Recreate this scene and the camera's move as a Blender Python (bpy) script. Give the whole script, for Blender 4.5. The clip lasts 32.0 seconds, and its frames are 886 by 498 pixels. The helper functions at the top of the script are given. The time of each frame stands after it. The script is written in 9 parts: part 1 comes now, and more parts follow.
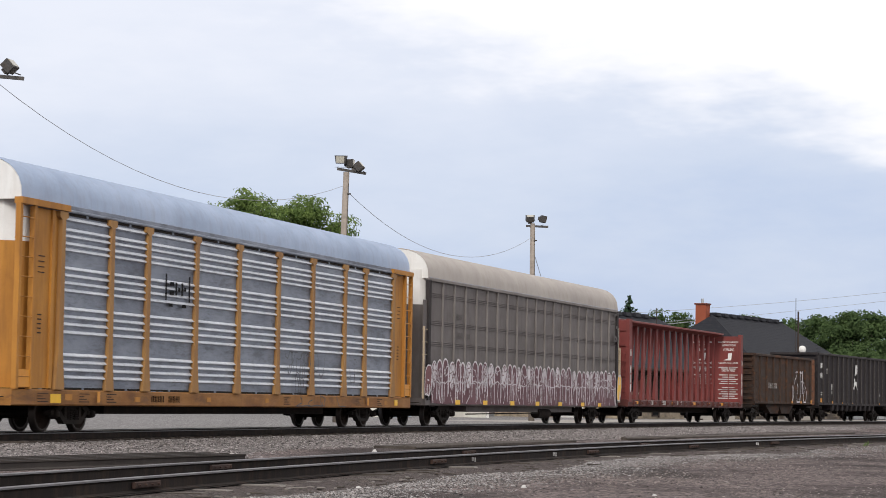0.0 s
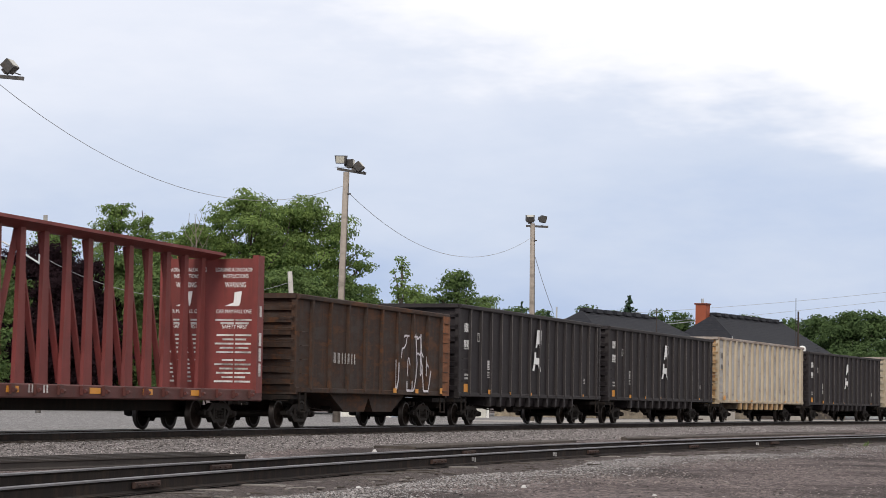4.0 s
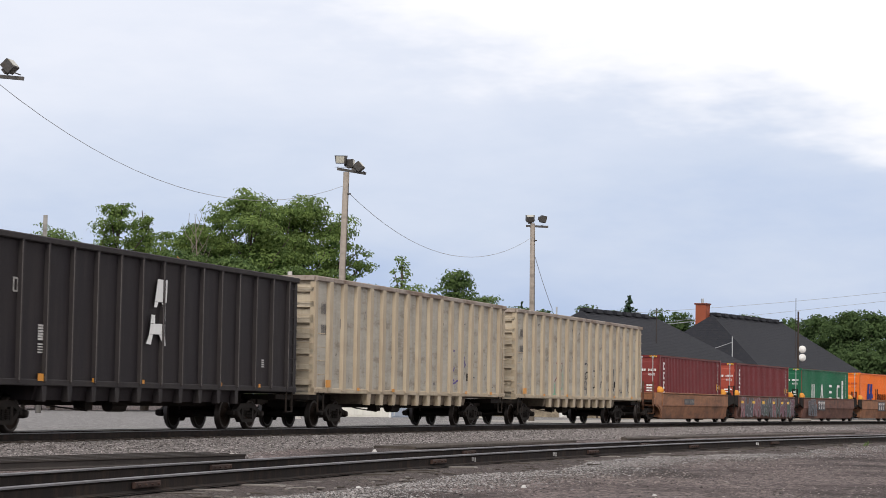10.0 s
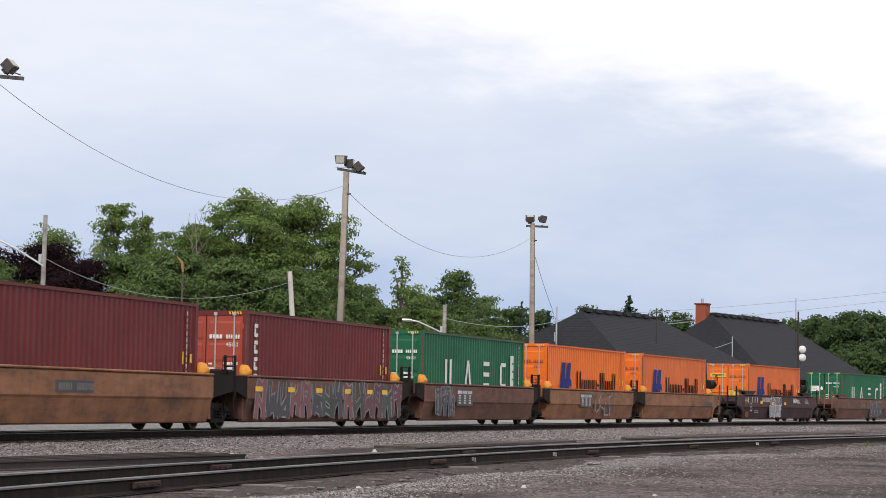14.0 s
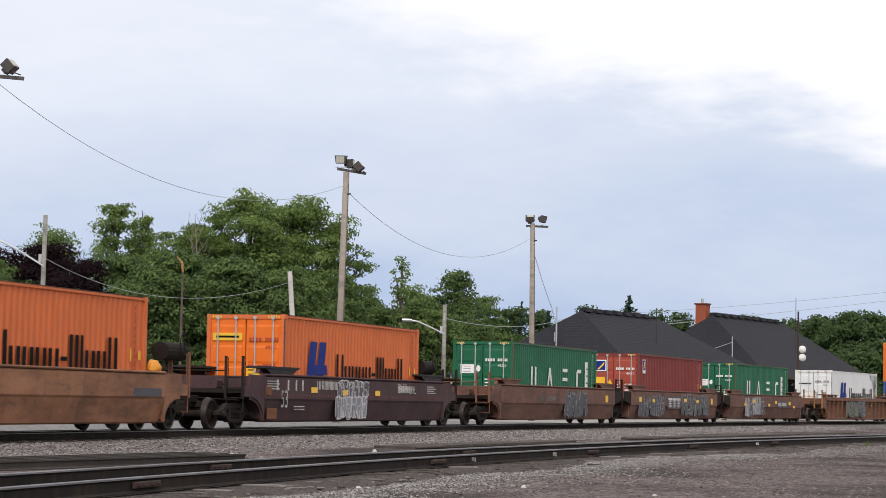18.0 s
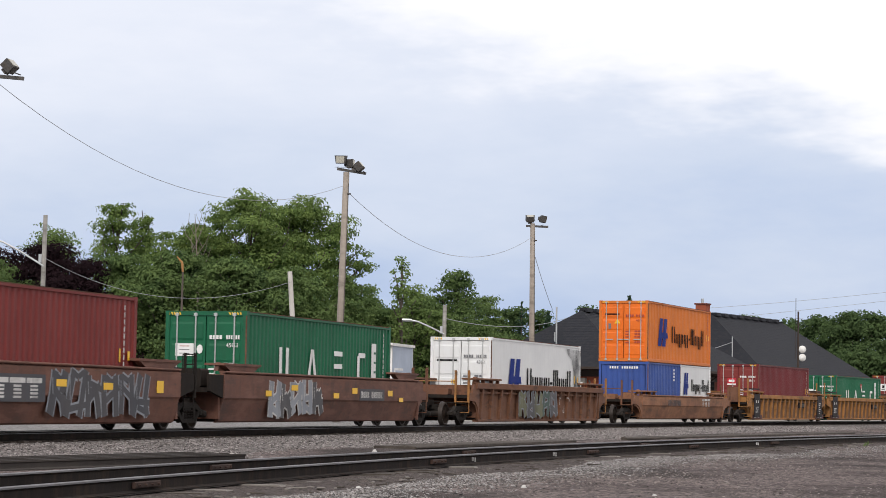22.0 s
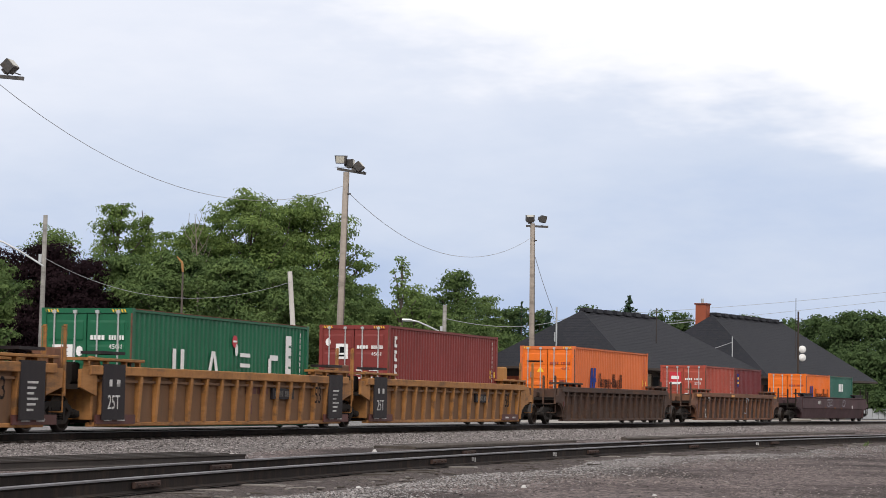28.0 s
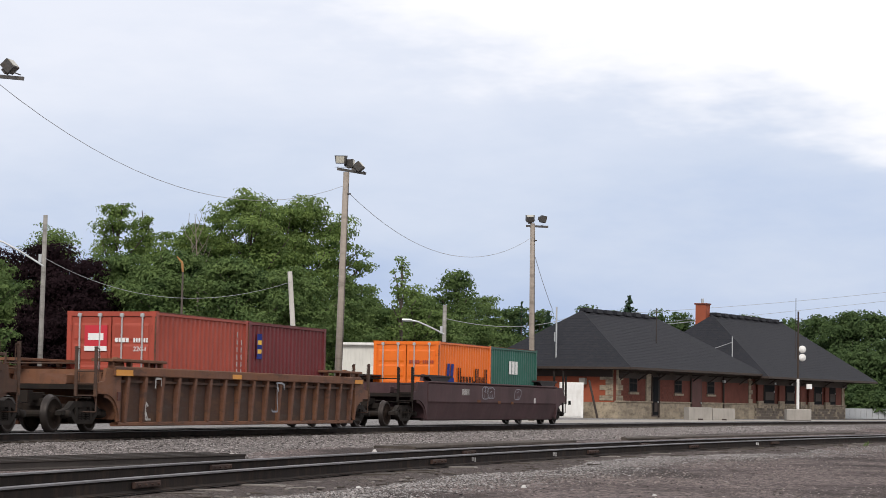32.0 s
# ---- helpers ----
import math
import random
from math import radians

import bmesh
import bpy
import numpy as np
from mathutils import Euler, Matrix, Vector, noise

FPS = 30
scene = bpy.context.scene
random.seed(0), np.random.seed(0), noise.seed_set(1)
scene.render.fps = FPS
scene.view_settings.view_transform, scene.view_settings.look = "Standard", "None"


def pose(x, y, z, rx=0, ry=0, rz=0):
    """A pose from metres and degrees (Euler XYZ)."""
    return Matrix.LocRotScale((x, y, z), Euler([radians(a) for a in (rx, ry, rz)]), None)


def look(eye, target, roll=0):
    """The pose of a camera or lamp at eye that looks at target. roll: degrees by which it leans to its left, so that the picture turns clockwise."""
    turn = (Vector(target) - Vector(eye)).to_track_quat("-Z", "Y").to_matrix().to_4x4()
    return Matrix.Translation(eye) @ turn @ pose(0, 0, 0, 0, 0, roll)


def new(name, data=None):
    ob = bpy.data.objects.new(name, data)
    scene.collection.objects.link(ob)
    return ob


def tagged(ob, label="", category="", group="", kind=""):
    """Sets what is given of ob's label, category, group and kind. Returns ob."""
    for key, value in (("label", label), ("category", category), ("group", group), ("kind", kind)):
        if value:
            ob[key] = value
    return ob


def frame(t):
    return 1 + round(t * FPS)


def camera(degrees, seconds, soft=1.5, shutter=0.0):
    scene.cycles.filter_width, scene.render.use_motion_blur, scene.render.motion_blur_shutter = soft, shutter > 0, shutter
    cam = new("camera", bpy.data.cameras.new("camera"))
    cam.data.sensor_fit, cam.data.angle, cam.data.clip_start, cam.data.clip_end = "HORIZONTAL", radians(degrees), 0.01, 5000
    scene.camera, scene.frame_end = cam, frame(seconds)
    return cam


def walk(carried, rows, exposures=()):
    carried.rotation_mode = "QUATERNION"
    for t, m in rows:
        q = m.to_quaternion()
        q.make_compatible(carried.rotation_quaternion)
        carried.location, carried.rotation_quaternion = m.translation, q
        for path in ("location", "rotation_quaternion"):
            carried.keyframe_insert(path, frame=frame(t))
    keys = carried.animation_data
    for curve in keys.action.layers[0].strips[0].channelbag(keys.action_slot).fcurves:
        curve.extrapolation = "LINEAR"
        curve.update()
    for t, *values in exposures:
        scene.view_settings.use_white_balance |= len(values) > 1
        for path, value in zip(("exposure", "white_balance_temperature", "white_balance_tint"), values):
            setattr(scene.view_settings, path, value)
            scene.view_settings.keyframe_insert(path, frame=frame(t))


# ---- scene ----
cam = camera(22.962, 32.0, soft=0.8, shutter=0.1)
EYE = pose(0, 0, 0.843) @ pose(0, 0, 0, 90 + 4.014, 0, 0) @ pose(0, 0, 0, 0, 0, 0.955)
walk(cam, [(0.0, EYE), (32.0, EYE)], exposures=[(0.0, 0.0), (32.0, 0.0)])

# ---- daylight: thin overcast, brightest high over the yard ----
world = bpy.data.worlds.new("overcast_sky")
scene.world = world
world.use_nodes = True
wn, wl = world.node_tree.nodes, world.node_tree.links
wn.clear()
SUN_EL, SUN_ROT = radians(38), radians(187)
sky = wn.new("ShaderNodeTexSky")
sky.sky_type, sky.sun_disc = "NISHITA", False
sky.sun_elevation, sky.sun_rotation = SUN_EL, SUN_ROT
sky.air_density, sky.dust_density = 1.0, 2.0
coord = wn.new("ShaderNodeTexCoord")
stretch = wn.new("ShaderNodeMapping")
stretch.inputs["Scale"].default_value = (2.2, 1.4, 7.0)
stretch.inputs["Location"].default_value = (0.35, 0.2, 0.1)
stretch.inputs["Rotation"].default_value = (0, radians(16), 0)
wl.new(coord.outputs["Generated"], stretch.inputs["Vector"])
cloud = wn.new("ShaderNodeTexNoise")
cloud.inputs["Scale"].default_value, cloud.inputs["Detail"].default_value = 1.5, 6.0
cloud.inputs["Roughness"].default_value = 0.6
wl.new(stretch.outputs["Vector"], cloud.inputs["Vector"])
rise = wn.new("ShaderNodeSeparateXYZ")
wl.new(coord.outputs["Generated"], rise.inputs["Vector"])


def sum_up(a, k, b):
    n = wn.new("ShaderNodeMath")
    n.operation = "MULTIPLY_ADD"
    wl.new(a, n.inputs[0])
    n.inputs[1].default_value = k
    if isinstance(b, float):
        n.inputs[2].default_value = b
    else:
        wl.new(b, n.inputs[2])
    return n.outputs[0]


# the blue-grey deck pales with height; towards the sun it breaks into white
height = sum_up(cloud.outputs["Fac"], 0.22, sum_up(rise.outputs["Z"], 1.0, -0.10))
deck_tone = wn.new("ShaderNodeValToRGB")
deck_tone.color_ramp.elements[0].position, deck_tone.color_ramp.elements[0].color = 0.03, (4.25, 5.45, 8.0, 1)
deck_tone.color_ramp.elements[1].position, deck_tone.color_ramp.elements[1].color = 0.19, (8.75, 9.05, 10.05, 1)
step_tone = deck_tone.color_ramp.elements.new(0.10)
step_tone.color = (6.5, 7.25, 8.85, 1)
wl.new(height, deck_tone.inputs["Fac"])
bright = sum_up(cloud.outputs["Fac"], 0.2, sum_up(rise.outputs["X"], 0.3, sum_up(rise.outputs["Z"], 1.0, -0.1)))
glow = wn.new("ShaderNodeMapRange")
glow.interpolation_type = "SMOOTHSTEP"
glow.inputs["From Min"].default_value, glow.inputs["From Max"].default_value = 0.144, 0.180
wl.new(bright, glow.inputs["Value"])
tone = wn.new("ShaderNodeMixRGB")
wl.new(glow.outputs["Result"], tone.inputs["Fac"])
wl.new(deck_tone.outputs["Color"], tone.inputs["Color1"])
tone.inputs["Color2"].default_value = (10.7, 10.6, 10.9, 1)
blend = wn.new("ShaderNodeMixRGB")
blend.inputs["Fac"].default_value = 0.94
wl.new(sky.outputs["Color"], blend.inputs["Color1"])
wl.new(tone.outputs["Color"], blend.inputs["Color2"])
back = wn.new("ShaderNodeBackground")
back.inputs["Strength"].default_value = 0.1
wl.new(blend.outputs["Color"], back.inputs["Color"])
wout = wn.new("ShaderNodeOutputWorld")
wl.new(back.outputs["Background"], wout.inputs["Surface"])

sun = new("sun", bpy.data.lights.new("sun", "SUN"))
sun.data.energy, sun.data.angle, sun.data.color = 2.2, radians(20), (1.0, 0.96, 0.9)
sun.matrix_world = look((60 * math.sin(SUN_ROT) * math.cos(SUN_EL), 60 * math.cos(SUN_ROT) * math.cos(SUN_EL), 60 * math.sin(SUN_EL)), (0, 0, 0))


# ---- materials ----
def node(nt, kind, **values):
    n = nt.nodes.new(kind)
    for key, value in values.items():
        n.inputs[key.replace("_", " ")].default_value = value
    return n


def surface(name, base, second=None, dirt=(0.06, 0.045, 0.035), rough=0.6, metal=0.0, grain=6.0, streak=0.35, spots=0.32,
            bump=0.15, bump_scale=30.0, specular=0.3, stretch_z=0.12):
    """Painted or raw surface: broad patches, streaks that run down, small spots and fine relief."""
    m = bpy.data.materials.new(name)
    m.use_nodes = True
    nt = m.node_tree
    b = nt.nodes["Principled BSDF"]
    b.inputs["Metallic"].default_value = metal
    b.inputs["Specular IOR Level"].default_value = specular
    tc = nt.nodes.new("ShaderNodeTexCoord")
    info = nt.nodes.new("ShaderNodeObjectInfo")
    shift = nt.nodes.new("ShaderNodeVectorMath")
    shift.operation = "MULTIPLY_ADD"
    shift.inputs[1].default_value = (17, 13, 7)
    nt.links.new(info.outputs["Random"], shift.inputs[0])
    nt.links.new(tc.outputs["Object"], shift.inputs[2])
    broad = node(nt, "ShaderNodeTexNoise", Scale=grain * 0.12, Detail=5.0, Roughness=0.6)
    nt.links.new(shift.outputs[0], broad.inputs["Vector"])
    squash = nt.nodes.new("ShaderNodeMapping")
    squash.inputs["Scale"].default_value = (1, 1, stretch_z)
    nt.links.new(shift.outputs[0], squash.inputs["Vector"])
    runs = node(nt, "ShaderNodeTexNoise", Scale=grain * 0.9, Detail=4.0, Roughness=0.65)
    nt.links.new(squash.outputs["Vector"], runs.inputs["Vector"])
    fine = node(nt, "ShaderNodeTexNoise", Scale=bump_scale, Detail=4.0, Roughness=0.7)
    nt.links.new(shift.outputs[0], fine.inputs["Vector"])

    def ramp(src, low, high):
        r = nt.nodes.new("ShaderNodeMapRange")
        r.inputs["From Min"].default_value, r.inputs["From Max"].default_value = low, high
        nt.links.new(src, r.inputs["Value"])
        return r.outputs["Result"]

    def scaled(src, k):
        r = nt.nodes.new("ShaderNodeMath")
        r.operation = "MULTIPLY"
        r.inputs[1].default_value = k
        nt.links.new(src, r.inputs[0])
        return r.outputs[0]

    def mixed(fac, one, two):
        r = nt.nodes.new("ShaderNodeMixRGB")
        nt.links.new(fac, r.inputs["Fac"])
        for sock, c in ((r.inputs["Color1"], one), (r.inputs["Color2"], two)):
            if isinstance(c, tuple):
                sock.default_value = (*c, 1)
            else:
                nt.links.new(c, sock)
        return r.outputs["Color"]

    second = second or tuple(0.78 * c for c in base)
    c = mixed(ramp(broad.outputs["Fac"], 0.35, 0.68), base, second)
    c = mixed(scaled(ramp(runs.outputs["Fac"], 0.48, 0.78), streak), c, dirt)
    c = mixed(scaled(ramp(fine.outputs["Fac"], 0.58, 0.8), spots), c, dirt)
    if streak >= 0.5:
        # broad scuffed drifts along the side
        wide = nt.nodes.new("ShaderNodeMapping")
        wide.inputs["Scale"].default_value = (0.45, 1, 1.6)
        nt.links.new(shift.outputs[0], wide.inputs["Vector"])
        smear = node(nt, "ShaderNodeTexNoise", Scale=1.6, Detail=6.0, Roughness=0.7)
        nt.links.new(wide.outputs["Vector"], smear.inputs["Vector"])
        c = mixed(scaled(ramp(smear.outputs["Fac"], 0.5, 0.62), 0.55), c, tuple(1.1 * p + 0.02 for p in base))
        c = mixed(scaled(ramp(smear.outputs["Fac"], 0.46, 0.36), 0.6), c, dirt)
    nt.links.new(c, b.inputs["Base Color"])
    r = nt.nodes.new("ShaderNodeMapRange")
    r.inputs["To Min"].default_value, r.inputs["To Max"].default_value = rough - 0.12, min(1.0, rough + 0.15)
    nt.links.new(broad.outputs["Fac"], r.inputs["Value"])
    nt.links.new(r.outputs["Result"], b.inputs["Roughness"])
    if bump:
        bp = node(nt, "ShaderNodeBump", Strength=bump, Distance=0.02)
        nt.links.new(fine.outputs["Fac"], bp.inputs["Height"])
        nt.links.new(bp.outputs["Normal"], b.inputs["Normal"])
    return m


def plain(name, base, rough=0.5, metal=0.0, specular=0.3):
    return surface(name, base, tuple(0.9 * c for c in base), rough=rough, metal=metal, streak=0.12, spots=0.1, bump=0.05, specular=specular)


def stones(name, light, dark, scale, patch, patch_colour, bump=0.6, drawn=(1.0, 1.0, 1.0), cover=0.6, edge=(0.42, 0.64)):
    """Loose stone: cells of differing greys over broad drifts of fines."""
    m = bpy.data.materials.new(name)
    m.use_nodes = True
    nt = m.node_tree
    b = nt.nodes["Principled BSDF"]
    b.inputs["Roughness"].default_value = 0.92
    b.inputs["Specular IOR Level"].default_value = 0.2
    tc = nt.nodes.new("ShaderNodeTexCoord")
    cells = node(nt, "ShaderNodeTexVoronoi", Scale=scale)
    nt.links.new(tc.outputs["Object"], cells.inputs["Vector"])
    grey = nt.nodes.new("ShaderNodeSeparateColor")
    nt.links.new(cells.outputs["Color"], grey.inputs["Color"])
    r = nt.nodes.new("ShaderNodeValToRGB")
    r.color_ramp.elements[0].color, r.color_ramp.elements[1].color = (*dark, 1), (*light, 1)
    r.color_ramp.elements[0].position, r.color_ramp.elements[1].position = 0.1, 0.95
    nt.links.new(grey.outputs["Red"], r.inputs["Fac"])
    drift = node(nt, "ShaderNodeTexNoise", Scale=patch, Detail=6.0, Roughness=0.62)
    pull = nt.nodes.new("ShaderNodeMapping")
    pull.inputs["Scale"].default_value = drawn
    nt.links.new(tc.outputs["Object"], pull.inputs["Vector"])
    nt.links.new(pull.outputs["Vector"], drift.inputs["Vector"])
    k = nt.nodes.new("ShaderNodeMapRange")
    k.inputs["From Min"].default_value, k.inputs["From Max"].default_value = edge
    k.inputs["To Max"].default_value = cover
    nt.links.new(drift.outputs["Fac"], k.inputs["Value"])
    mx = nt.nodes.new("ShaderNodeMixRGB")
    nt.links.new(k.outputs["Result"], mx.inputs["Fac"])
    nt.links.new(r.outputs["Color"], mx.inputs["Color1"])
    mx.inputs["Color2"].default_value = (*patch_colour, 1)
    fine = node(nt, "ShaderNodeTexNoise", Scale=scale * 2.3, Detail=3.0)
    nt.links.new(tc.outputs["Object"], fine.inputs["Vector"])
    m2 = nt.nodes.new("ShaderNodeMixRGB")
    m2.blend_type = "OVERLAY"
    m2.inputs["Fac"].default_value = 0.55
    nt.links.new(mx.outputs["Color"], m2.inputs["Color1"])
    nt.links.new(fine.outputs["Fac"], m2.inputs["Color2"])
    nt.links.new(m2.outputs["Color"], b.inputs["Base Color"])
    bp = node(nt, "ShaderNodeBump", Strength=bump, Distance=0.04)
    nt.links.new(cells.outputs["Distance"], bp.inputs["Height"])
    nt.links.new(bp.outputs["Normal"], b.inputs["Normal"])
    return m


def leafy(name, one, two):
    m = bpy.data.materials.new(name)
    m.use_nodes = True
    nt = m.node_tree
    b = nt.nodes["Principled BSDF"]
    b.inputs["Roughness"].default_value = 0.85
    b.inputs["Specular IOR Level"].default_value = 0.08
    geo = nt.nodes.new("ShaderNodeNewGeometry")
    tc = nt.nodes.new("ShaderNodeTexCoord")
    broad = node(nt, "ShaderNodeTexNoise", Scale=0.35, Detail=2.0)
    nt.links.new(tc.outputs["Object"], broad.inputs["Vector"])
    add = nt.nodes.new("ShaderNodeMath")
    add.operation = "MULTIPLY_ADD"
    add.inputs[1].default_value = 0.2
    nt.links.new(geo.outputs["Random Per Island"], add.inputs[0])
    tufts = node(nt, "ShaderNodeTexNoise", Scale=0.9, Detail=3.0)
    nt.links.new(tc.outputs["Object"], tufts.inputs["Vector"])
    half = nt.nodes.new("ShaderNodeMath")
    half.operation = "MULTIPLY_ADD"
    half.inputs[1].default_value = 0.75
    half.inputs[2].default_value = -0.92
    nt.links.new(broad.outputs["Fac"], half.inputs[0])
    clump = nt.nodes.new("ShaderNodeMath")
    clump.operation = "MULTIPLY_ADD"
    clump.inputs[1].default_value = 1.9
    nt.links.new(tufts.outputs["Fac"], clump.inputs[0])
    nt.links.new(half.outputs[0], clump.inputs[2])
    nt.links.new(clump.outputs[0], add.inputs[2])
    add.use_clamp = True
    mx = nt.nodes.new("ShaderNodeMixRGB")
    mx.inputs["Color1"].default_value, mx.inputs["Color2"].default_value = (*one, 1), (*two, 1)
    nt.links.new(add.outputs[0], mx.inputs["Fac"])
    nt.links.new(mx.outputs["Color"], b.inputs["Base Color"])
    thin = nt.nodes.new("ShaderNodeBsdfTranslucent")
    nt.links.new(mx.outputs["Color"], thin.inputs["Color"])
    both = nt.nodes.new("ShaderNodeMixShader")
    both.inputs["Fac"].default_value = 0.35
    nt.links.new(b.outputs["BSDF"], both.inputs[1])
    nt.links.new(thin.outputs["BSDF"], both.inputs[2])
    nt.links.new(both.outputs["Shader"], nt.nodes["Material Output"].inputs["Surface"])
    return m


RUST = (0.11, 0.05, 0.025)
GRIME = (0.045, 0.036, 0.03)
YELLOW = surface("yellow_rack_paint", (0.46, 0.205, 0.035), (0.36, 0.155, 0.03), RUST, streak=0.45, spots=0.4)
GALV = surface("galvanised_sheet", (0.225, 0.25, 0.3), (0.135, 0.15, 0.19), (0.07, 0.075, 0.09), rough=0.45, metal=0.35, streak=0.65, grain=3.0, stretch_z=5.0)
ROOF_BLUE = surface("blue_grey_roof_sheet", (0.34, 0.405, 0.53), (0.27, 0.33, 0.44), (0.2, 0.17, 0.15), rough=0.5, metal=0.2, streak=0.25)
ROOF_PALE = surface("pale_grey_roof_sheet", (0.38, 0.345, 0.315), (0.31, 0.28, 0.26), (0.2, 0.16, 0.13), rough=0.6, streak=0.3)
WHITE_PAINT = surface("white_rack_end_paint", (0.75, 0.74, 0.72), (0.6, 0.58, 0.55), (0.3, 0.25, 0.2), streak=0.25)
BROWN_RACK = surface("brown_grey_rack_paint", (0.15, 0.132, 0.127), (0.11, 0.096, 0.092), (0.05, 0.04, 0.036), streak=0.4)
BROWN_LIGHT = surface("worn_light_brown_post", (0.22, 0.197, 0.185), (0.165, 0.148, 0.14), GRIME, streak=0.3)
RED_CAR = surface("red_oxide_paint", (0.2, 0.04, 0.035), (0.14, 0.033, 0.029), (0.07, 0.03, 0.022), streak=0.4)
DARK_RED = surface("dark_red_sill_paint", (0.10, 0.028, 0.024), (0.07, 0.025, 0.02), GRIME, streak=0.4)
BLACK_CAR = surface("weathered_black_paint", (0.021, 0.0175, 0.02), (0.029, 0.0245, 0.0255), (0.075, 0.06, 0.055), rough=0.62, streak=0.22, grain=4.0, specular=0.12)
BLACK_RIB = surface("rubbed_black_rib", (0.026, 0.022, 0.0235), (0.036, 0.031, 0.031), (0.07, 0.06, 0.05), rough=0.65, streak=0.3, specular=0.15)
BROWN_HOPPER = surface("rusty_dark_brown_paint", (0.036, 0.026, 0.022), (0.055, 0.034, 0.025), (0.12, 0.05, 0.022), rough=0.7, streak=0.5, specular=0.12)
RUST_RAW = surface("orange_rust", (0.23, 0.085, 0.032), (0.12, 0.05, 0.025), GRIME, rough=0.85, streak=0.5)
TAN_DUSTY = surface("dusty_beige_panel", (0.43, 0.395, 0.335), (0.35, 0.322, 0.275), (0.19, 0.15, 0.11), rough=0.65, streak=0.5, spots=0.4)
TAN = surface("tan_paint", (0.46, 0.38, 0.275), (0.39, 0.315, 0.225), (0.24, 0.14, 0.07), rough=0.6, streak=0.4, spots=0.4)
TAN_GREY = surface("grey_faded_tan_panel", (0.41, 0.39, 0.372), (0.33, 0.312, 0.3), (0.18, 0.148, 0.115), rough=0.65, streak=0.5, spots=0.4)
TAN_RUST = surface("rust_stained_tan_paint", (0.47, 0.34, 0.19), (0.40, 0.22, 0.09), (0.25, 0.09, 0.03), rough=0.7, streak=0.6)
TAN_PALE = surface("pale_tan_panel", (0.49, 0.42, 0.32), (0.42, 0.36, 0.28), (0.2, 0.15, 0.1), rough=0.6, streak=0.3)
WELL_BROWN = surface("weathered_brown_well_paint", (0.165, 0.07, 0.046), (0.095, 0.046, 0.035), (0.062, 0.04, 0.034), rough=0.7, streak=0.6, spots=0.5, grain=5.0)
WELL_TAN = surface("sunburnt_orange_brown_paint", (0.29, 0.128, 0.062), (0.165, 0.076, 0.044), (0.08, 0.05, 0.038), rough=0.7, streak=0.6, spots=0.5, grain=5.0)
WELL_PURPLE = surface("dark_maroon_well_paint", (0.076, 0.041, 0.044), (0.056, 0.034, 0.037), (0.1, 0.074, 0.066), rough=0.65, streak=0.4, specular=0.12)
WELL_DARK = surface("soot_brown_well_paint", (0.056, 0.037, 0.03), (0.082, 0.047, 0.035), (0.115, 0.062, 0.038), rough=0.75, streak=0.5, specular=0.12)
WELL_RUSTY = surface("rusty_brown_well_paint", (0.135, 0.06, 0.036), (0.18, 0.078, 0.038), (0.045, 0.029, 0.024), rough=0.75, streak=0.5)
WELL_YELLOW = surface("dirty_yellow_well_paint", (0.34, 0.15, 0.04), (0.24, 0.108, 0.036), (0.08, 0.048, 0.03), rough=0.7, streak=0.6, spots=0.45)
# side panels behind the yellow ribs: darker and browner than the ribs
WELL_YSHADE = surface("brown_yellow_panel", (0.17, 0.085, 0.04), (0.13, 0.068, 0.036), (0.08, 0.055, 0.04), rough=0.75, streak=0.45)
# the panel metal again, brightened for the sky light the ribs catch
GALV_RIB_LIT = surface("skylit_galvanised_rib", (0.7, 0.72, 0.76), (0.54, 0.57, 0.62), (0.22, 0.2, 0.18), rough=0.4, metal=0.3, streak=0.3)
# tan darkened for the shade under the car side, with grime streaks
TAN_TUB_SHADED = surface("shaded_grimy_tan_tub", (0.2, 0.155, 0.11), (0.13, 0.105, 0.08), GRIME, rough=0.85, streak=0.5)
YELLOW_WORN = surface("worn_yellow_brown_post", (0.36, 0.19, 0.06), (0.27, 0.14, 0.055), RUST, streak=0.4)
YELLOW_DIRTY = surface("grimy_yellow_sill", (0.29, 0.128, 0.028), (0.2, 0.085, 0.026), RUST, streak=0.5)
STEEL_DARK = surface("dark_running_gear_steel", (0.014, 0.012, 0.011), (0.024, 0.019, 0.016), (0.06, 0.036, 0.024), rough=0.8, streak=0.3, specular=0.12)
STEEL_GREASE = surface("greasy_truck_casting", (0.024, 0.02, 0.018), (0.016, 0.014, 0.0125), (0.06, 0.042, 0.032), rough=0.8, streak=0.3, specular=0.12)
WHEEL = surface("rusty_wheel_plate", (0.022, 0.015, 0.012), (0.015, 0.012, 0.01), (0.05, 0.03, 0.02), rough=0.85, specular=0.08)
TREAD = surface("wheel_rim", (0.05, 0.04, 0.035), (0.035, 0.03, 0.028), GRIME, rough=0.4, metal=0.6, streak=0.1)
RAIL_HEAD = surface("polished_rail_head", (0.19, 0.185, 0.19), (0.14, 0.135, 0.14), (0.06, 0.05, 0.045), rough=0.5, metal=0.7, streak=0.1)
RAIL_WEB = surface("brown_rail_web", (0.026, 0.021, 0.019), (0.018, 0.015, 0.014), (0.1, 0.06, 0.04), rough=0.85, specular=0.12)
TIMBER = surface("old_sleeper_timber", (0.075, 0.06, 0.05), (0.045, 0.037, 0.032), (0.2, 0.18, 0.155), rough=0.9, streak=0.3, stretch_z=1.0)
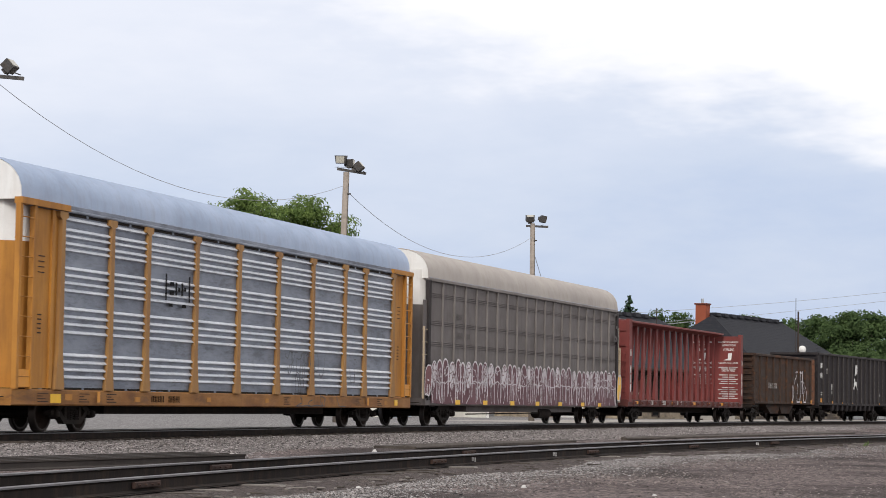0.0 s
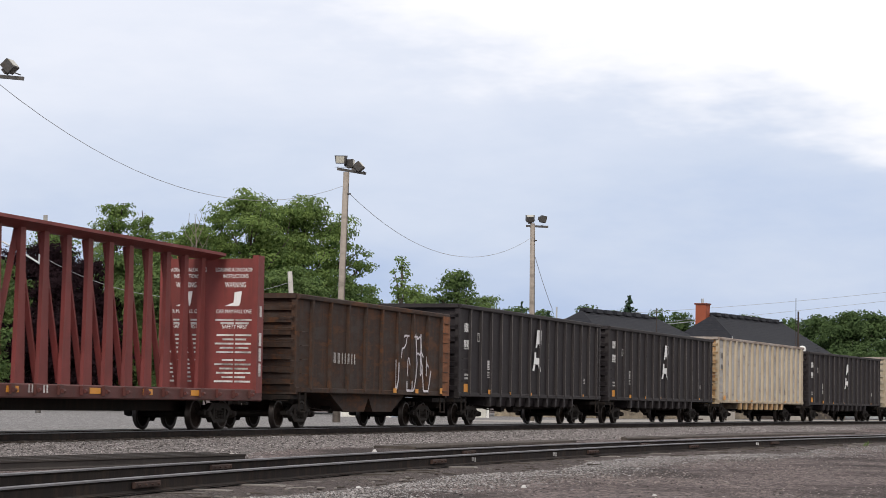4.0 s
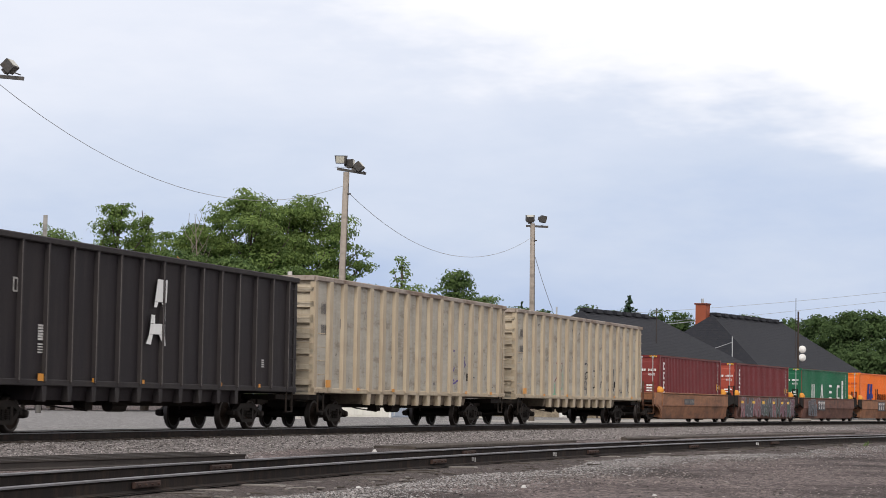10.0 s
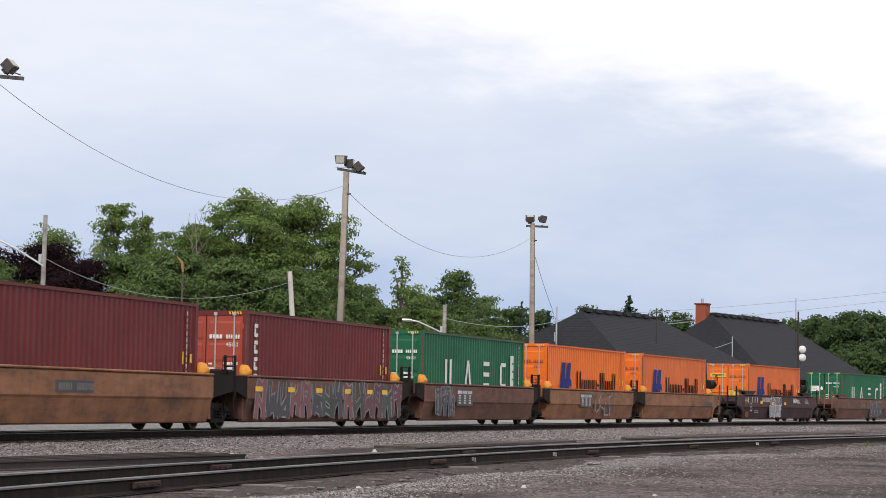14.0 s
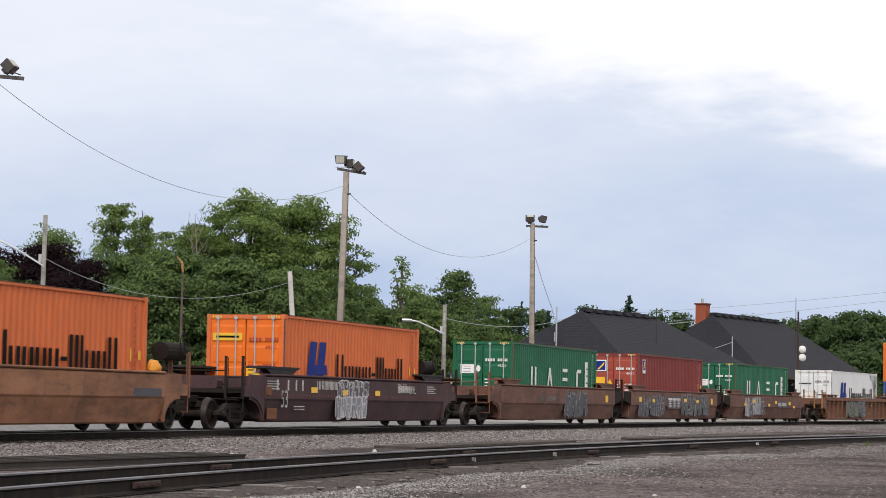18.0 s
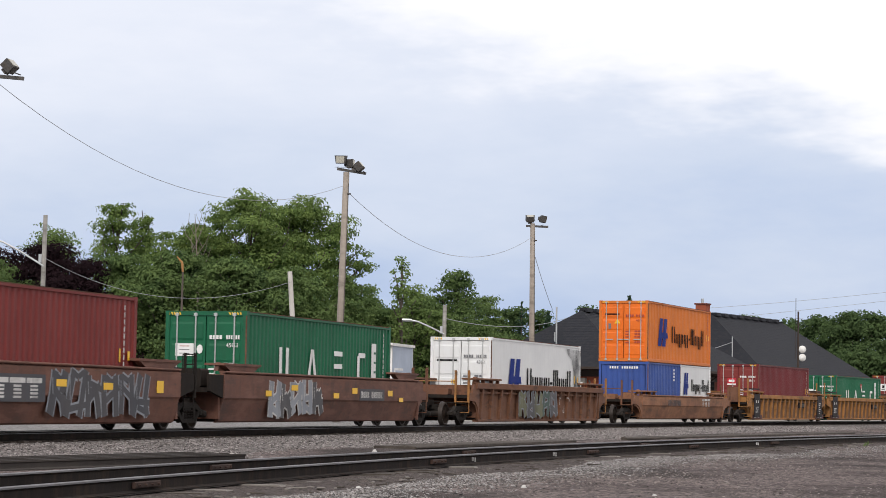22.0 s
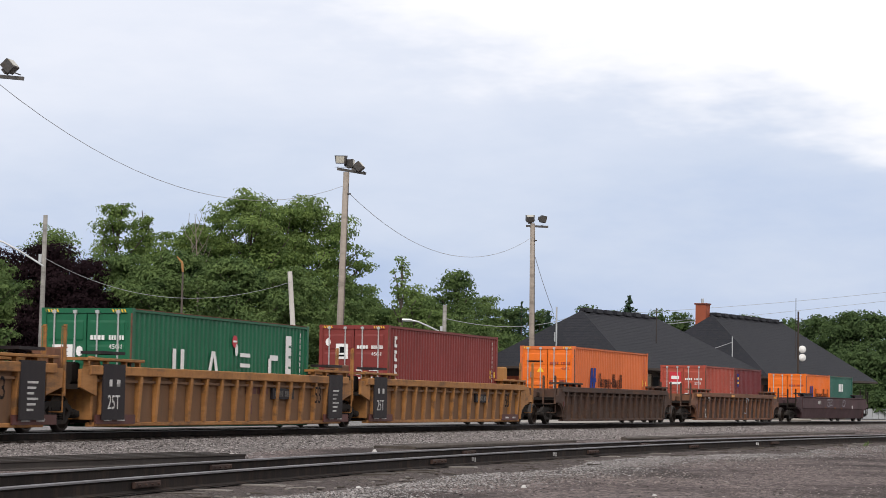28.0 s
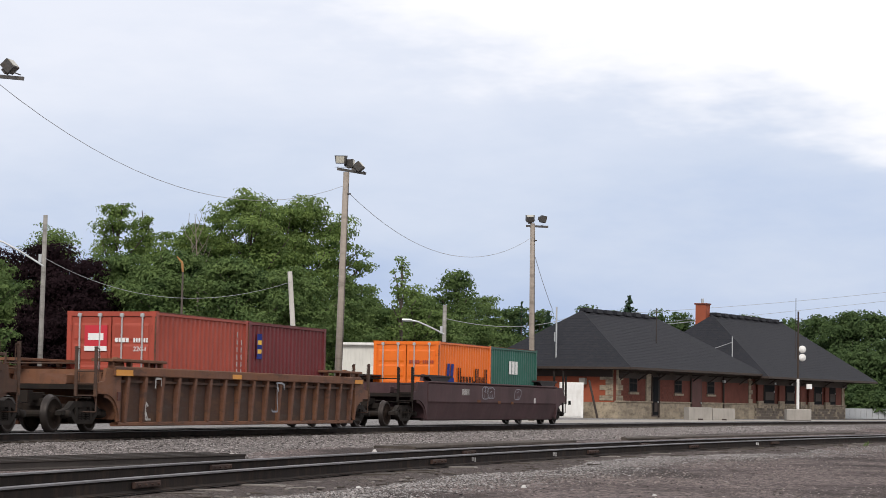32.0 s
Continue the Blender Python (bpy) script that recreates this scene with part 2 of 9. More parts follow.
TIMBER_PALE = surface("bleached_sleeper_end", (0.23, 0.205, 0.185), (0.16, 0.145, 0.13), (0.1, 0.09, 0.08), rough=0.9, stretch_z=1.0)
POLE_WOOD = surface("weathered_pole_wood", (0.3, 0.255, 0.215), (0.25, 0.215, 0.185), (0.14, 0.115, 0.095), rough=0.85, streak=0.5, stretch_z=0.03)
POLE_GREY = surface("grey_pole_wood", (0.26, 0.245, 0.225), (0.2, 0.19, 0.175), (0.1, 0.09, 0.08), rough=0.85, streak=0.5, stretch_z=0.03)
LAMP_BODY = surface("dark_lamp_housing", (0.09, 0.085, 0.08), (0.06, 0.057, 0.055), (0.14, 0.1, 0.07), rough=0.5, metal=0.3)
LAMP_GLASS = plain("floodlight_glass", (0.42, 0.40, 0.34), rough=0.15)
ALU = plain("grey_aluminium", (0.45, 0.46, 0.47), rough=0.4, metal=0.5)
WHITE = plain("white_marking_paint", (0.78, 0.77, 0.75), rough=0.6)
WHITE_WORN = surface("worn_white_marking", (0.6, 0.58, 0.56), (0.4, 0.38, 0.36), GRIME, streak=0.5, spots=0.5)
BLACK_MARK = plain("black_marking_paint", (0.008, 0.008, 0.009), rough=0.7, specular=0.06)
BLUE_MARK = plain("blue_marking_paint", (0.012, 0.03, 0.2), rough=0.6, specular=0.1)
REFLECT = plain("yellow_reflector", (0.85, 0.5, 0.03), rough=0.4)
ORANGE_REFLECT = plain("orange_reflector", (0.62, 0.26, 0.03), rough=0.45)
BARK_PALE = surface("dead_grey_bark", (0.24, 0.2, 0.165), (0.17, 0.145, 0.12), (0.1, 0.085, 0.07), rough=0.95)
BARK = surface("tree_bark", (0.1, 0.08, 0.065), (0.07, 0.058, 0.05), (0.16, 0.14, 0.12), rough=0.95)
C_RED = surface("maroon_container_paint", (0.145, 0.018, 0.021), (0.115, 0.016, 0.018), (0.09, 0.03, 0.025), rough=0.5, streak=0.3)
C_BRICK = surface("brick_red_container_paint", (0.36, 0.064, 0.039), (0.29, 0.053, 0.033), (0.14, 0.05, 0.03), rough=0.5, streak=0.3)
C_RUBY = surface("dull_red_container_paint", (0.2, 0.031, 0.027), (0.165, 0.027, 0.024), (0.1, 0.035, 0.028), rough=0.55, streak=0.3)
C_GREEN = surface("green_container_paint", (0.008, 0.115, 0.052), (0.008, 0.09, 0.042), (0.03, 0.05, 0.035), rough=0.5, streak=0.25)
C_TEAL = surface("teal_green_container_paint", (0.025, 0.115, 0.085), (0.022, 0.095, 0.07), (0.03, 0.05, 0.04), rough=0.5, streak=0.25)
C_ORANGE = surface("orange_container_paint", (0.76, 0.155, 0.012), (0.66, 0.135, 0.014), (0.4, 0.12, 0.03), rough=0.45, streak=0.2)
C_AMBER = surface("amber_container_paint", (0.62, 0.17, 0.025), (0.53, 0.145, 0.025), (0.36, 0.12, 0.035), rough=0.5, streak=0.25)
C_FADED = surface("faded_orange_container_paint", (0.63, 0.148, 0.042), (0.54, 0.128, 0.038), (0.32, 0.1, 0.04), rough=0.6, streak=0.3)
C_BLUE = surface("blue_container_paint", (0.04, 0.085, 0.30), (0.035, 0.07, 0.24), (0.05, 0.05, 0.07), rough=0.5, streak=0.3)
C_WHITE = surface("white_container_paint", (0.72, 0.72, 0.71), (0.66, 0.66, 0.66), (0.4, 0.37, 0.33), rough=0.45, streak=0.18)
GALV_ROD = plain("galvanised_lock_rod", (0.5, 0.5, 0.49), rough=0.4, metal=0.5)
HAZARD = plain("yellow_hazard_stripe", (0.75, 0.45, 0.04), rough=0.5)
LEAF_MID = leafy("maple_leaves", (0.046, 0.088, 0.03), (0.238, 0.318, 0.094))
LEAF_FAR = leafy("shaded_far_leaves", (0.046, 0.078, 0.034), (0.105, 0.155, 0.058))
LEAF_DARK = leafy("dark_leaves", (0.038, 0.073, 0.031), (0.18, 0.25, 0.085))
LEAF_PALE = leafy("pale_leaves", (0.08, 0.13, 0.041), (0.21, 0.285, 0.094))
LEAF_PURPLE = leafy("copper_beech_leaves", (0.0115, 0.0065, 0.0085), (0.031, 0.0165, 0.02))
LEAF_CONIFER = leafy("conifer_needles", (0.024, 0.045, 0.028), (0.06, 0.1, 0.055))
GRAVEL = stones("pale_ballast", (0.31, 0.275, 0.262), (0.03, 0.0255, 0.024), 20.0, 0.28, (0.085, 0.073, 0.068), bump=1.0, drawn=(0.8, 0.4, 1.0), cover=0.7)
DIRT = stones("dark_cinder_ground", (0.245, 0.193, 0.182), (0.022, 0.0165, 0.0152), 23.0, 0.5, (0.03, 0.0225, 0.0205), bump=1.0, drawn=(0.62, 0.3, 1.0), cover=0.85, edge=(0.47, 0.6))
LOT = stones("grey_gravel_lot", (0.3, 0.286, 0.281), (0.092, 0.086, 0.083), 9.0, 0.35, (0.17, 0.16, 0.156), bump=1.0)
STONE_WHITE = plain("white_stone", (0.52, 0.5, 0.48), rough=0.85)
SHINGLE = surface("dark_asphalt_shingle", (0.0145, 0.0155, 0.0205), (0.021, 0.022, 0.028), (0.055, 0.05, 0.048), rough=0.9, streak=0.3, spots=0.55, grain=2.5, bump=0.5, bump_scale=9.0, stretch_z=2.0)
BRICK_RED = surface("red_station_brick", (0.155, 0.046, 0.031), (0.11, 0.036, 0.026), (0.12, 0.06, 0.045), rough=0.85, streak=0.2, bump_scale=12)
BRICK_PATCH = surface("orange_painted_brick", (0.32, 0.08, 0.04), (0.26, 0.068, 0.036), (0.14, 0.06, 0.04), rough=0.8, streak=0.2)
LIMESTONE = surface("buff_limestone", (0.37, 0.305, 0.22), (0.2, 0.165, 0.125), (0.1, 0.082, 0.065), rough=0.9, streak=0.6, stretch_z=0.8, grain=8.0)
CONCRETE = surface("grey_concrete", (0.31, 0.285, 0.255), (0.24, 0.222, 0.2), (0.15, 0.13, 0.12), rough=0.9, streak=0.4)
DARK_WOOD = surface("dark_painted_timber", (0.035, 0.026, 0.022), (0.05, 0.034, 0.027), GRIME, rough=0.7)
GLASS_DARK = plain("dark_window_glass", (0.01, 0.011, 0.013), rough=0.7, specular=0.04)
SHED_BLUE = surface("pale_blue_siding", (0.44, 0.49, 0.58), (0.38, 0.43, 0.52), (0.3, 0.3, 0.32), rough=0.7)
SHED_WHITE = surface("cream_shed_wall", (0.62, 0.6, 0.54), (0.55, 0.53, 0.48), (0.3, 0.27, 0.23), rough=0.7)
JOINT_RUST = surface("dark_rust_joint_bar", (0.05, 0.028, 0.022), (0.035, 0.022, 0.019), (0.1, 0.055, 0.035), rough=0.85, streak=0.4)
RAIL_OLD = surface("weathered_stored_rail", (0.052, 0.044, 0.04), (0.038, 0.032, 0.029), (0.12, 0.09, 0.07), rough=0.8, streak=0.2)
POLE_PALE = surface("bleached_post_wood", (0.55, 0.52, 0.48), (0.46, 0.43, 0.4), (0.25, 0.22, 0.19), rough=0.85, streak=0.3, stretch_z=0.03)
RUBBLE = surface("brown_rubble_stone", (0.19, 0.155, 0.125), (0.13, 0.11, 0.095), (0.07, 0.058, 0.05), rough=0.95, streak=0.2)
SIDING_SOIL = stones("brown_siding_soil", (0.155, 0.124, 0.113), (0.021, 0.0157, 0.014), 30.0, 0.6, (0.06, 0.047, 0.043), bump=1.0)
WIRE_PALE = plain("grey_cable", (0.36, 0.365, 0.38), rough=0.7)


# ---- mesh tools ----
class Solid:
    """Collects faces of one part."""

    def __init__(self):
        self.v, self.f = [], []

    def add(self, verts, faces):
        k = len(self.v)
        self.v.extend(verts)
        self.f.extend([tuple(k + i for i in f) for f in faces])
        return self

    def box(self, x0, x1, y0, y1, z0, z1):
        return self.add([(x0, y0, z0), (x1, y0, z0), (x1, y1, z0), (x0, y1, z0), (x0, y0, z1), (x1, y0, z1), (x1, y1, z1), (x0, y1, z1)],
                        [(0, 3, 2, 1), (4, 5, 6, 7), (0, 1, 5, 4), (1, 2, 6, 5), (2, 3, 7, 6), (3, 0, 4, 7)])

    def slab(self, x0, x1, y0, y1, z0, z1, b=0.02):
        """A box with its long edges bevelled."""
        p = [(y0 + b, z0), (y1 - b, z0), (y1, z0 + b), (y1, z1 - b), (y1 - b, z1), (y0 + b, z1), (y0, z1 - b), (y0, z0 + b)]
        return self.prism_x(p, x0, x1)

    def prism_x(self, p, x0, x1):
        n = len(p)
        return self.add([(x0, y, z) for y, z in p] + [(x1, y, z) for y, z in p],
                        [tuple(range(n - 1, -1, -1)), tuple(range(n, 2 * n))] + [(i, (i + 1) % n, n + (i + 1) % n, n + i) for i in range(n)])

    def prism_y(self, p, y0, y1):
        n = len(p)
        return self.add([(x, y0, z) for x, z in p] + [(x, y1, z) for x, z in p],
                        [tuple(range(n)), tuple(range(2 * n - 1, n - 1, -1))] + [((i + 1) % n, i, n + i, n + (i + 1) % n) for i in range(n)])

    def prism_z(self, p, z0, z1):
        n = len(p)
        return self.add([(x, y, z0) for x, y in p] + [(x, y, z1) for x, y in p],
                        [tuple(range(n - 1, -1, -1)), tuple(range(n, 2 * n))] + [(i, (i + 1) % n, n + (i + 1) % n, n + i) for i in range(n)])

    def rod(self, a, b, r, n=8, r2=None):
        a, b = Vector(a), Vector(b)
        q = (b - a).to_track_quat("Z", "Y")
        r2 = r if r2 is None else r2
        ring = [(math.cos(2 * math.pi * i / n), math.sin(2 * math.pi * i / n)) for i in range(n)]
        v = [tuple(a + q @ Vector((c * r, s * r, 0))) for c, s in ring] + [tuple(b + q @ Vector((c * r2, s * r2, 0))) for c, s in ring]
        return self.add(v, [tuple(range(n - 1, -1, -1)), tuple(range(n, 2 * n))] + [(i, (i + 1) % n, n + (i + 1) % n, n + i) for i in range(n)])

    def bar(self, a, b, w, d, up=(0, 0, 1)):
        """A rectangular bar from a to b."""
        a, b, up = Vector(a), Vector(b), Vector(up)
        e = (b - a).normalized()
        s = e.cross(up).normalized() * (w / 2)
        u = s.cross(e).normalized() * (d / 2)
        v = [tuple(p + i * s + j * u) for p in (a, b) for i, j in ((-1, -1), (1, -1), (1, 1), (-1, 1))]
        return self.add(v, [(3, 2, 1, 0), (4, 5, 6, 7), (0, 1, 5, 4), (1, 2, 6, 5), (2, 3, 7, 6), (3, 0, 4, 7)])

    def lathe_y(self, prof, n=24, cx=0.0, cz=0.0):
        """Profile of (radius, y) turned about an axis along y."""
        k = len(prof)
        v = [(cx + r * math.cos(2 * math.pi * i / n), y, cz + r * math.sin(2 * math.pi * i / n)) for i in range(n) for r, y in prof]
        f = [(i * k + j, ((i + 1) % n) * k + j, ((i + 1) % n) * k + j + 1, i * k + j + 1) for i in range(n) for j in range(k - 1)]
        return self.add(v, f)

    def ribbon(self, pts, w, y):
        """A flat painted stroke on a side wall, through points (x, z)."""
        for (x0, z0), (x1, z1) in zip(pts, pts[1:]):
            dx, dz = x1 - x0, z1 - z0
            k = w / 2 / max(1e-6, math.hypot(dx, dz))
            nx, nz = -dz * k, dx * k
            self.add([(x0 + nx, y, z0 + nz), (x0 - nx, y, z0 - nz), (x1 - nx, y, z1 - nz), (x1 + nx, y, z1 + nz)], [(0, 1, 2, 3)])
        return self

    def mesh(self, name, material, smooth=False):
        me = bpy.data.meshes.new(name)
        me.from_pydata(self.v, [], self.f)
        me.materials.append(material)
        if smooth:
            me.polygons.foreach_set("use_smooth", [True] * len(me.polygons))
        me.update()
        return me


def part(name, solid, material, parent, label="", smooth=False):
    ob = new(name, solid if isinstance(solid, bpy.types.Mesh) else solid.mesh(name, material, smooth))
    ob.parent = parent
    if label:
        ob["label"] = label
    return ob


def moved(ob, m):
    ob.matrix_basis = m
    return ob


def thing(name, label, category, group="", kind="", m=None):
    ob = new(name)
    ob.empty_display_size = 0.2
    if m is not None:
        ob.matrix_basis = m
    return tagged(ob, label, category, group, kind)


def lettering(name, words, height, material, parent, x, y, z, squeeze=1.0, spin=None):
    """Words in the built-in font on a wall that faces -y, their lower left corner at x, z."""
    cu = bpy.data.curves.new(name, "FONT")
    cu.body, cu.size, cu.extrude = words, height * 1.4, 0.002
    tmp = new(name, cu)
    bpy.context.view_layer.update()
    me = bpy.data.meshes.new_from_object(tmp.evaluated_get(bpy.context.evaluated_depsgraph_get()))
    bpy.data.objects.remove(tmp)
    me.materials.clear()
    me.materials.append(material)
    ob = part(name, me, material, parent)
    ob.matrix_basis = (spin or pose(x, y, z, 90, 0, 0)) @ Matrix.Diagonal((squeeze, 1, 1, 1))
    return ob


# ---- the line of the running track ----
# heading and place along the line; z = 0 is the top of the rails, metres along it grow away from the eye
ARC = np.arange(-760.0, 760.1, 0.5)
bend = np.clip(ARC, -60, 180)
HEAD = 1.22791 - 1.26011e-3 * bend - 6.49604e-6 * bend ** 2 / 2
STEPX, STEPY = np.cos(HEAD) * 0.5, np.sin(HEAD) * 0.5
ZERO = int(round(760 / 0.5))
LINEX = np.concatenate([[0], np.cumsum((STEPX[1:] + STEPX[:-1]) / 2)])
LINEY = np.concatenate([[0], np.cumsum((STEPY[1:] + STEPY[:-1]) / 2)])
LINEX += 3.46045 - LINEX[ZERO]
LINEY += 90.02486 - LINEY[ZERO]


def on_line(s):
    return np.interp(s, ARC, LINEX), np.interp(s, ARC, LINEY), np.interp(s, ARC, HEAD)


def beside(s, w):
    """The place w metres to the near side of the line."""
    x, y, a = on_line(s)
    return x + w * math.sin(a), y - w * math.cos(a)


def travel(t):
    """Metres gone since the start."""
    u = t - 16
    return 15.97618 * u - 5.47909e-3 * u * u / 2 - 7.37388e-4 * u ** 3 / 6 + 255.817


def riding(s, reach):
    """The pose of a vehicle that stands on two trucks, reach metres before and behind its middle."""
    x0, y0, _ = on_line(s - reach)
    x1, y1, _ = on_line(s + reach)
    return pose((x0 + x1) / 2, (y0 + y1) / 2, 0, 0, 0, math.degrees(math.atan2(y1 - y0, x1 - x0)))


# the near siding: a gentle bend of its own
SIDE_Y = np.arange(-10, 140, 1.0)
SIDE_X = -8.473 + 0.13147 * SIDE_Y + 0.002662 * SIDE_Y ** 2


def siding(y, w):
    """The place at depth y, w metres to the near side of the siding's middle."""
    x = float(np.interp(y, SIDE_Y, SIDE_X))
    g = 0.13147 + 0.005324 * y
    k = 1 / math.hypot(1, g)
    return x + w * k, y - w * g * k, math.atan2(1, g)


def strip(name, rows, material, label="", kind="structure", category=""):
    """A sheet through rows of points."""
    s = Solid()
    n = len(rows[0])
    s.v = [tuple(p) for r in rows for p in r]
    s.f = [(i * n + j, i * n + j + 1, (i + 1) * n + j + 1, (i + 1) * n + j) for i in range(len(rows) - 1) for j in range(n - 1)]
    ob = new(name, s.mesh(name, material, True))
    return tagged(ob, label, category, kind=kind)


def rail_parts(spot, values, w, parent, z0=0.0):
    """One rail along the places that spot(value, offset) gives: web and foot, and the polished head."""
    foot = [(-0.07, -0.172), (0.07, -0.172), (0.07, -0.16), (0.012, -0.14), (0.012, -0.045), (0.034, -0.03), (-0.034, -0.03), (-0.012, -0.045), (-0.012, -0.14), (-0.07, -0.16)]
    head = [(-0.036, -0.024), (0.036, -0.024), (0.036, -0.008), (0.026, 0.0), (-0.026, 0.0), (-0.036, -0.008)]
    for nm, prof, mat in (("rail_web", foot, RAIL_WEB), ("rail_head", head, RAIL_HEAD)):
        s = Solid()
        n = len(prof)
        for v in values:
            for o, z in prof:
                x, y = spot(v, w + o)[:2]
                s.v.append((x, y, z + z0))
        s.f = [(i * n + j, i * n + (j + 1) % n, (i + 1) * n + (j + 1) % n, (i + 1) * n + j) for i in range(len(values) - 1) for j in range(n)]
        part(nm, s, mat, parent)


def ground_level(x, y):
    return -0.24 + 0.05 * noise.noise((x * 0.12, y * 0.12, 0)) + 0.018 * noise.noise((x * 0.9, y * 0.9, 3))


def build_ground():
    # one sheet, finer near the eye, out to the horizon
    xs = sorted(set(list(np.arange(-60, 60, 0.8)) + [-2500, -1200, -600, -300, -150, -90, 60, 90, 150, 300, 600, 1200, 2500]))
    ys = sorted(set(list(np.arange(8, 95, 0.8)) + list(np.arange(95, 240, 4.0)) + [-1500, -600, -200, -60, -10, 300, 450, 700, 1200, 3000]))
    rows = [[(x, y, ground_level(x, y) if 5 < y < 240 and abs(x) < 80 else -0.24) for x in xs] for y in ys]
    strip("ground", rows, DIRT, "dark cinder and gravel yard ground with damp patches")
    vals = np.arange(-110, 215, 2.0)
    rows = []
    for v in vals:
        j = 0.06 * noise.noise((v * 0.4, 1, 0))
        rows.append([(*beside(v, w), z) for w, z in ((-4.4, -0.3), (-2.3, -0.21), (-0.9, -0.19), (0.9, -0.19), (1.8, -0.22), (6.6 + 6 * j, -0.21 + j * 0.1), (9.8 + 14 * j, -0.31))])
    strip("ballast", rows, GRAVEL, "pale grey crushed stone ballast along the running track")
    rows = [[(*beside(v, w), -0.205 if w > -30 else -0.2) for w in (-4.2, -14, -30, -52)] for v in np.arange(-110, 200, 5.0)]
    strip("pavement", rows, LOT, "flat grey gravel and asphalt lot behind the track")
    rows = [[(*beside(v, w), -0.196) for w in (-5.5, -9, -16)] for v in np.arange(30, 175, 5.0)]
    strip("platform", rows, CONCRETE, "pale concrete paving in front of the station")
    rows = []
    for y in np.arange(12, 130, 1.5):
        rows.append([(*siding(y, w)[:2], z) for w, z in ((-2.6, -0.33), (-1.3, -0.19), (1.25, -0.19), (2.2, -0.27))])
    strip("siding_ballast", rows, SIDING_SOIL, "dark brown soil and fine stone under the siding")


def build_tracks():
    track = thing("running_track", "worn steel rails on timber sleepers", "railway track", kind="structure")
    vals = np.arange(-110, 215, 2.0)
    rail_parts(beside, vals, 0.755, track)
    rail_parts(beside, vals, -0.755, track)
    tie = Solid().slab(-0.115, 0.115, -1.3, 1.3, -0.16, 0.0, 0.015).mesh("sleeper", TIMBER)
    for v in np.arange(-62, 118, 0.6):
        x, y, a = on_line(v)
        ob = part("sleeper", tie, TIMBER, track)
        ob.matrix_basis = pose(x, y, -0.168 + random.uniform(-0.008, 0.006), 0, 0, math.degrees(a) + random.uniform(-1.2, 1.2))
    yard = thing("siding_track", "rusty siding rails with joint bars on grey sleepers", "railway track", kind="structure")
    vals = np.arange(4, 125, 1.5)
    rail_parts(siding, vals, 0.75, yard)
    rail_parts(siding, vals, -0.75, yard)
    pale = Solid().slab(-0.1, 0.1, -1.32, 1.32, -0.16, 0.0, 0.03).mesh("sleeper", TIMBER_PALE)
    y = 16.0
    while y < 118:
        x, yy, a = siding(y, random.uniform(-0.12, 0.12))
        ob = part("sleeper", *((pale, TIMBER_PALE) if random.random() < 0.3 else (tie, TIMBER)), yard)
        ob.matrix_basis = pose(x, yy, -0.186 + random.uniform(-0.03, 0.01), random.uniform(-1, 1), 0, math.degrees(a) + random.uniform(-3, 3))
        y += 0.5
    bar_mesh = Solid().slab(-0.36, 0.36, -0.022, 0.022, -0.12, -0.05, 0.012)
    for dx in (-0.27, -0.09, 0.09, 0.27):
        bar_mesh.rod((dx, -0.05, -0.085), (dx, 0.04, -0.085), 0.013, 6)
    bar_mesh = bar_mesh.mesh("joint_bar", JOINT_RUST)
    for y, w in ((23.6, 0.79), (34.5, 0.79), (43.5, 0.79), (51.0, 0.79), (58.0, 0.79), (29.5, -0.71), (40.5, -0.71), (52.0, -0.71)):
        x, yy, a = siding(y, w)
        part("joint_bar", bar_mesh, JOINT_RUST, yard).matrix_basis = pose(x, yy, 0, 0, 0, math.degrees(a))
    daub = Solid().box(-0.12, -0.02, -0.02, -0.014, -0.12, -0.05).box(0.03, 0.1, -0.02, -0.014, -0.13, -0.06).mesh("paint_mark", WHITE_WORN)
    for y in (36.4, 41.1, 56.5):
        x, yy, a = siding(y, 0.75)
        part("paint_mark", daub, WHITE_WORN, yard, "white paint daub").matrix_basis = pose(x, yy, 0, 0, 0, math.degrees(a))


build_ground()
build_tracks()


# ---- running gear ----
WHEEL_MESH = Solid().lathe_y([(0.0, -0.05), (0.09, -0.07), (0.10, -0.045), (0.30, -0.02), (0.35, -0.06)], 22).lathe_y([(0.0, 0.04), (0.30, 0.03), (0.36, 0.06)], 22)
for k in range(3):
    WHEEL_MESH.rod((0.2 * math.cos(2.1 * k), -0.055, 0.2 * math.sin(2.1 * k)), (0.2 * math.cos(2.1 * k), -0.02, 0.2 * math.sin(2.1 * k)), 0.025, 6)
WHEEL_MESH = WHEEL_MESH.mesh("wheel", WHEEL, True)
RIM_MESH = Solid().lathe_y([(0.345, -0.062), (0.40, -0.066), (0.415, -0.05), (0.425, 0.04), (0.455, 0.055), (0.45, 0.075), (0.35, 0.062)], 22).mesh("tyre", TREAD, True)
AXLE_MESH = Solid().rod((0, -0.7, 0), (0, 0.7, 0), 0.085, 10).mesh("axle", STEEL_DARK)


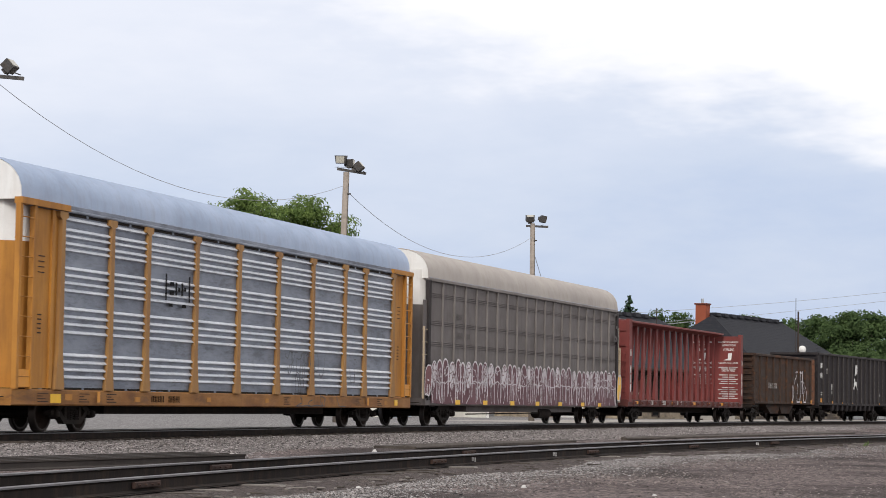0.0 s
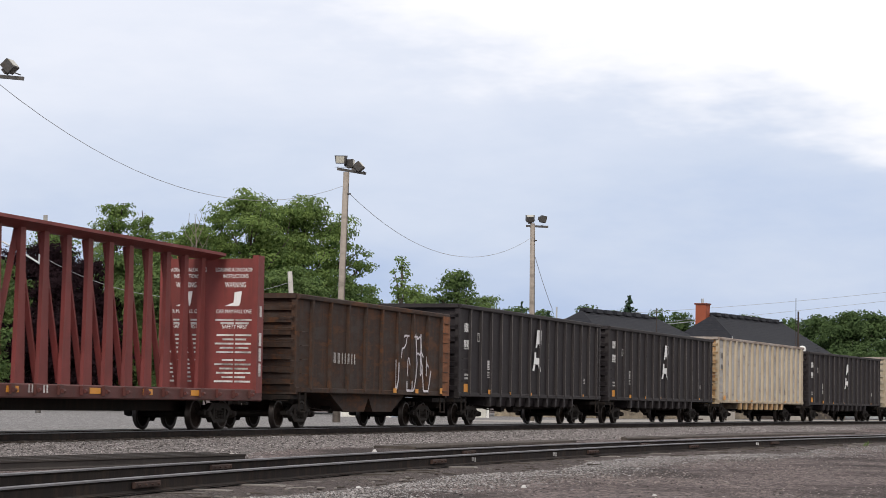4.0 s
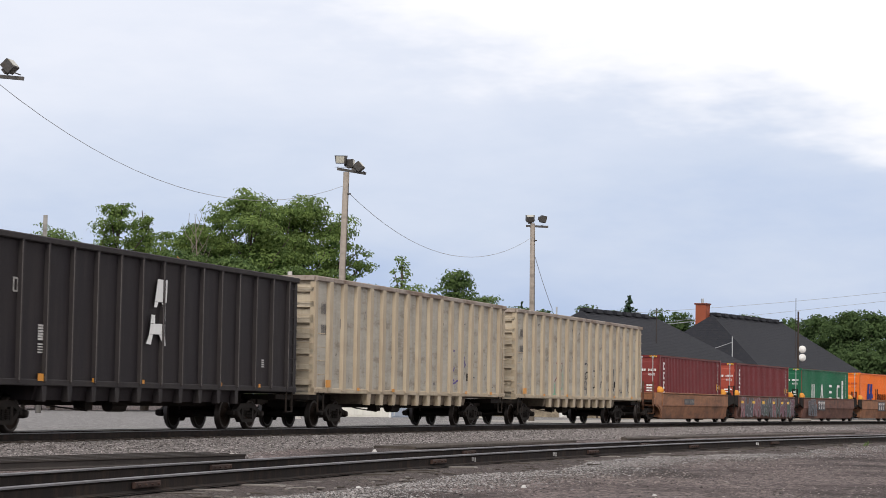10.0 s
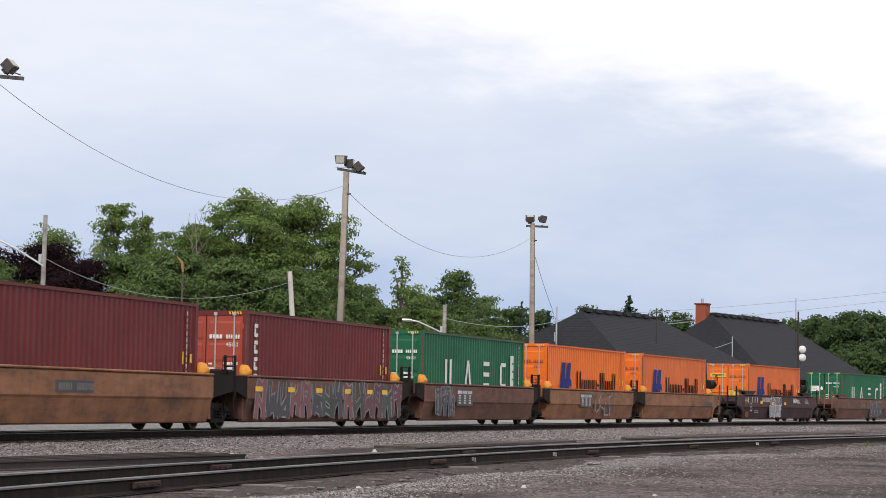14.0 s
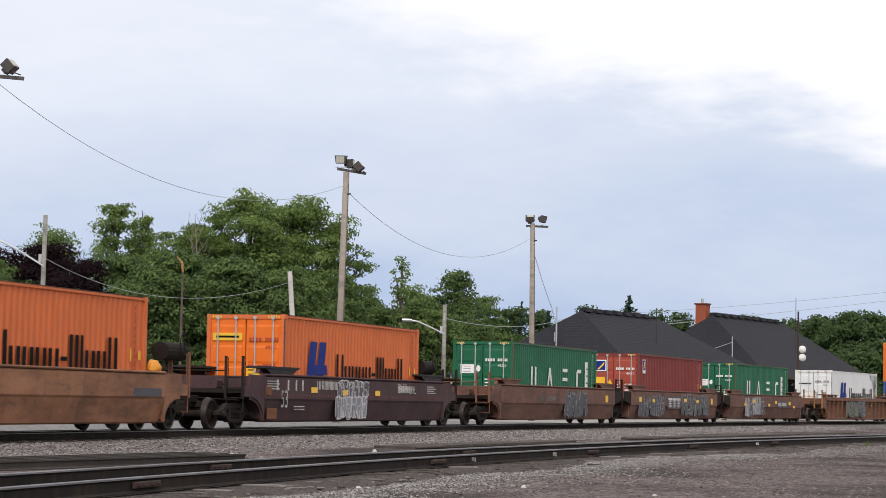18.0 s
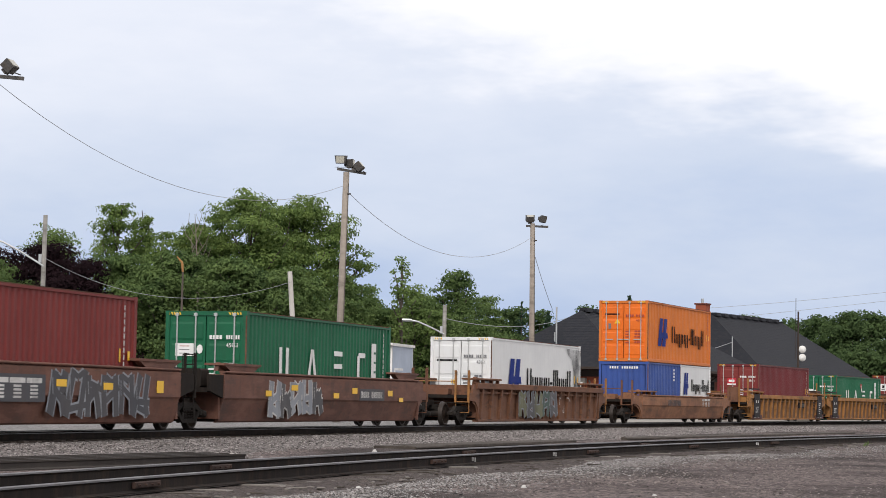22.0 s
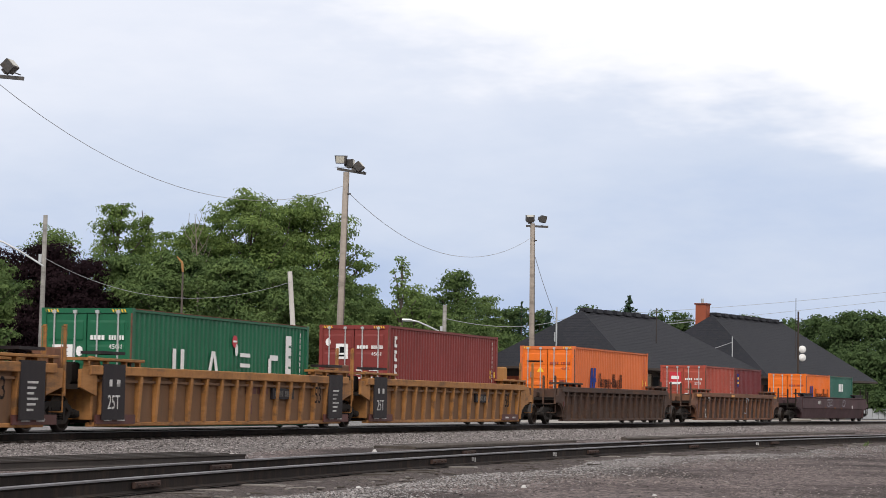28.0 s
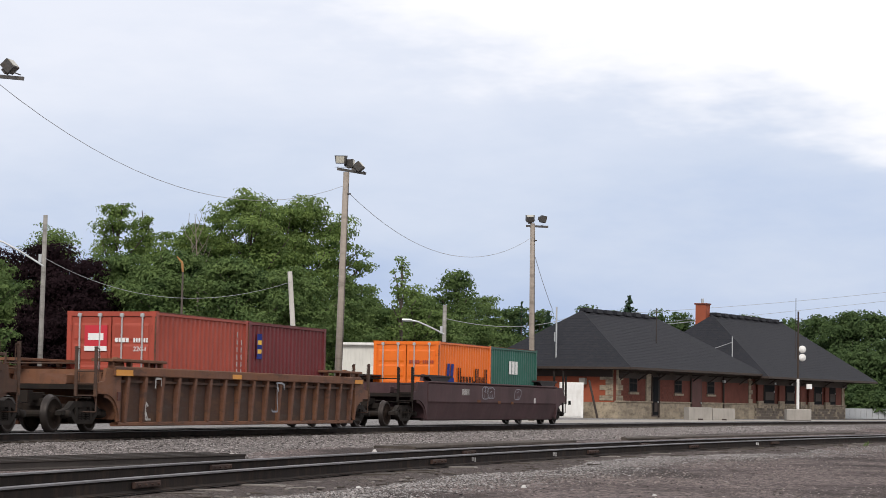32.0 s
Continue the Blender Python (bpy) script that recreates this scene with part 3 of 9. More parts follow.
def truck_meshes():
    side = Solid()
    # cast side frame: arched top chord, dipped tension member, spring window
    side.prism_y([(-1.12, 0.50), (-0.78, 0.56), (-0.5, 0.72), (0.5, 0.72), (0.78, 0.56), (1.12, 0.50), (1.12, 0.40), (0.74, 0.42), (0.46, 0.58), (-0.46, 0.58), (-0.74, 0.42), (-1.12, 0.40)], -1.12, -0.98)
    side.prism_y([(-0.78, 0.5), (-0.70, 0.42), (-0.42, 0.2), (0.42, 0.2), (0.70, 0.42), (0.78, 0.5), (0.60, 0.5), (0.36, 0.29), (-0.36, 0.29), (-0.60, 0.5)], -1.13, -0.97)
    side.box(-0.42, -0.3, -1.13, -0.97, 0.27, 0.6).box(0.3, 0.42, -1.13, -0.97, 0.27, 0.6)
    side.box(-1.1, -0.7, -1.15, -0.95, 0.4, 0.5).box(0.7, 1.1, -1.15, -0.95, 0.4, 0.5)
    spring = Solid()
    for x in (-0.2, 0.0, 0.2):
        for i in range(6):
            spring.rod((x, -1.06, 0.295 + i * 0.042), (x, -1.06, 0.318 + i * 0.042), 0.088, 8)
    cap = Solid().lathe_y([(0.0, -1.22), (0.075, -1.22), (0.085, -1.19), (0.1, -1.12), (0.1, -1.0)], 12)
    bolster = Solid().slab(-0.2, 0.2, -1.1, 1.1, 0.5, 0.66, 0.03).rod((0, 0, 0.6), (0, 0, 0.78), 0.3, 14)
    bolster.box(-0.75, 0.75, -0.62, -0.5, 0.3, 0.36).box(-0.75, 0.75, 0.5, 0.62, 0.3, 0.36)
    return (bolster.mesh("truck", STEEL_DARK), side.mesh("side_frame", STEEL_GREASE), spring.mesh("spring_group", STEEL_GREASE),
            cap.mesh("bearing_cap", STEEL_GREASE, True))


BOLSTER, SIDE_FRAME, SPRINGS, CAP = truck_meshes()
AXLES = []


def truck(parent, x, base=0.89):
    t = part("truck", BOLSTER, None, parent)
    t.matrix_basis = pose(x, 0, 0)
    for turn in (0, 180):
        spun = pose(0, 0, 0, 0, 0, turn)
        part("side_frame", SIDE_FRAME, None, t).matrix_basis = spun
        part("spring_group", SPRINGS, None, t).matrix_basis = spun
        for dx in (-base, base):
            part("bearing_cap", CAP, None, t).matrix_basis = spun @ pose(dx, 0, 0.43)
    for dx in (-base, base):
        axle = part("wheelset", AXLE_MESH, None, parent)
        axle.matrix_basis = pose(x + dx, 0, 0.425)
        for y, turn in ((-0.76, 0), (0.76, 180)):
            part("wheel", WHEEL_MESH, None, axle).matrix_basis = pose(0, y, 0, 0, 0, turn)
            part("tyre", RIM_MESH, None, axle).matrix_basis = pose(0, y, 0, 0, 0, turn)
        AXLES.append((axle, x + dx))
    return t


def coupler(parent, x, way):
    """Knuckle coupler and its cut lever on an end; way is -1 or 1."""
    s = Solid().slab(min(x, x + way * 0.75), max(x, x + way * 0.75), -0.1, 0.1, 0.72, 0.92, 0.02)
    s.prism_z([(x + way * 0.7, -0.16), (x + way * 0.98, -0.17), (x + way * 1.02, 0.02), (x + way * 0.86, 0.16), (x + way * 0.7, 0.12)], 0.68, 0.96)
    part("coupler", s, STEEL_DARK, parent)
    h = Solid()
    pts = [(x + way * 0.25, 0.35, 0.78), (x + way * 0.5, 0.38, 0.55), (x + way * 0.85, 0.32, 0.42), (x + way * 1.15, 0.25, 0.5)]
    for a, b in zip(pts, pts[1:]):
        h.rod(a, b, 0.022, 6)
    part("brake_hose", h, STEEL_DARK, parent)
    part("cut_lever", Solid().rod((x + way * 0.08, -1.35, 0.8), (x + way * 0.12, -0.1, 0.86), 0.014, 6), STEEL_DARK, parent)


def ladder_rungs(parent, x0, x1, y, z0, z1, n, material, name="rung"):
    me = Solid().rod((x0, y, 0), (x1, y, 0), 0.013, 6).rod((x0, y, 0), (x0, y + 0.07, 0), 0.013, 6).rod((x1, y, 0), (x1, y + 0.07, 0), 0.013, 6).mesh(name, material)
    for i in range(n):
        part(name, me, material, parent).matrix_basis = pose(0, 0, z0 + (z1 - z0) * i / (n - 1))


def end_rungs(parent, x, y0, y1, z0, z1, n, material, name="end_rung", depth=0.07):
    me = Solid().rod((x, y0, 0), (x, y1, 0), 0.013, 6).rod((x, y0, 0), (x + depth, y0, 0), 0.013, 6).rod((x, y1, 0), (x + depth, y1, 0), 0.013, 6).mesh(name, material)
    for i in range(n):
        part(name, me, material, parent).matrix_basis = pose(0, 0, z0 + (z1 - z0) * i / (n - 1))


def twin(name, solid, material, parent):
    """The same piece on the near side and, turned about, on the far side."""
    p = part(name, solid, material, parent)
    return p, moved(part(name, p.data, material, parent), pose(0, 0, 0, 0, 0, 180))


def marks(parent, spec, y, material, name="marking"):
    """Plain bars on the near side: rows of x0, z0, width, height. Only fine print stays joined."""
    fine, single = Solid(), name.replace("_bars", "_bar")
    for x, z, w, h in spec:
        if min(w, h) < 0.07:
            fine.box(x, x + w, y - 0.005, y, z, z + h)
        else:
            part(single, Solid().box(x, x + w, y - 0.005, y, z, z + h), material, parent)
    if fine.f:
        ob = part("fine_print", fine, material, parent)
        ob["kind"] = "stuff"


def bars_row(x, z, widths, h, gap):
    out = []
    for w in widths:
        t = min(0.05, 0.3 * w)
        if w < 0.08 or h < 0.1:
            out.append((x, z, w, h))
        else:
            # two thin uprights for each letter
            out += [(x, z, t, h), (x + w - t, z, t, h)]
        x += w + gap
    return out


def bubble_tag(parent, x0, x1, z0, z1, y, n, fill, line, seed, name="graffiti", oval=False):
    """Fat sprayed block letters that overlap, with outlines, slits and shine strokes; fill may be several paints."""
    rnd = random.Random(seed)
    paints = list(fill) if isinstance(fill, (list, tuple)) else [fill] if fill else []
    bodies, edge = [Solid() for _ in paints], Solid()
    step, high = (x1 - x0) / n, z1 - z0
    w = 0.03 * min(1.0, high / 1.2) + 0.012
    if n > 2 and not oval:
        # fat crossing bars with outlines; each cluster leans its own way
        for i in range(n):
            c, r = x0 + (i + 0.5) * step, step * rnd.uniform(0.38, 0.5)
            lo, hi = z0 + rnd.uniform(0.02, 0.12) * high, z1 - rnd.uniform(0.02, 0.14) * high
            lean, fat = rnd.uniform(-0.12, 0.22) * step, step * rnd.uniform(0.26, 0.36)
            zm = lo + (hi - lo) * rnd.uniform(0.35, 0.6)
            bars = [[(c - r * 0.75 - lean, lo), (c - r * 0.75 + rnd.uniform(-0.1, 0.1) * step, zm), (c - r * 0.7 + lean, hi)]]
            bars.append(rnd.choice(([(c + r * 0.75 - lean, lo), (c + r * 0.7 + lean, hi)], [(c - r * 0.5, zm), (c + r * 0.3, zm + 0.1 * high), (c + r * 0.85, lo)], [(c + r * 0.8, lo), (c + r * 0.45, zm), (c + r * 0.8, hi)])))
            bars.append(rnd.choice(([(c - r * 0.6, hi - fat * 0.2), (c + r * 0.2, hi - fat * 0.7), (c + r * 0.8, hi - fat * 0.2)], [(c - r * 0.7, zm - 0.15 * high), (c + r * 0.8, zm + 0.2 * high)], [(c - r * 0.6, lo + fat * 0.9), (c + r * 0.9, lo + fat * 0.3)])))
            bars.append([(c - r * 0.9, zm + rnd.uniform(-0.3, 0.3) * high * 0.8), (c + r * 1.1, min(max(zm + rnd.uniform(-0.3, 0.3) * high, lo), hi))])
            k = rnd.randrange(len(paints)) if paints else 0
            for q, b in enumerate(bars):
                edge.ribbon(b, fat * (0.6 if q > 1 else 1.0) + 2.4 * w, y - 0.0006 * q)
                if paints:
                    bodies[k].ribbon(b, fat * (0.6 if q > 1 else 1.0), y - 0.006 - 0.0006 * q - 0.0002 * (i % 3))
            edge.ribbon([(c - r * 0.8, hi - 0.12 * high), (c - r * 0.72, zm)], w * 0.7, y - 0.011)
        for k, paint in enumerate(paints):
            if bodies[k].f:
                tagged(part(name + "_fill", bodies[k], paint, parent), kind="stuff")
        tagged(part(name + "_line", edge, line, parent), kind="stuff")
        return
    for i in range(n):
        c, r = x0 + (i + 0.5) * step, step * rnd.uniform(0.52, 0.62)
        top, low = z1 - rnd.uniform(0, 0.12) * high, z0 + rnd.uniform(0, 0.1) * high
        lean = rnd.uniform(-0.15, 0.25) * step
        m, ring = (low + top) / 2, []
        for q in range(18):
            a = 2 * math.pi * q / 18
            k = 0.86 + 0.24 * rnd.random()
            ca, sa = math.copysign(abs(math.cos(a)) ** 0.55, math.cos(a)), math.copysign(abs(math.sin(a)) ** 0.55, math.sin(a))
            ring.append((c + r * k * ca + lean * sa * 0.5, min(max(m + (top - low) / 2 * min(k, 1.0) * sa, z0), z1)))
        if paints:
            bodies[i % len(paints)].add([(c, y - 0.0006 * (i % 3), m)] + [(x, y - 0.0006 * (i % 3), z) for x, z in ring], [(0, q + 1, (q + 1) % 18 + 1) for q in range(18)])
        edge.ribbon(ring + ring[:1], w * 1.2, y - 0.008)
        # slits that make it a letter
        for side in rnd.sample((-0.35, 0.0, 0.3), 2):
            za, zb = (low, low + 0.38 * (top - low)) if rnd.random() < 0.6 else (top - 0.35 * (top - low), top)
            edge.ribbon([(c + side * r, za), (c + side * r + lean * 0.2, zb)], w * 1.6, y - 0.009)
        zc = m + rnd.uniform(0.0, 0.2) * (top - low)
        edge.ribbon([(c - 0.28 * r, zc), (c + 0.25 * r, zc + rnd.uniform(-0.05, 0.08))], w * 1.3, y - 0.0095)
    for k, paint in enumerate(paints):
        tagged(part(name + "_fill", bodies[k], paint, parent), kind="stuff")
    tagged(part(name + "_line", edge, line, parent), kind="stuff")


def arch_tag(parent, x0, x1, z0, z1, y, n, fill, line, seed, name="graffiti"):
    """A long row of tall round-topped sprayed forms with white outlines and dense white ovals between."""
    rnd = random.Random(seed)
    body, edge, pale, ink = Solid(), Solid(), Solid(), Solid()
    xs = [x0]
    for i in range(n):
        xs.append(xs[-1] + rnd.choice((0.75, 0.85, 1.0, 1.25)))
    k = (x1 - x0) / (xs[-1] - x0)
    xs = [x0 + (x - x0) * k for x in xs]
    mid = z0 + 0.5 * (z1 - z0)
    for i, (a, b) in enumerate(zip(xs, xs[1:])):
        top, c, r = z1 - rnd.uniform(0, 0.1) * (z1 - z0), (a + b) / 2, (b - a) / 2
        dense = i % 3 == 0 or i % 7 == 3
        rz = r * (1.5 if dense else 1.1)
        arch = [(c + r * 0.96 * math.cos(math.pi * q / 8), top - rz + rz * math.sin(math.pi * q / 8)) for q in range(9)]
        low = z0 + rnd.uniform(0, 0.05)
        body.add([(x, y - 0.0003 * (i % 5), z) for x, z in [(b, low)] + arch + [(a, low)]], [tuple(range(11))[::-1]])
        edge.ribbon([(b - rnd.uniform(0, 0.12) * r, low + rnd.uniform(0, 0.5))] + arch + [(a + rnd.uniform(0, 0.12) * r, low + rnd.uniform(0, 0.5))], 0.062, y - 0.006)
        edge.ribbon([(a, mid + rnd.uniform(-0.06, 0.06)), (c, mid + rnd.uniform(-0.1, 0.1)), (b, mid + rnd.uniform(-0.06, 0.06))], 0.035, y - 0.007)
        # legs that splay below the belt
        edge.ribbon([(c + r * rnd.uniform(-0.3, 0.3), mid), (c + r * rnd.uniform(-0.5, 0.5), z0 + 0.35), (c + r * rnd.uniform(-0.8, 0.8), z0 + 0.05)], 0.045, y - 0.008)
        if dense:
            za = mid - rnd.uniform(0.1, 0.45)
            ring = [(c + 0.72 * r * math.cos(q * math.pi / 8), (za + top) / 2 + (top - za) * 0.44 * math.sin(q * math.pi / 8)) for q in range(16)]
            pale.add([(x, y - 0.0072, z) for x, z in ring], [tuple(range(16))])
        for _ in range(15 if dense else 4):
            px, pz = c + rnd.uniform(-0.55, 0.55) * r, rnd.uniform(mid - (0.5 if dense else 0.1), top - 0.25)
            ang, pts = rnd.uniform(0, 6.28), []
            for _k in range(5):
                pts.append((min(max(px, a + 0.04), b - 0.04), min(max(pz, z0 + 0.1), top - 0.06)))
                ang += rnd.uniform(-1.2, 1.2)
                px += 0.13 * math.cos(ang)
                pz += 0.16 * math.sin(ang)
            (ink if dense else edge).ribbon(pts, 0.034, y - 0.009)
    tagged(part(name + "_fill", body, fill, parent), kind="stuff")
    tagged(part(name + "_pale", pale, line, parent), kind="stuff")
    tagged(part(name + "_ink", ink, fill, parent), kind="stuff")
    tagged(part(name + "_line", edge, line, parent), kind="stuff")


def scrawl(parent, x0, x1, z0, z1, y, n, line, seed, w=0.05, name="graffiti"):
    rnd = random.Random(seed)
    s = Solid()
    for i in range(n):
        c = x0 + (x1 - x0) * (i + 0.5) / n
        k = (x1 - x0) / n * 0.6
        px, pz, ang = c - k * 0.4, rnd.uniform(z0, z1), rnd.uniform(0, 6.28)
        pts = [(px, pz)]
        for _ in range(12):
            ang += rnd.uniform(-1.1, 1.3)
            px = min(max(px + math.cos(ang) * k * 0.5, c - k), c + k)
            pz = min(max(pz + math.sin(ang) * (z1 - z0) * 0.28, z0), z1)
            pts.append((px, pz))
        s.ribbon(pts, w, y)
    tagged(part(name, s, line, parent), kind="stuff")


TRAIN = []  # every vehicle and load with its place in the train and its truck reach


def on_train(ob, s, reach):
    TRAIN.append((ob, s, reach))
    return ob


# ---- bilevel and trilevel car carriers ----
def rack_roof(parent, half, mat, z_side, z_top, y_side, end_mat):
    # a rounded roof: upright haunches that turn over into a flat crown
    prof = []
    for q in range(17):
        a = math.pi * q / 16
        ca, sa = math.cos(a), math.sin(a)
        prof.append((-y_side * math.copysign(abs(ca) ** 0.72, ca), z_side + (z_top - z_side) * sa ** 0.8))
    s = Solid()
    n, k = len(prof), 64
    for i in range(k + 1):
        x = -half + 2 * half * i / k
        for dx, g in ((0, 1.0), (0.05, 1.0)):
            for y, z in prof:
                s.v.append((x + dx * (i < k), y * (1.012 if dx else 1.0), z + (0.022 if dx else 0.0)))
    rows = 2 * (k + 1)
    s.f = [(i * n + j, i * n + j + 1, (i + 1) * n + j + 1, (i + 1) * n + j) for i in range(rows - 1) for j in range(n - 1)]
    part("roof", s, mat, parent, smooth=True)
    twin("eave_strip", Solid().slab(-half + 0.1, half - 0.1, -y_side - 0.02, -y_side + 0.04, z_side - 0.1, z_side + 0.04, 0.015), GALV, parent)
    for x, nm in ((-half + 0.02, "end_arch"), (half - 0.02, "end_arch")):
        part(nm, Solid().prism_x([(y, z - 0.01) for y, z in prof], x - 0.03, x + 0.03), end_mat, parent)


def autorack_yellow():
    half = 13.55
    car = thing("autorack_car", "yellow car carrier with grey galvanised panels and blue-grey roof", "railcar", "freight train")
    deck = Solid().slab(-half, half, -1.5, 1.5, 0.62, 0.98, 0.03)
    part("deck_sill", deck, YELLOW_DIRTY, car)
    part("centre_sill", Solid().box(-7.5, 7.5, -0.7, 0.7, 0.42, 0.61), STEEL_DARK, car)
    panel_top, panel_low, y = 4.92, 1.02, -1.46
    xs = [-11.45, -8.95, -6.95, -4.05, -1.25, 1.6, 4.3, 7.05, 8.9, 11.6]
    ribs = (1.27, 1.44, 1.61, 1.77, 2.28, 2.46, 2.63, 2.81, 3.22, 3.39, 3.56, 3.72, 4.14, 4.28, 4.45, 4.59, 4.83)
    for a, b in zip(xs, xs[1:]):
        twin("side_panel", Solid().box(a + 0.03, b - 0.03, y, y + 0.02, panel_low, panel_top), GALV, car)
        # ribs take the brighter, sky-lit copy of the sheet colour
        rib = Solid().prism_x([(0.0, -0.05), (-0.055, -0.035), (-0.055, -0.015), (0.0, 0.035)], a + 0.06, b - 0.06).mesh("panel_rib", GALV_RIB_LIT)
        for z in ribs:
            part("panel_rib", rib, GALV_RIB_LIT, car).matrix_basis = pose(0, y, z)
    for x in xs:
        twin("side_post", Solid().prism_y([(x - 0.22, 0.98), (x + 0.22, 0.98), (x + 0.11, 1.8), (x + 0.085, 4.78), (x + 0.2, 4.84), (x + 0.2, 4.97), (x - 0.2, 4.97), (x - 0.2, 4.84), (x - 0.085, 4.78), (x - 0.11, 1.8)], -1.55, -1.44), YELLOW_WORN, car)
    twin("top_rail", Solid().slab(-12.9, 12.9, -1.52, -1.40, 4.97, 5.04, 0.02), GALV, car)
    for a, b in zip(xs, xs[1:]):
        # dark strips stand in for the dark of open slots over and under each panel
        for z0, z1 in ((4.905, 4.965), (0.985, 1.03)):
            part("panel_slot", Solid().box(a + 0.12, b - 0.12, -1.476, -1.466, z0, z1), STEEL_DARK, car)
            part("slot_bracket", Solid().box((a + b) / 2 - 0.05, (a + b) / 2 + 0.05, -1.49, -1.477, z0, z1), GALV, car)
    for xa, xb in ((-13.45, -11.2), (11.4, 13.45)):
        part("bracket_rail", Solid().box(xa, xb, -1.58, -1.38, 4.98, 5.12), YELLOW, car)
    rack_roof(car, 13.3, ROOF_BLUE, 5.1, 6.08, 1.47, WHITE_PAINT)
    # end bays: door cylinders, corner posts and ladders
    for way in (-1, 1):
        door = Solid()
        ring = []
        for i in range(13):
            a = math.pi * (i / 12)
            ring.append((way * (12.65 + 0.75 * math.sin(a)), -1.38 * math.cos(a)))
        inner = [(way * (12.65 + 0.70 * math.sin(math.pi * i / 12)), -1.33 * math.cos(math.pi * i / 12)) for i in range(13)]
        door.prism_z((ring + inner[::-1])[::way], 1.0, 4.2)
        part("end_door", door, YELLOW, car)
        top = Solid().prism_z((ring + inner[::-1])[::way], 4.2, 5.3)
        part("end_door_top", top, WHITE_PAINT, car)
        for ya, yb in ((-1.45, -1.40), (1.40, 1.45)):
            part("end_side_panel", Solid().box(*sorted((way * 11.46, way * 12.75)), ya, yb, 1.0, 4.96), YELLOW, car)
        part("end_stile", Solid().box(*sorted((way * 11.75, way * 11.9)), -1.5, -1.45, 1.0, 4.96), YELLOW, car)
        marks(car, [(way * 12.3 - 0.15, 3.9 - 0.12 * k, 0.3, 0.022) for k in range(4)] + [(way * 12.3 - 0.12, 2.6 - 0.1 * k, 0.18, 0.03) for k in range(5)], -1.455, JOINT_RUST, "stencil_bars")
        for x in (way * 12.78, way * 13.42):
            part("corner_post", Solid().box(x - 0.055, x + 0.055, -1.55, -1.43, 0.98, 5.0), YELLOW, car)
        ladder_rungs(car, way * 12.8, way * 13.4, -1.53, 1.25, 4.7, 9, YELLOW)
        part("step_box", Solid().box(*sorted((way * 12.75, way * 13.4)), -1.53, -1.46, 1.02, 1.4), ORANGE_REFLECT, car)
        coupler(car, way * half, way)
        truck(car, way * 9.95)
    marks(car, [(-5.95, 3.25, 0.075, 0.66)] + [(-5.7, 3.4, 0.26, 0.1), (-5.7, 3.62, 0.26, 0.1), (-5.36, 3.4, 0.1, 0.32), (-5.2, 3.5, 0.14, 0.1), (-5.0, 3.4, 0.1, 0.32), (-4.86, 3.52, 0.14, 0.1)] + [(-4.55, 3.25, 0.075, 0.66)] + [(-5.75, 3.1, 0.25, 0.08), (-4.95, 3.1, 0.25, 0.08)], -1.525, BLACK_MARK, "logo_bars")
    marks(car, bars_row(-6.55, 0.72, [0.14] * 4, 0.16, 0.05) + bars_row(-5.55, 0.72, [0.12] * 4, 0.16, 0.05), -1.505, BLACK_MARK, "lettering_bars")
    for k in range(4):
        scrawl(car, 2.2 + 0.3 * k, 4.4 + 0.3 * k, 1.05, 2.2, -1.53, 4, GRAFFITI_DARK, 5 + 10 * k, 0.025)
    scrawl(car, 6.6, 8.4, 1.4, 2.1, -1.53, 4, GRAFFITI_DARK, 8, 0.02)
    marks(car, [(-11.8, 0.68, 0.5, 0.2), (11.9, 0.7, 0.3, 0.18)], -1.506, REFLECT, "reflector")
    marks(car, [(x, 0.7 + 0.06 * k, 0.5 - 0.13 * (k % 3), 0.02) for x in (-12.4, -10.4, -9.0, 2.2, 8.2, 10.2) for k in range(4)], -1.505, JOINT_RUST, "fine_print_bars")
    marks(car, [(-11.1, 0.74, 0.35, 0.14), (-7.5, 0.72, 0.3, 0.12), (-3.2, 0.74, 0.25, 0.12), (0.8, 0.74, 0.25, 0.12), (10.9, 0.72, 0.28, 0.12)], -1.505, YELLOW, "paint_patch")
    scrawl(car, 3.2, 7.2, 0.66, 1.0, -1.506, 4, GRAFFITI_DARK, 6, 0.03)
    marks(car, [(-9.6, 0.7, 0.14, 0.24), (9.1, 0.7, 0.14, 0.24)], -1.56, ORANGE_REFLECT, "tie_down_bracket")
    return on_train(car, -31.5, 9.95)


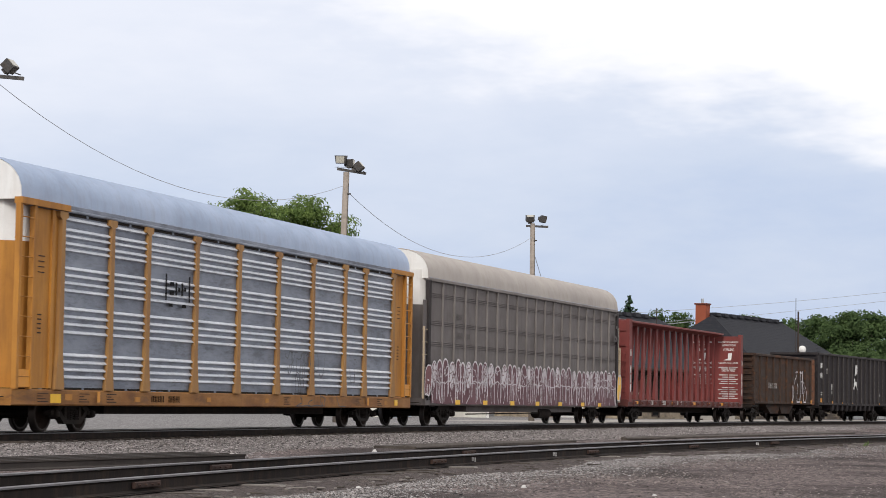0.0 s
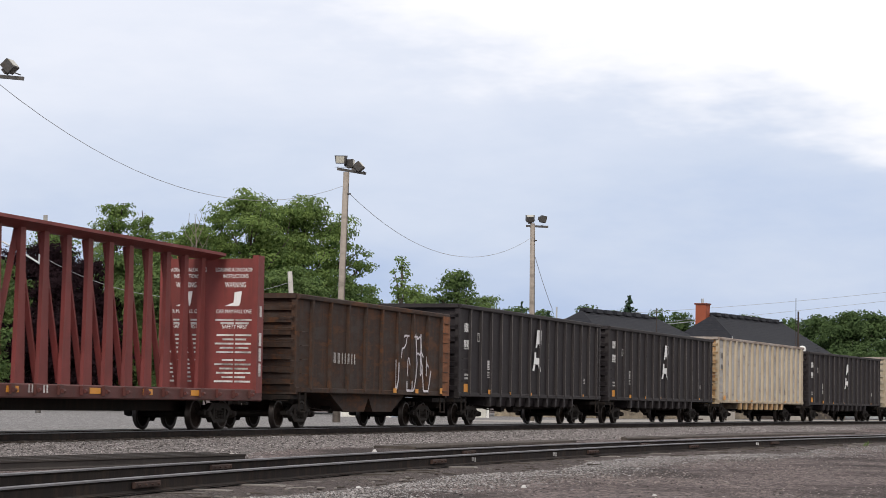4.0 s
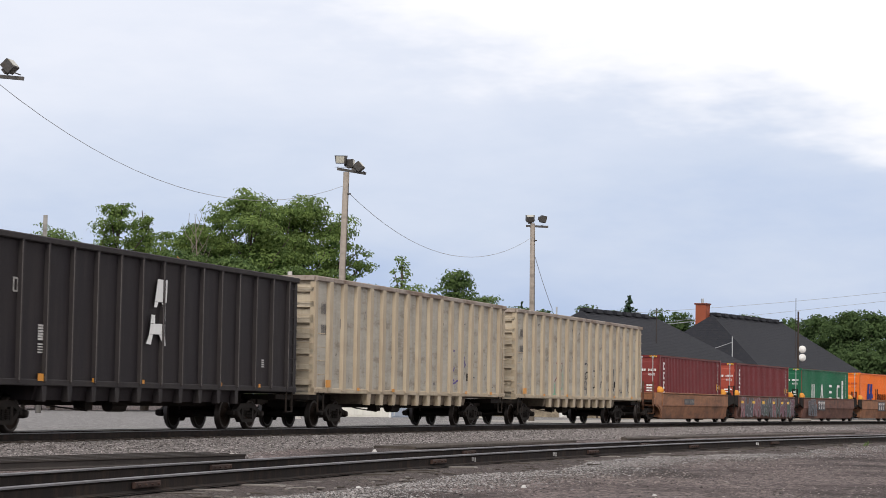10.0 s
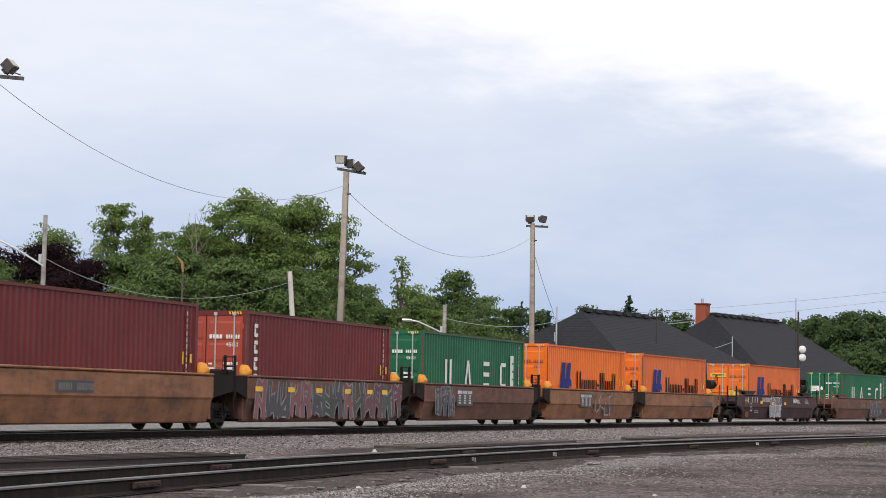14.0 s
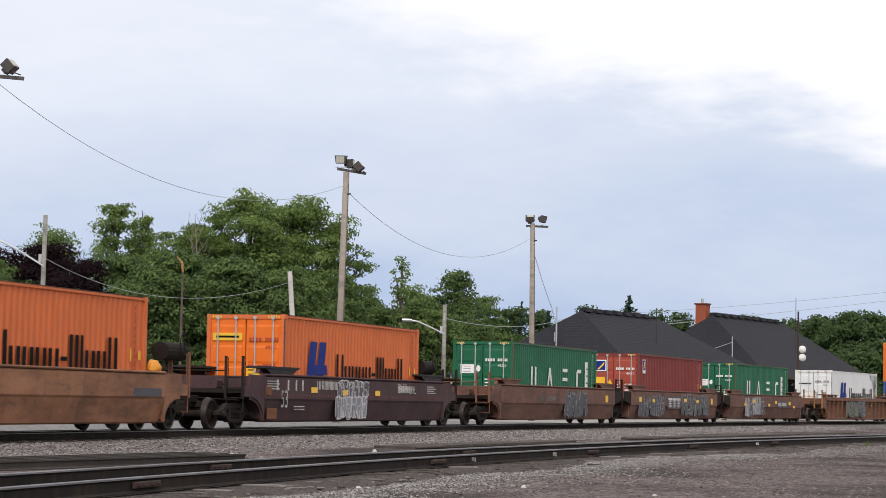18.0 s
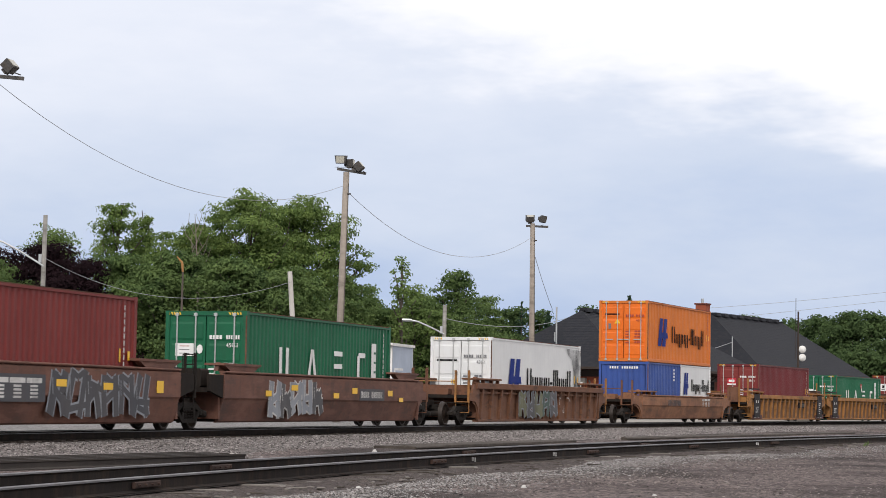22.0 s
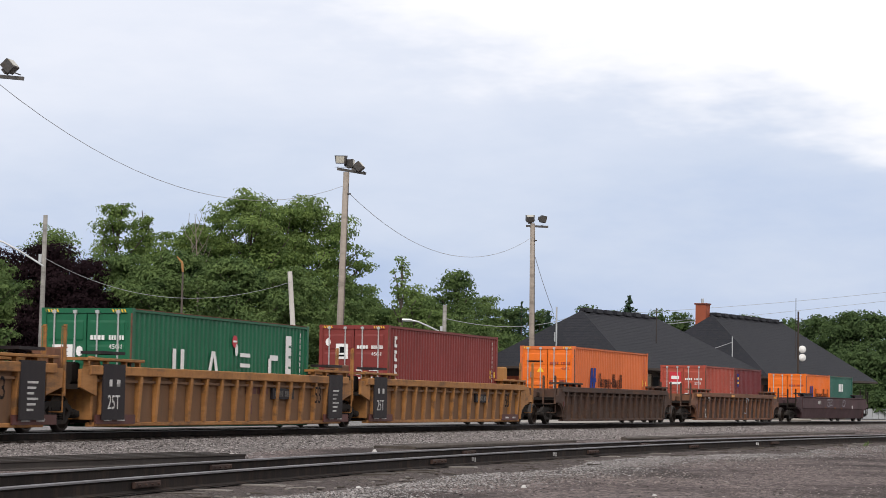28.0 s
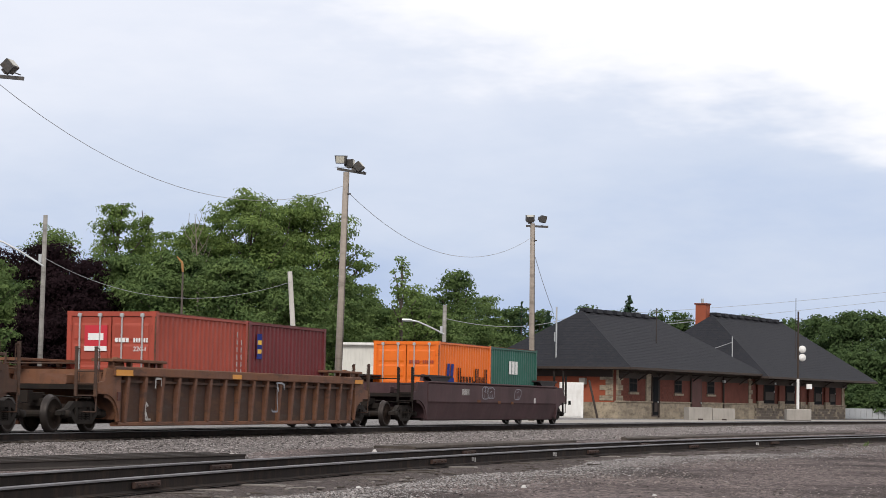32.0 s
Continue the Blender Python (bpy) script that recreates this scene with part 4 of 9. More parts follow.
def autorack_brown():
    half = 12.75
    car = thing("autorack_car", "brown-grey car carrier with pale roof and graffiti along its foot", "railcar", "freight train")
    deck = Solid().slab(-half, half, -1.48, 1.48, 0.72, 0.98, 0.03).box(-7, 7, -1.0, 1.0, 0.5, 0.72)
    part("deck_sill", deck, BROWN_RACK, car)
    xs = np.linspace(-12.3, 12.4, 21)
    rows = (2.78, 2.84, 2.90, 3.5, 3.56, 3.62, 4.45, 4.51, 4.57)
    for a, b in zip(xs, xs[1:]):
        s = Solid()
        zs, ys = [0.98], [-1.44]
        for z in list(np.arange(1.06, 1.75, 0.07)) + list(rows):
            zs += [z - 0.02, z - 0.008, z + 0.012, z + 0.02]
            ys += [-1.44, -1.46, -1.46, -1.44]
        zs.append(4.98)
        ys.append(-1.44)
        n = len(zs)
        for x in (a, b):
            s.v += [(x, yy, zz) for yy, zz in zip(ys, zs)]
        s.f = [(i, n + i, n + i + 1, i + 1) for i in range(n - 1)]
        p = part("side_panel", s, BROWN_RACK, car)
        moved(part("side_panel", p.data, BROWN_RACK, car), pose(0, 0, 0, 0, 0, 180))
    for x in xs[1:-1]:
        p = part("side_post", Solid().box(x - 0.028, x + 0.028, -1.505, -1.44, 0.98, 4.98), BROWN_LIGHT, car)
        moved(part("side_post", p.data, BROWN_RACK, car), pose(0, 0, 0, 0, 0, 180))
    twin("top_rail", Solid().slab(-12.6, 12.6, -1.52, -1.40, 4.96, 5.08, 0.02), BROWN_LIGHT, car)
    rack_roof(car, 12.6, ROOF_PALE, 5.06, 6.08, 1.47, WHITE_PAINT)
    for way in (-1, 1):
        ring = [(way * (12.35 + 0.6 * math.sin(math.pi * i / 12)), -1.38 * math.cos(math.pi * i / 12)) for i in range(13)]
        inner = [(way * (12.35 + 0.55 * math.sin(math.pi * i / 12)), -1.33 * math.cos(math.pi * i / 12)) for i in range(13)]
        part("end_door", Solid().prism_z((ring + inner[::-1])[::way], 0.98, 4.15), BROWN_RACK, car)
        part("end_door_top", Solid().prism_z((ring + inner[::-1])[::way], 4.15, 5.35), WHITE_PAINT, car)
        part("corner_post", Solid().box(*sorted((way * 12.4, way * 12.62)), -1.53, -1.40, 0.9, 5.0), BLACK_RIB, car)
        ladder_rungs(car, way * 12.68, way * 13.0, -1.5, 1.15, 3.3, 6, TAN)
        part("ladder_backing", Solid().box(*sorted((way * 12.66, way * 13.0)), -1.46, -1.43, 0.95, 4.3), BROWN_RACK if way < 0 else TAN, car)
        part("ladder_rail", Solid().box(*sorted((way * 12.99, way * 13.04)), -1.53, -1.47, 0.95, 3.4), TAN, car)
        coupler(car, way * half, way)
        truck(car, way * 9.8)
    arch_tag(car, -12.25, 12.3, 0.76, 2.36, -1.512, 38, PAINT_PLUM, WHITE_LINE, 3)
    marks(car, [(x, 0.76, 0.5, 0.16) for x in (-9.7, -6.6, -3.3, 0.0, 3.2, 6.6, 9.3)], -1.52, REFLECT, "reflector")
    marks(car, bars_row(-9.5, 3.75, [0.13] * 3, 0.2, 0.06) + bars_row(-9.4, 3.1, [0.13] * 3, 0.2, 0.06) + bars_row(-8.6, 3.1, [0.13] * 3, 0.2, 0.06), -1.464, MARK_BROWN, "lettering_bars")
    for way in (-1, 1):
        bubble_tag(car, *sorted((way * 12.42, way * 12.98)), 0.95, 2.2, -1.56, 1, REFLECT if way > 0 else PAINT_ROSE, WHITE_LINE, 36 + way)
    for k in range(3):
        scrawl(car, 11.6, 12.5, 3.2 + 0.5 * k, 4.3 + 0.3 * k, -1.535, 1, MARK_BROWN, 20 + k, 0.12)
    scrawl(car, 8.6, 10.8, 2.5, 2.8, -1.512, 5, MARK_BROWN, 26, 0.04)
    part("brake_reservoir", Solid().rod((2.0, -0.9, 0.45), (3.6, -0.9, 0.45), 0.2, 12), STEEL_DARK, car)
    part("pipe", Solid().rod((-7, -1.0, 0.42), (8, -1.0, 0.5), 0.025, 6), STEEL_DARK, car)
    return on_train(car, -3.6, 9.8)


SCUFF = surface("dark_scuff", (0.2, 0.185, 0.17), (0.13, 0.12, 0.11), GRIME, streak=0.4)
GRAFFITI_DARK = surface("rubbed_black_spray_paint", (0.05, 0.05, 0.055), (0.11, 0.11, 0.12), (0.16, 0.16, 0.17), streak=0.5, spots=0.6)
PAINT_PLUM = surface("plum_spray_paint", (0.165, 0.075, 0.09), (0.12, 0.055, 0.066), GRIME, streak=0.25)
WHITE_LINE = surface("white_spray_paint", (0.7, 0.66, 0.68), (0.56, 0.52, 0.54), (0.2, 0.12, 0.13), streak=0.3)
PAINT_GREY = surface("grey_spray_paint", (0.30, 0.31, 0.33), (0.22, 0.23, 0.26), GRIME, streak=0.3)
PAINT_NAVY = surface("slate_spray_paint", (0.055, 0.055, 0.065), (0.08, 0.075, 0.08), GRIME, streak=0.3)
PAINT_ROSE = surface("faded_rose_spray_paint", (0.26, 0.095, 0.105), (0.17, 0.07, 0.075), GRIME, streak=0.4)
PAINT_MOSS = surface("faded_moss_spray_paint", (0.15, 0.15, 0.085), (0.1, 0.1, 0.065), GRIME, streak=0.4)
PAINT_SMOKE = surface("smoky_spray_paint", (0.1, 0.095, 0.1), (0.07, 0.067, 0.072), GRIME, streak=0.4)
PAINT_TEAL = surface("teal_spray_paint", (0.05, 0.085, 0.07), (0.06, 0.065, 0.055), GRIME, streak=0.3)
EDGE_RUST = surface("rubbed_container_edge", (0.16, 0.062, 0.035), (0.09, 0.045, 0.03), GRIME, rough=0.85, streak=0.5, spots=0.5)
RIVET_RED = surface("red_rust_rivets", (0.14, 0.032, 0.026), (0.1, 0.03, 0.024), GRIME, streak=0.3)
PAINT_VIOLET = surface("violet_spray_paint", (0.11, 0.07, 0.26), (0.08, 0.055, 0.19), GRIME, streak=0.3)
MARK_FADED = surface("faded_dark_marking", (0.11, 0.1, 0.1), (0.16, 0.15, 0.145), GRIME, streak=0.3)
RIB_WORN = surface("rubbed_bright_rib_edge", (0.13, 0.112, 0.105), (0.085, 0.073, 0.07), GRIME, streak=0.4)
RIM_GREY = surface("rust_grey_rim", (0.33, 0.285, 0.25), (0.25, 0.19, 0.15), (0.13, 0.075, 0.045), rough=0.8, streak=0.5)
MARK_BROWN = surface("brown_faded_marking", (0.075, 0.066, 0.063), (0.1, 0.09, 0.085), GRIME, streak=0.3)
PAINT_GREEN = surface("pale_green_spray_paint", (0.2, 0.5, 0.3), (0.15, 0.4, 0.25), GRIME, streak=0.3)
PAINT_PINK = surface("pink_spray_paint", (0.15, 0.055, 0.075), (0.09, 0.045, 0.06), GRIME, streak=0.3)


# ---- centre-beam lumber flat ----

def centerbeam():
    half = 11.1
    car = thing("centerbeam_flatcar", "empty red centre-beam lumber flatcar with open truss", "railcar", "freight train")
    part("deck", Solid().slab(-half, half, -1.45, 1.45, 0.78, 1.1, 0.03), DARK_RED, car)
    part("centre_sill", Solid().box(-8.5, 8.5, -0.35, 0.35, 0.5, 0.78), STEEL_DARK, car)
    part("top_beam", Solid().prism_x([(-0.5, 4.86), (-0.5, 4.78), (-0.1, 4.66), (0.1, 4.66), (0.5, 4.78), (0.5, 4.86), (0, 4.94)], -10.6, 10.6), RED_CAR, car)
    xs = np.linspace(-9.85, 9.85, 18)
    step = xs[1] - xs[0]
    for x in xs:
        part("riser", Solid().prism_y([(x - 0.24, 1.1), (x + 0.24, 1.1), (x + 0.17, 2.8), (x + 0.12, 4.7), (x - 0.12, 4.7), (x - 0.17, 2.8)], -0.16, -0.06), RED_CAR, car)
    for i, x in enumerate(xs[:-1]):
        a, b = ((x, 0.02, 1.15), (x + step, 0.02, 4.65)) if i < 8 else ((x, 0.02, 4.65), (x + step, 0.02, 1.15))
        part("diagonal", Solid().bar(a, b, 0.06, 0.14, (0, 1, 0)), RED_CAR, car)
    for way in (-1, 1):
        x0, x1 = sorted((way * 10.75, way * 11.0))
        bulk = Solid().box(x0, x1, -1.42, 1.42, 1.1, 4.72)
        part("bulkhead", bulk, RED_CAR, car)
        for ya, yb in ((-1.47, -1.3), (1.3, 1.47)):
            part("bulkhead_post", Solid().box(*sorted((way * 10.6, way * 11.05)), ya, yb, 1.0, 4.8), RED_CAR, car)
        rib = Solid().box(way * 11.0 - 0.06, way * 11.0 + 0.06, -1.3, 1.3, -0.05, 0.05).mesh("bulkhead_rib", RED_CAR)
        for z in (1.5, 2.2, 2.9, 3.6, 4.3):
            part("bulkhead_rib", rib, RED_CAR, car).matrix_basis = pose(0, 0, z)
        end_rungs(car, way * 11.12, -1.3, -0.85, 1.3, 3.2, 6, RED_CAR, depth=-way * 0.08)
        marks(car, [(way * 10.82 - 0.08, 2.3 - 0.42 * k, 0.16, 0.36) for k in range(3)] + [(way * 10.82 - 0.07, 3.1, 0.14, 0.3)], -1.476, WHITE_WORN, "stencil_bars")
        coupler(car, way * half, way)
        truck(car, way * 8.9)
    winch = Solid().box(-0.09, 0.09, -1.52, -1.44, 0.86, 1.08).rod((-0.05, -1.55, 0.95), (0.05, -1.55, 0.95), 0.05, 8).mesh("winch", DARK_RED)
    for x in np.linspace(-10.2, 10.2, 19):
        part("winch", winch, DARK_RED, car).matrix_basis = pose(x, 0, 0)
    # instructions printed on the inner face of the rear bulkhead
    face = 10.742
    for mid in (-0.74, 0.74):
        for words, size, wide, z in (("LOADING & UNLOADING", 0.11, 1.2, 4.36), ("INSTRUCTIONS", 0.11, 0.75, 4.18), ("WARNING", 0.15, 0.62, 3.92),
                                     ("CAR MAY FALL OVER", 0.11, 1.12, 3.2), ("SAFETY FIRST", 0.11, 0.75, 2.78)):
            ob = lettering("lettering", words, size, WHITE, car, 0, 0, 0, spin=pose(face, mid + wide / 2, z, 90, 0, -90))
            span = max(v.co.x for v in ob.data.vertices) - min(v.co.x for v in ob.data.vertices)
            ob.matrix_basis = ob.matrix_basis @ Matrix.Diagonal((wide / span, 1, 1, 1))
        for i in range(13):
            w, z = (1.15, 0.85, 1.05, 0.7)[i % 4], (3.04, 2.95)[i] if i < 2 else 2.62 - (i - 2) * 0.118 - (0.1 if i > 6 else 0)
            tagged(part("fine_print", Solid().box(face - 0.004, face, mid - w / 2, mid - 0.03, z - 0.05, z).box(face - 0.004, face, mid + 0.02, mid + w / 2, z - 0.05, z), WHITE_WORN, car), kind="stuff")
        part("warning_pictogram", Solid().add([(face - 0.004, mid + y, z) for y, z in ((0.3, 3.4), (-0.12, 3.4), (-0.16, 3.5), (-0.2, 3.82), (0.02, 3.78), (0.04, 3.5))], [(0, 1, 2, 3, 4, 5)]), WHITE, car)
    marks(car, [(x, 0.9, 0.55, 0.14) for x in (-10.0, -3.6, 0.4, 3.3, 6.2)], -1.456, ORANGE_REFLECT, "reflector")
    marks(car, bars_row(-7.2, 0.88, [0.16] * 3, 0.2, 0.05) + bars_row(-5.7, 0.88, [0.16] * 5, 0.2, 0.05) + bars_row(-2.6, 0.9, [0.2] * 3, 0.18, 0.5), -1.457, WHITE_WORN, "lettering_bars")
    return on_train(car, 22.15, 8.9)


# ---- high-sided gondolas and hoppers ----
def high_gondola(s, half, top, side_mat, rib_mat, end_mat, label, tub, marking, seed, reach=6.93, rib_w=0.15, ribs=15, rim_mat=None, tub_mat=None, foot_mat=None):
    car = thing("hopper_car", label, "railcar", "freight train")
    y = -1.5
    rnd = random.Random(seed)
    low = 1.1
    twin("side_wall", Solid().box(-half + 0.1, half - 0.1, y, y + 0.06, low, top), side_mat, car)
    twin("side_sill", Solid().slab(-half, half, y - 0.06, y + 0.08, low - 0.05, low + 0.1, 0.02), rib_mat, car)
    twin("top_chord", Solid().slab(-half, half, y - 0.10, y + 0.08, top - 0.1, top + 0.05, 0.025), rim_mat or rib_mat, car)
    floor = Solid().box(-half + 0.1, half - 0.1, y + 0.06, -y - 0.06, low - 0.04, low + 0.02)
    part("floor", floor, side_mat, car)
    rib = Solid().prism_z([(-rib_w, 0), (-rib_w * 0.78, -0.1), (rib_w * 0.78, -0.1), (rib_w, 0)], low + 0.02, top - 0.08).mesh("side_rib", rib_mat)
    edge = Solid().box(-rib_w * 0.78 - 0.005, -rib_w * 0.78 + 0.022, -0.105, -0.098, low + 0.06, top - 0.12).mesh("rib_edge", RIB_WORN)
    for x in np.linspace(-half + 1.15, half - 0.75, ribs):
        part("side_rib", rib, rib_mat, car).matrix_basis = pose(x, y, 0)
        part("side_rib", rib, rib_mat, car).matrix_basis = pose(x, -y, 0, 0, 0, 180)
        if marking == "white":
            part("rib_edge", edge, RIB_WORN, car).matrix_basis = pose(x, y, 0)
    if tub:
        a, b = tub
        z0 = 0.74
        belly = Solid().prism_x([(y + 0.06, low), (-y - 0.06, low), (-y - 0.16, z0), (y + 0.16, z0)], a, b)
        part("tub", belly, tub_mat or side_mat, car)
        # the ribs run on down the tub, narrowing
        wide = max(rib_w, 0.12)
        foot = Solid().prism_y([(-0.6 * wide, z0 - 0.03), (0.6 * wide, z0 - 0.03), (wide, low - 0.02), (-wide, low - 0.02)], y - 0.05, y + 0.12).mesh("tub_rib", foot_mat or rib_mat)
        for x in np.linspace(-half + 1.15, half - 0.75, ribs):
            if a < x < b:
                part("tub_rib", foot, rib_mat, car).matrix_basis = pose(x, 0, 0)
    for way in (-1, 1):
        x = way * half
        part("end_wall", Solid().box(*sorted((x - way * 0.16, x - way * 0.10)), y, -y, low - 0.1, top), end_mat, car)
        bar = Solid().prism_y([(0, -0.1), (-0.16, -0.07), (-0.16, 0.07), (0, 0.1)], y + 0.02, -y - 0.02).mesh("end_stake", end_mat)
        for z in np.linspace(low + 0.25, top - 0.35, 7):
            part("end_stake", bar, end_mat, car).matrix_basis = pose(x - way * 0.16, 0, z, 0, 0, 0 if way < 0 else 180)
        part("corner_post", Solid().box(*sorted((x, x - way * 0.22)), y - 0.03, y + 0.14, low - 0.1, top), rib_mat, car)
        part("end_rim", Solid().box(*sorted((x + way * 0.06, x - way * 0.14)), y, -y, top - 0.08, top + 0.06), rim_mat or rib_mat, car)
        part("end_platform", Solid().box(*sorted((x + way * 0.1, x - way * 1.2)), -1.4, 1.4, 0.85, 0.98), STEEL_DARK, car)
        ladder_rungs(car, x - way * 0.22, x - way * 0.7, y - 0.12, low + 0.1, low + 1.7 if way < 0 else top - 0.3, 5 if way < 0 else 8, rib_mat)
        end_rungs(car, x + way * 0.10, y + 0.05, y + 0.5, low + 0.2, top - 0.3, 8, rib_mat, depth=-way * 0.1)
        part("sill_step", Solid().box(x - way * 0.3 - 0.02, x - way * 0.3 + 0.02, y - 0.06, y - 0.02, 0.5, low).box(x - way * 0.75 - 0.02, x - way * 0.75 + 0.02, y - 0.06, y - 0.02, 0.5, low)
             .box(*sorted((x - way * 0.3, x - way * 0.75)), y - 0.07, y - 0.01, 0.48, 0.52), STEEL_DARK, car)
        coupler(car, x, way)
        truck(car, way * reach)
    part("brake_cylinder", Solid().rod((-1.2, -0.8, 0.62), (-0.4, -0.8, 0.62), 0.15, 10), STEEL_DARK, car)
    part("centre_sill", Solid().box(-half + 1.0, half - 1.0, -0.35, 0.35, 0.62, 1.0), STEEL_DARK, car)
    part("brake_valve", Solid().box(-2.6, -2.2, -0.9, -0.6, 0.52, 0.8), STEEL_DARK, car)
    part("brake_rod", Solid().rod((-2.4, -0.85, 0.5), (-4.2, -0.7, 0.62), 0.02, 6), STEEL_DARK, car)
    ym = y - 0.008
    if marking == "white":
        marks(car, bars_row(-half + 0.62, 3.36, [0.15, 0.06, 0.2, 0.16], 0.32, 0.05) + bars_row(-half + 0.6, 2.74, [0.14] * 4, 0.33, 0.04), ym, WHITE, "lettering_bars")
        marks(car, [(-half + 2.1, 3.05, 0.06, 0.3), (-half + 2.28, 3.05, 0.06, 0.3), (-half + 2.1, 3.05, 0.2, 0.04), (-half + 2.1, 3.33, 0.2, 0.04)], ym, WHITE_WORN, "load_stencil")
        marks(car, [(-half + 3.3, 2.05 + 0.06 * i, 0.24, 0.045) for i in range(6)] + [(-half + 3.3, 1.95 - 0.06 * i, 0.3, 0.03) for i in range(4)] + [(half - 2.6, 1.9 - 0.06 * i, 0.2, 0.03) for i in range(4)], ym, WHITE_WORN, "data_panel_bars")
        marks(car, [(-half + 0.7 + 0.13 * (i % 3), 1.8 - 0.13 * (i // 3), 0.1, 0.07) for i in range(6)], ym, WHITE_WORN, "data_panel_bars")
        marks(car, [(-half + 0.62, 1.2, 0.42, 0.3)], ym - 0.004, ORANGE_REFLECT, "reflector")
        marks(car, [(-half + 3.25, 1.16, 0.26, 0.16)] + [(x, 1.16, 0.12, 0.1) for x in (-half + 5.9, -half + 8.6, half - 5.6, half - 2.9)], y - 0.064, ORANGE_REFLECT, "reflector")
        # tall emblem in broken white pieces
        em = Solid()
        for poly in (((0.02, 3.8), (0.4, 3.8), (0.38, 3.2), (-0.08, 3.2)), ((-0.08, 3.19), (0.06, 3.19), (0.0, 3.05), (-0.11, 3.05)), ((0.2, 3.19), (0.34, 3.19), (0.34, 3.13), (0.22, 3.13)),
                     ((0.23, 3.1), (0.34, 3.1), (0.34, 2.68), (0.25, 2.68)), ((-0.2, 2.85), (-0.06, 2.85), (-0.05, 2.62), (-0.22, 2.62)), ((-0.22, 2.61), (0.34, 2.63), (0.34, 2.34), (-0.27, 2.34)),
                     ((-0.27, 2.33), (-0.12, 2.33), (-0.2, 2.06), (-0.38, 2.08)), ((0.12, 2.33), (0.34, 2.33), (0.38, 2.04), (0.26, 2.1))):
            k = len(em.v)
            em.v += [(0.4 + 1.5 * (x - 0.4), ym - 0.07, 2.92 + 0.93 * (z - 2.92)) for x, z in poly]
            em.f.append(tuple(range(k, k + len(poly))))
        part("emblem", em, WHITE, car)
    elif marking == "dark":
        for k in range(26):
            px, pz, ang = rnd.uniform(-half + 0.6, half - 0.6), rnd.uniform(1.4, top - 0.5), rnd.uniform(0.3, 1.3)
            ln = rnd.uniform(0.12, 0.4)
            part("scrape", Solid().ribbon([(px, pz), (px + ln * 0.6 * math.cos(ang), pz + ln * 0.5 * math.sin(ang)), (px + ln * math.cos(ang), pz + ln * math.sin(ang) * 0.8)], rnd.uniform(0.02, 0.07), ym), SCUFF, car)
        marks(car, bars_row(-half + 0.55, 3.4, [0.14, 0.06, 0.2, 0.15], 0.3, 0.05) + bars_row(-half + 0.55, 2.78, [0.14] * 4, 0.3, 0.04), ym, MARK_FADED, "lettering_bars")
        marks(car, [(-half + 2.1, 3.0, 0.045, 0.3), (-half + 2.28, 3.0, 0.045, 0.3), (-half + 2.1, 3.13, 0.2, 0.04), (-half + 2.1, 3.26, 0.2, 0.04)], ym, MARK_FADED, "load_stencil")
        marks(car, [(half - 4.6, 1.6, 0.14, 0.28)], ym, BLACK_MARK, "data_panel_bars")
        marks(car, [(-half + 0.75, 1.22, 0.4, 0.22)] + [(x, 1.14, 0.22, 0.1) for x in (-half + 3.4, -half + 6.6, half - 5.0, half - 2.0)], y - 0.108, ORANGE_REFLECT, "reflector")
    return on_train(car, s, reach)


def brown_hopper():
    car = high_gondola(42.6, 7.02, 3.84, BROWN_HOPPER, BROWN_HOPPER, BROWN_HOPPER, "rusty dark brown open hopper car with white graffiti", None, "", 7, reach=5.65, ribs=9, rib_w=0.07)
    part("rusty_corner", Solid().box(6.3, 7.04, -1.605, -1.59, 1.06, 3.8), RUST_RAW, car)
    part("hopper_belly", Solid().prism_y([(-3.6, 1.1), (3.6, 1.1), (2.2, 0.5), (0.4, 0.5), (0, 0.95), (-0.4, 0.5), (-2.2, 0.5)], -1.2, 1.2), BROWN_HOPPER, car)
    scrawl(car, 1.5, 5.6, 1.2, 3.1, -1.61, 5, WHITE_LINE, 12, 0.075)
    scrawl(car, 2.0, 5.2, 1.7, 3.0, -1.612, 5, WHITE_LINE, 15, 0.06)
    marks(car, bars_row(-4.2, 1.95, [0.14] * 2 + [0.3, 0.12, 0.3], 0.32, 0.2), -1.61, WHITE_WORN, "lettering_bars")
    marks(car, [(1.2, 1.12, 0.3, 0.14), (3.4, 1.12, 0.3, 0.14), (6.0, 1.12, 0.25, 0.2)], -1.612, ORANGE_REFLECT, "reflector")
    return car


autorack_yellow()
autorack_brown()
centerbeam()
brown_hopper()
BLACK_LABEL = "black high-sided gondola car with white emblem and bars"
for s, seed in ((60.5, 1), (80.9, 2), (122.05, 3)):
    high_gondola(s, 9.5, 4.28, BLACK_CAR, BLACK_RIB, BLACK_CAR, BLACK_LABEL, (-6.1, 5.4), "white", seed, rib_w=0.06)
tan_rusty = high_gondola(101.4, 9.65, 4.48, TAN_GREY, TAN, TAN_RUST, "tan gondola car with grey panels and rust-stained end", (-5.3, 5.3), "dark", 4, ribs=16, rib_w=0.18, tub_mat=TAN_TUB_SHADED, rim_mat=RIM_GREY, foot_mat=TAN_RUST)
scrawl(tan_rusty, 3.6, 4.4, 1.3, 2.0, -1.51, 2, MARK_FADED, 94, 0.03)
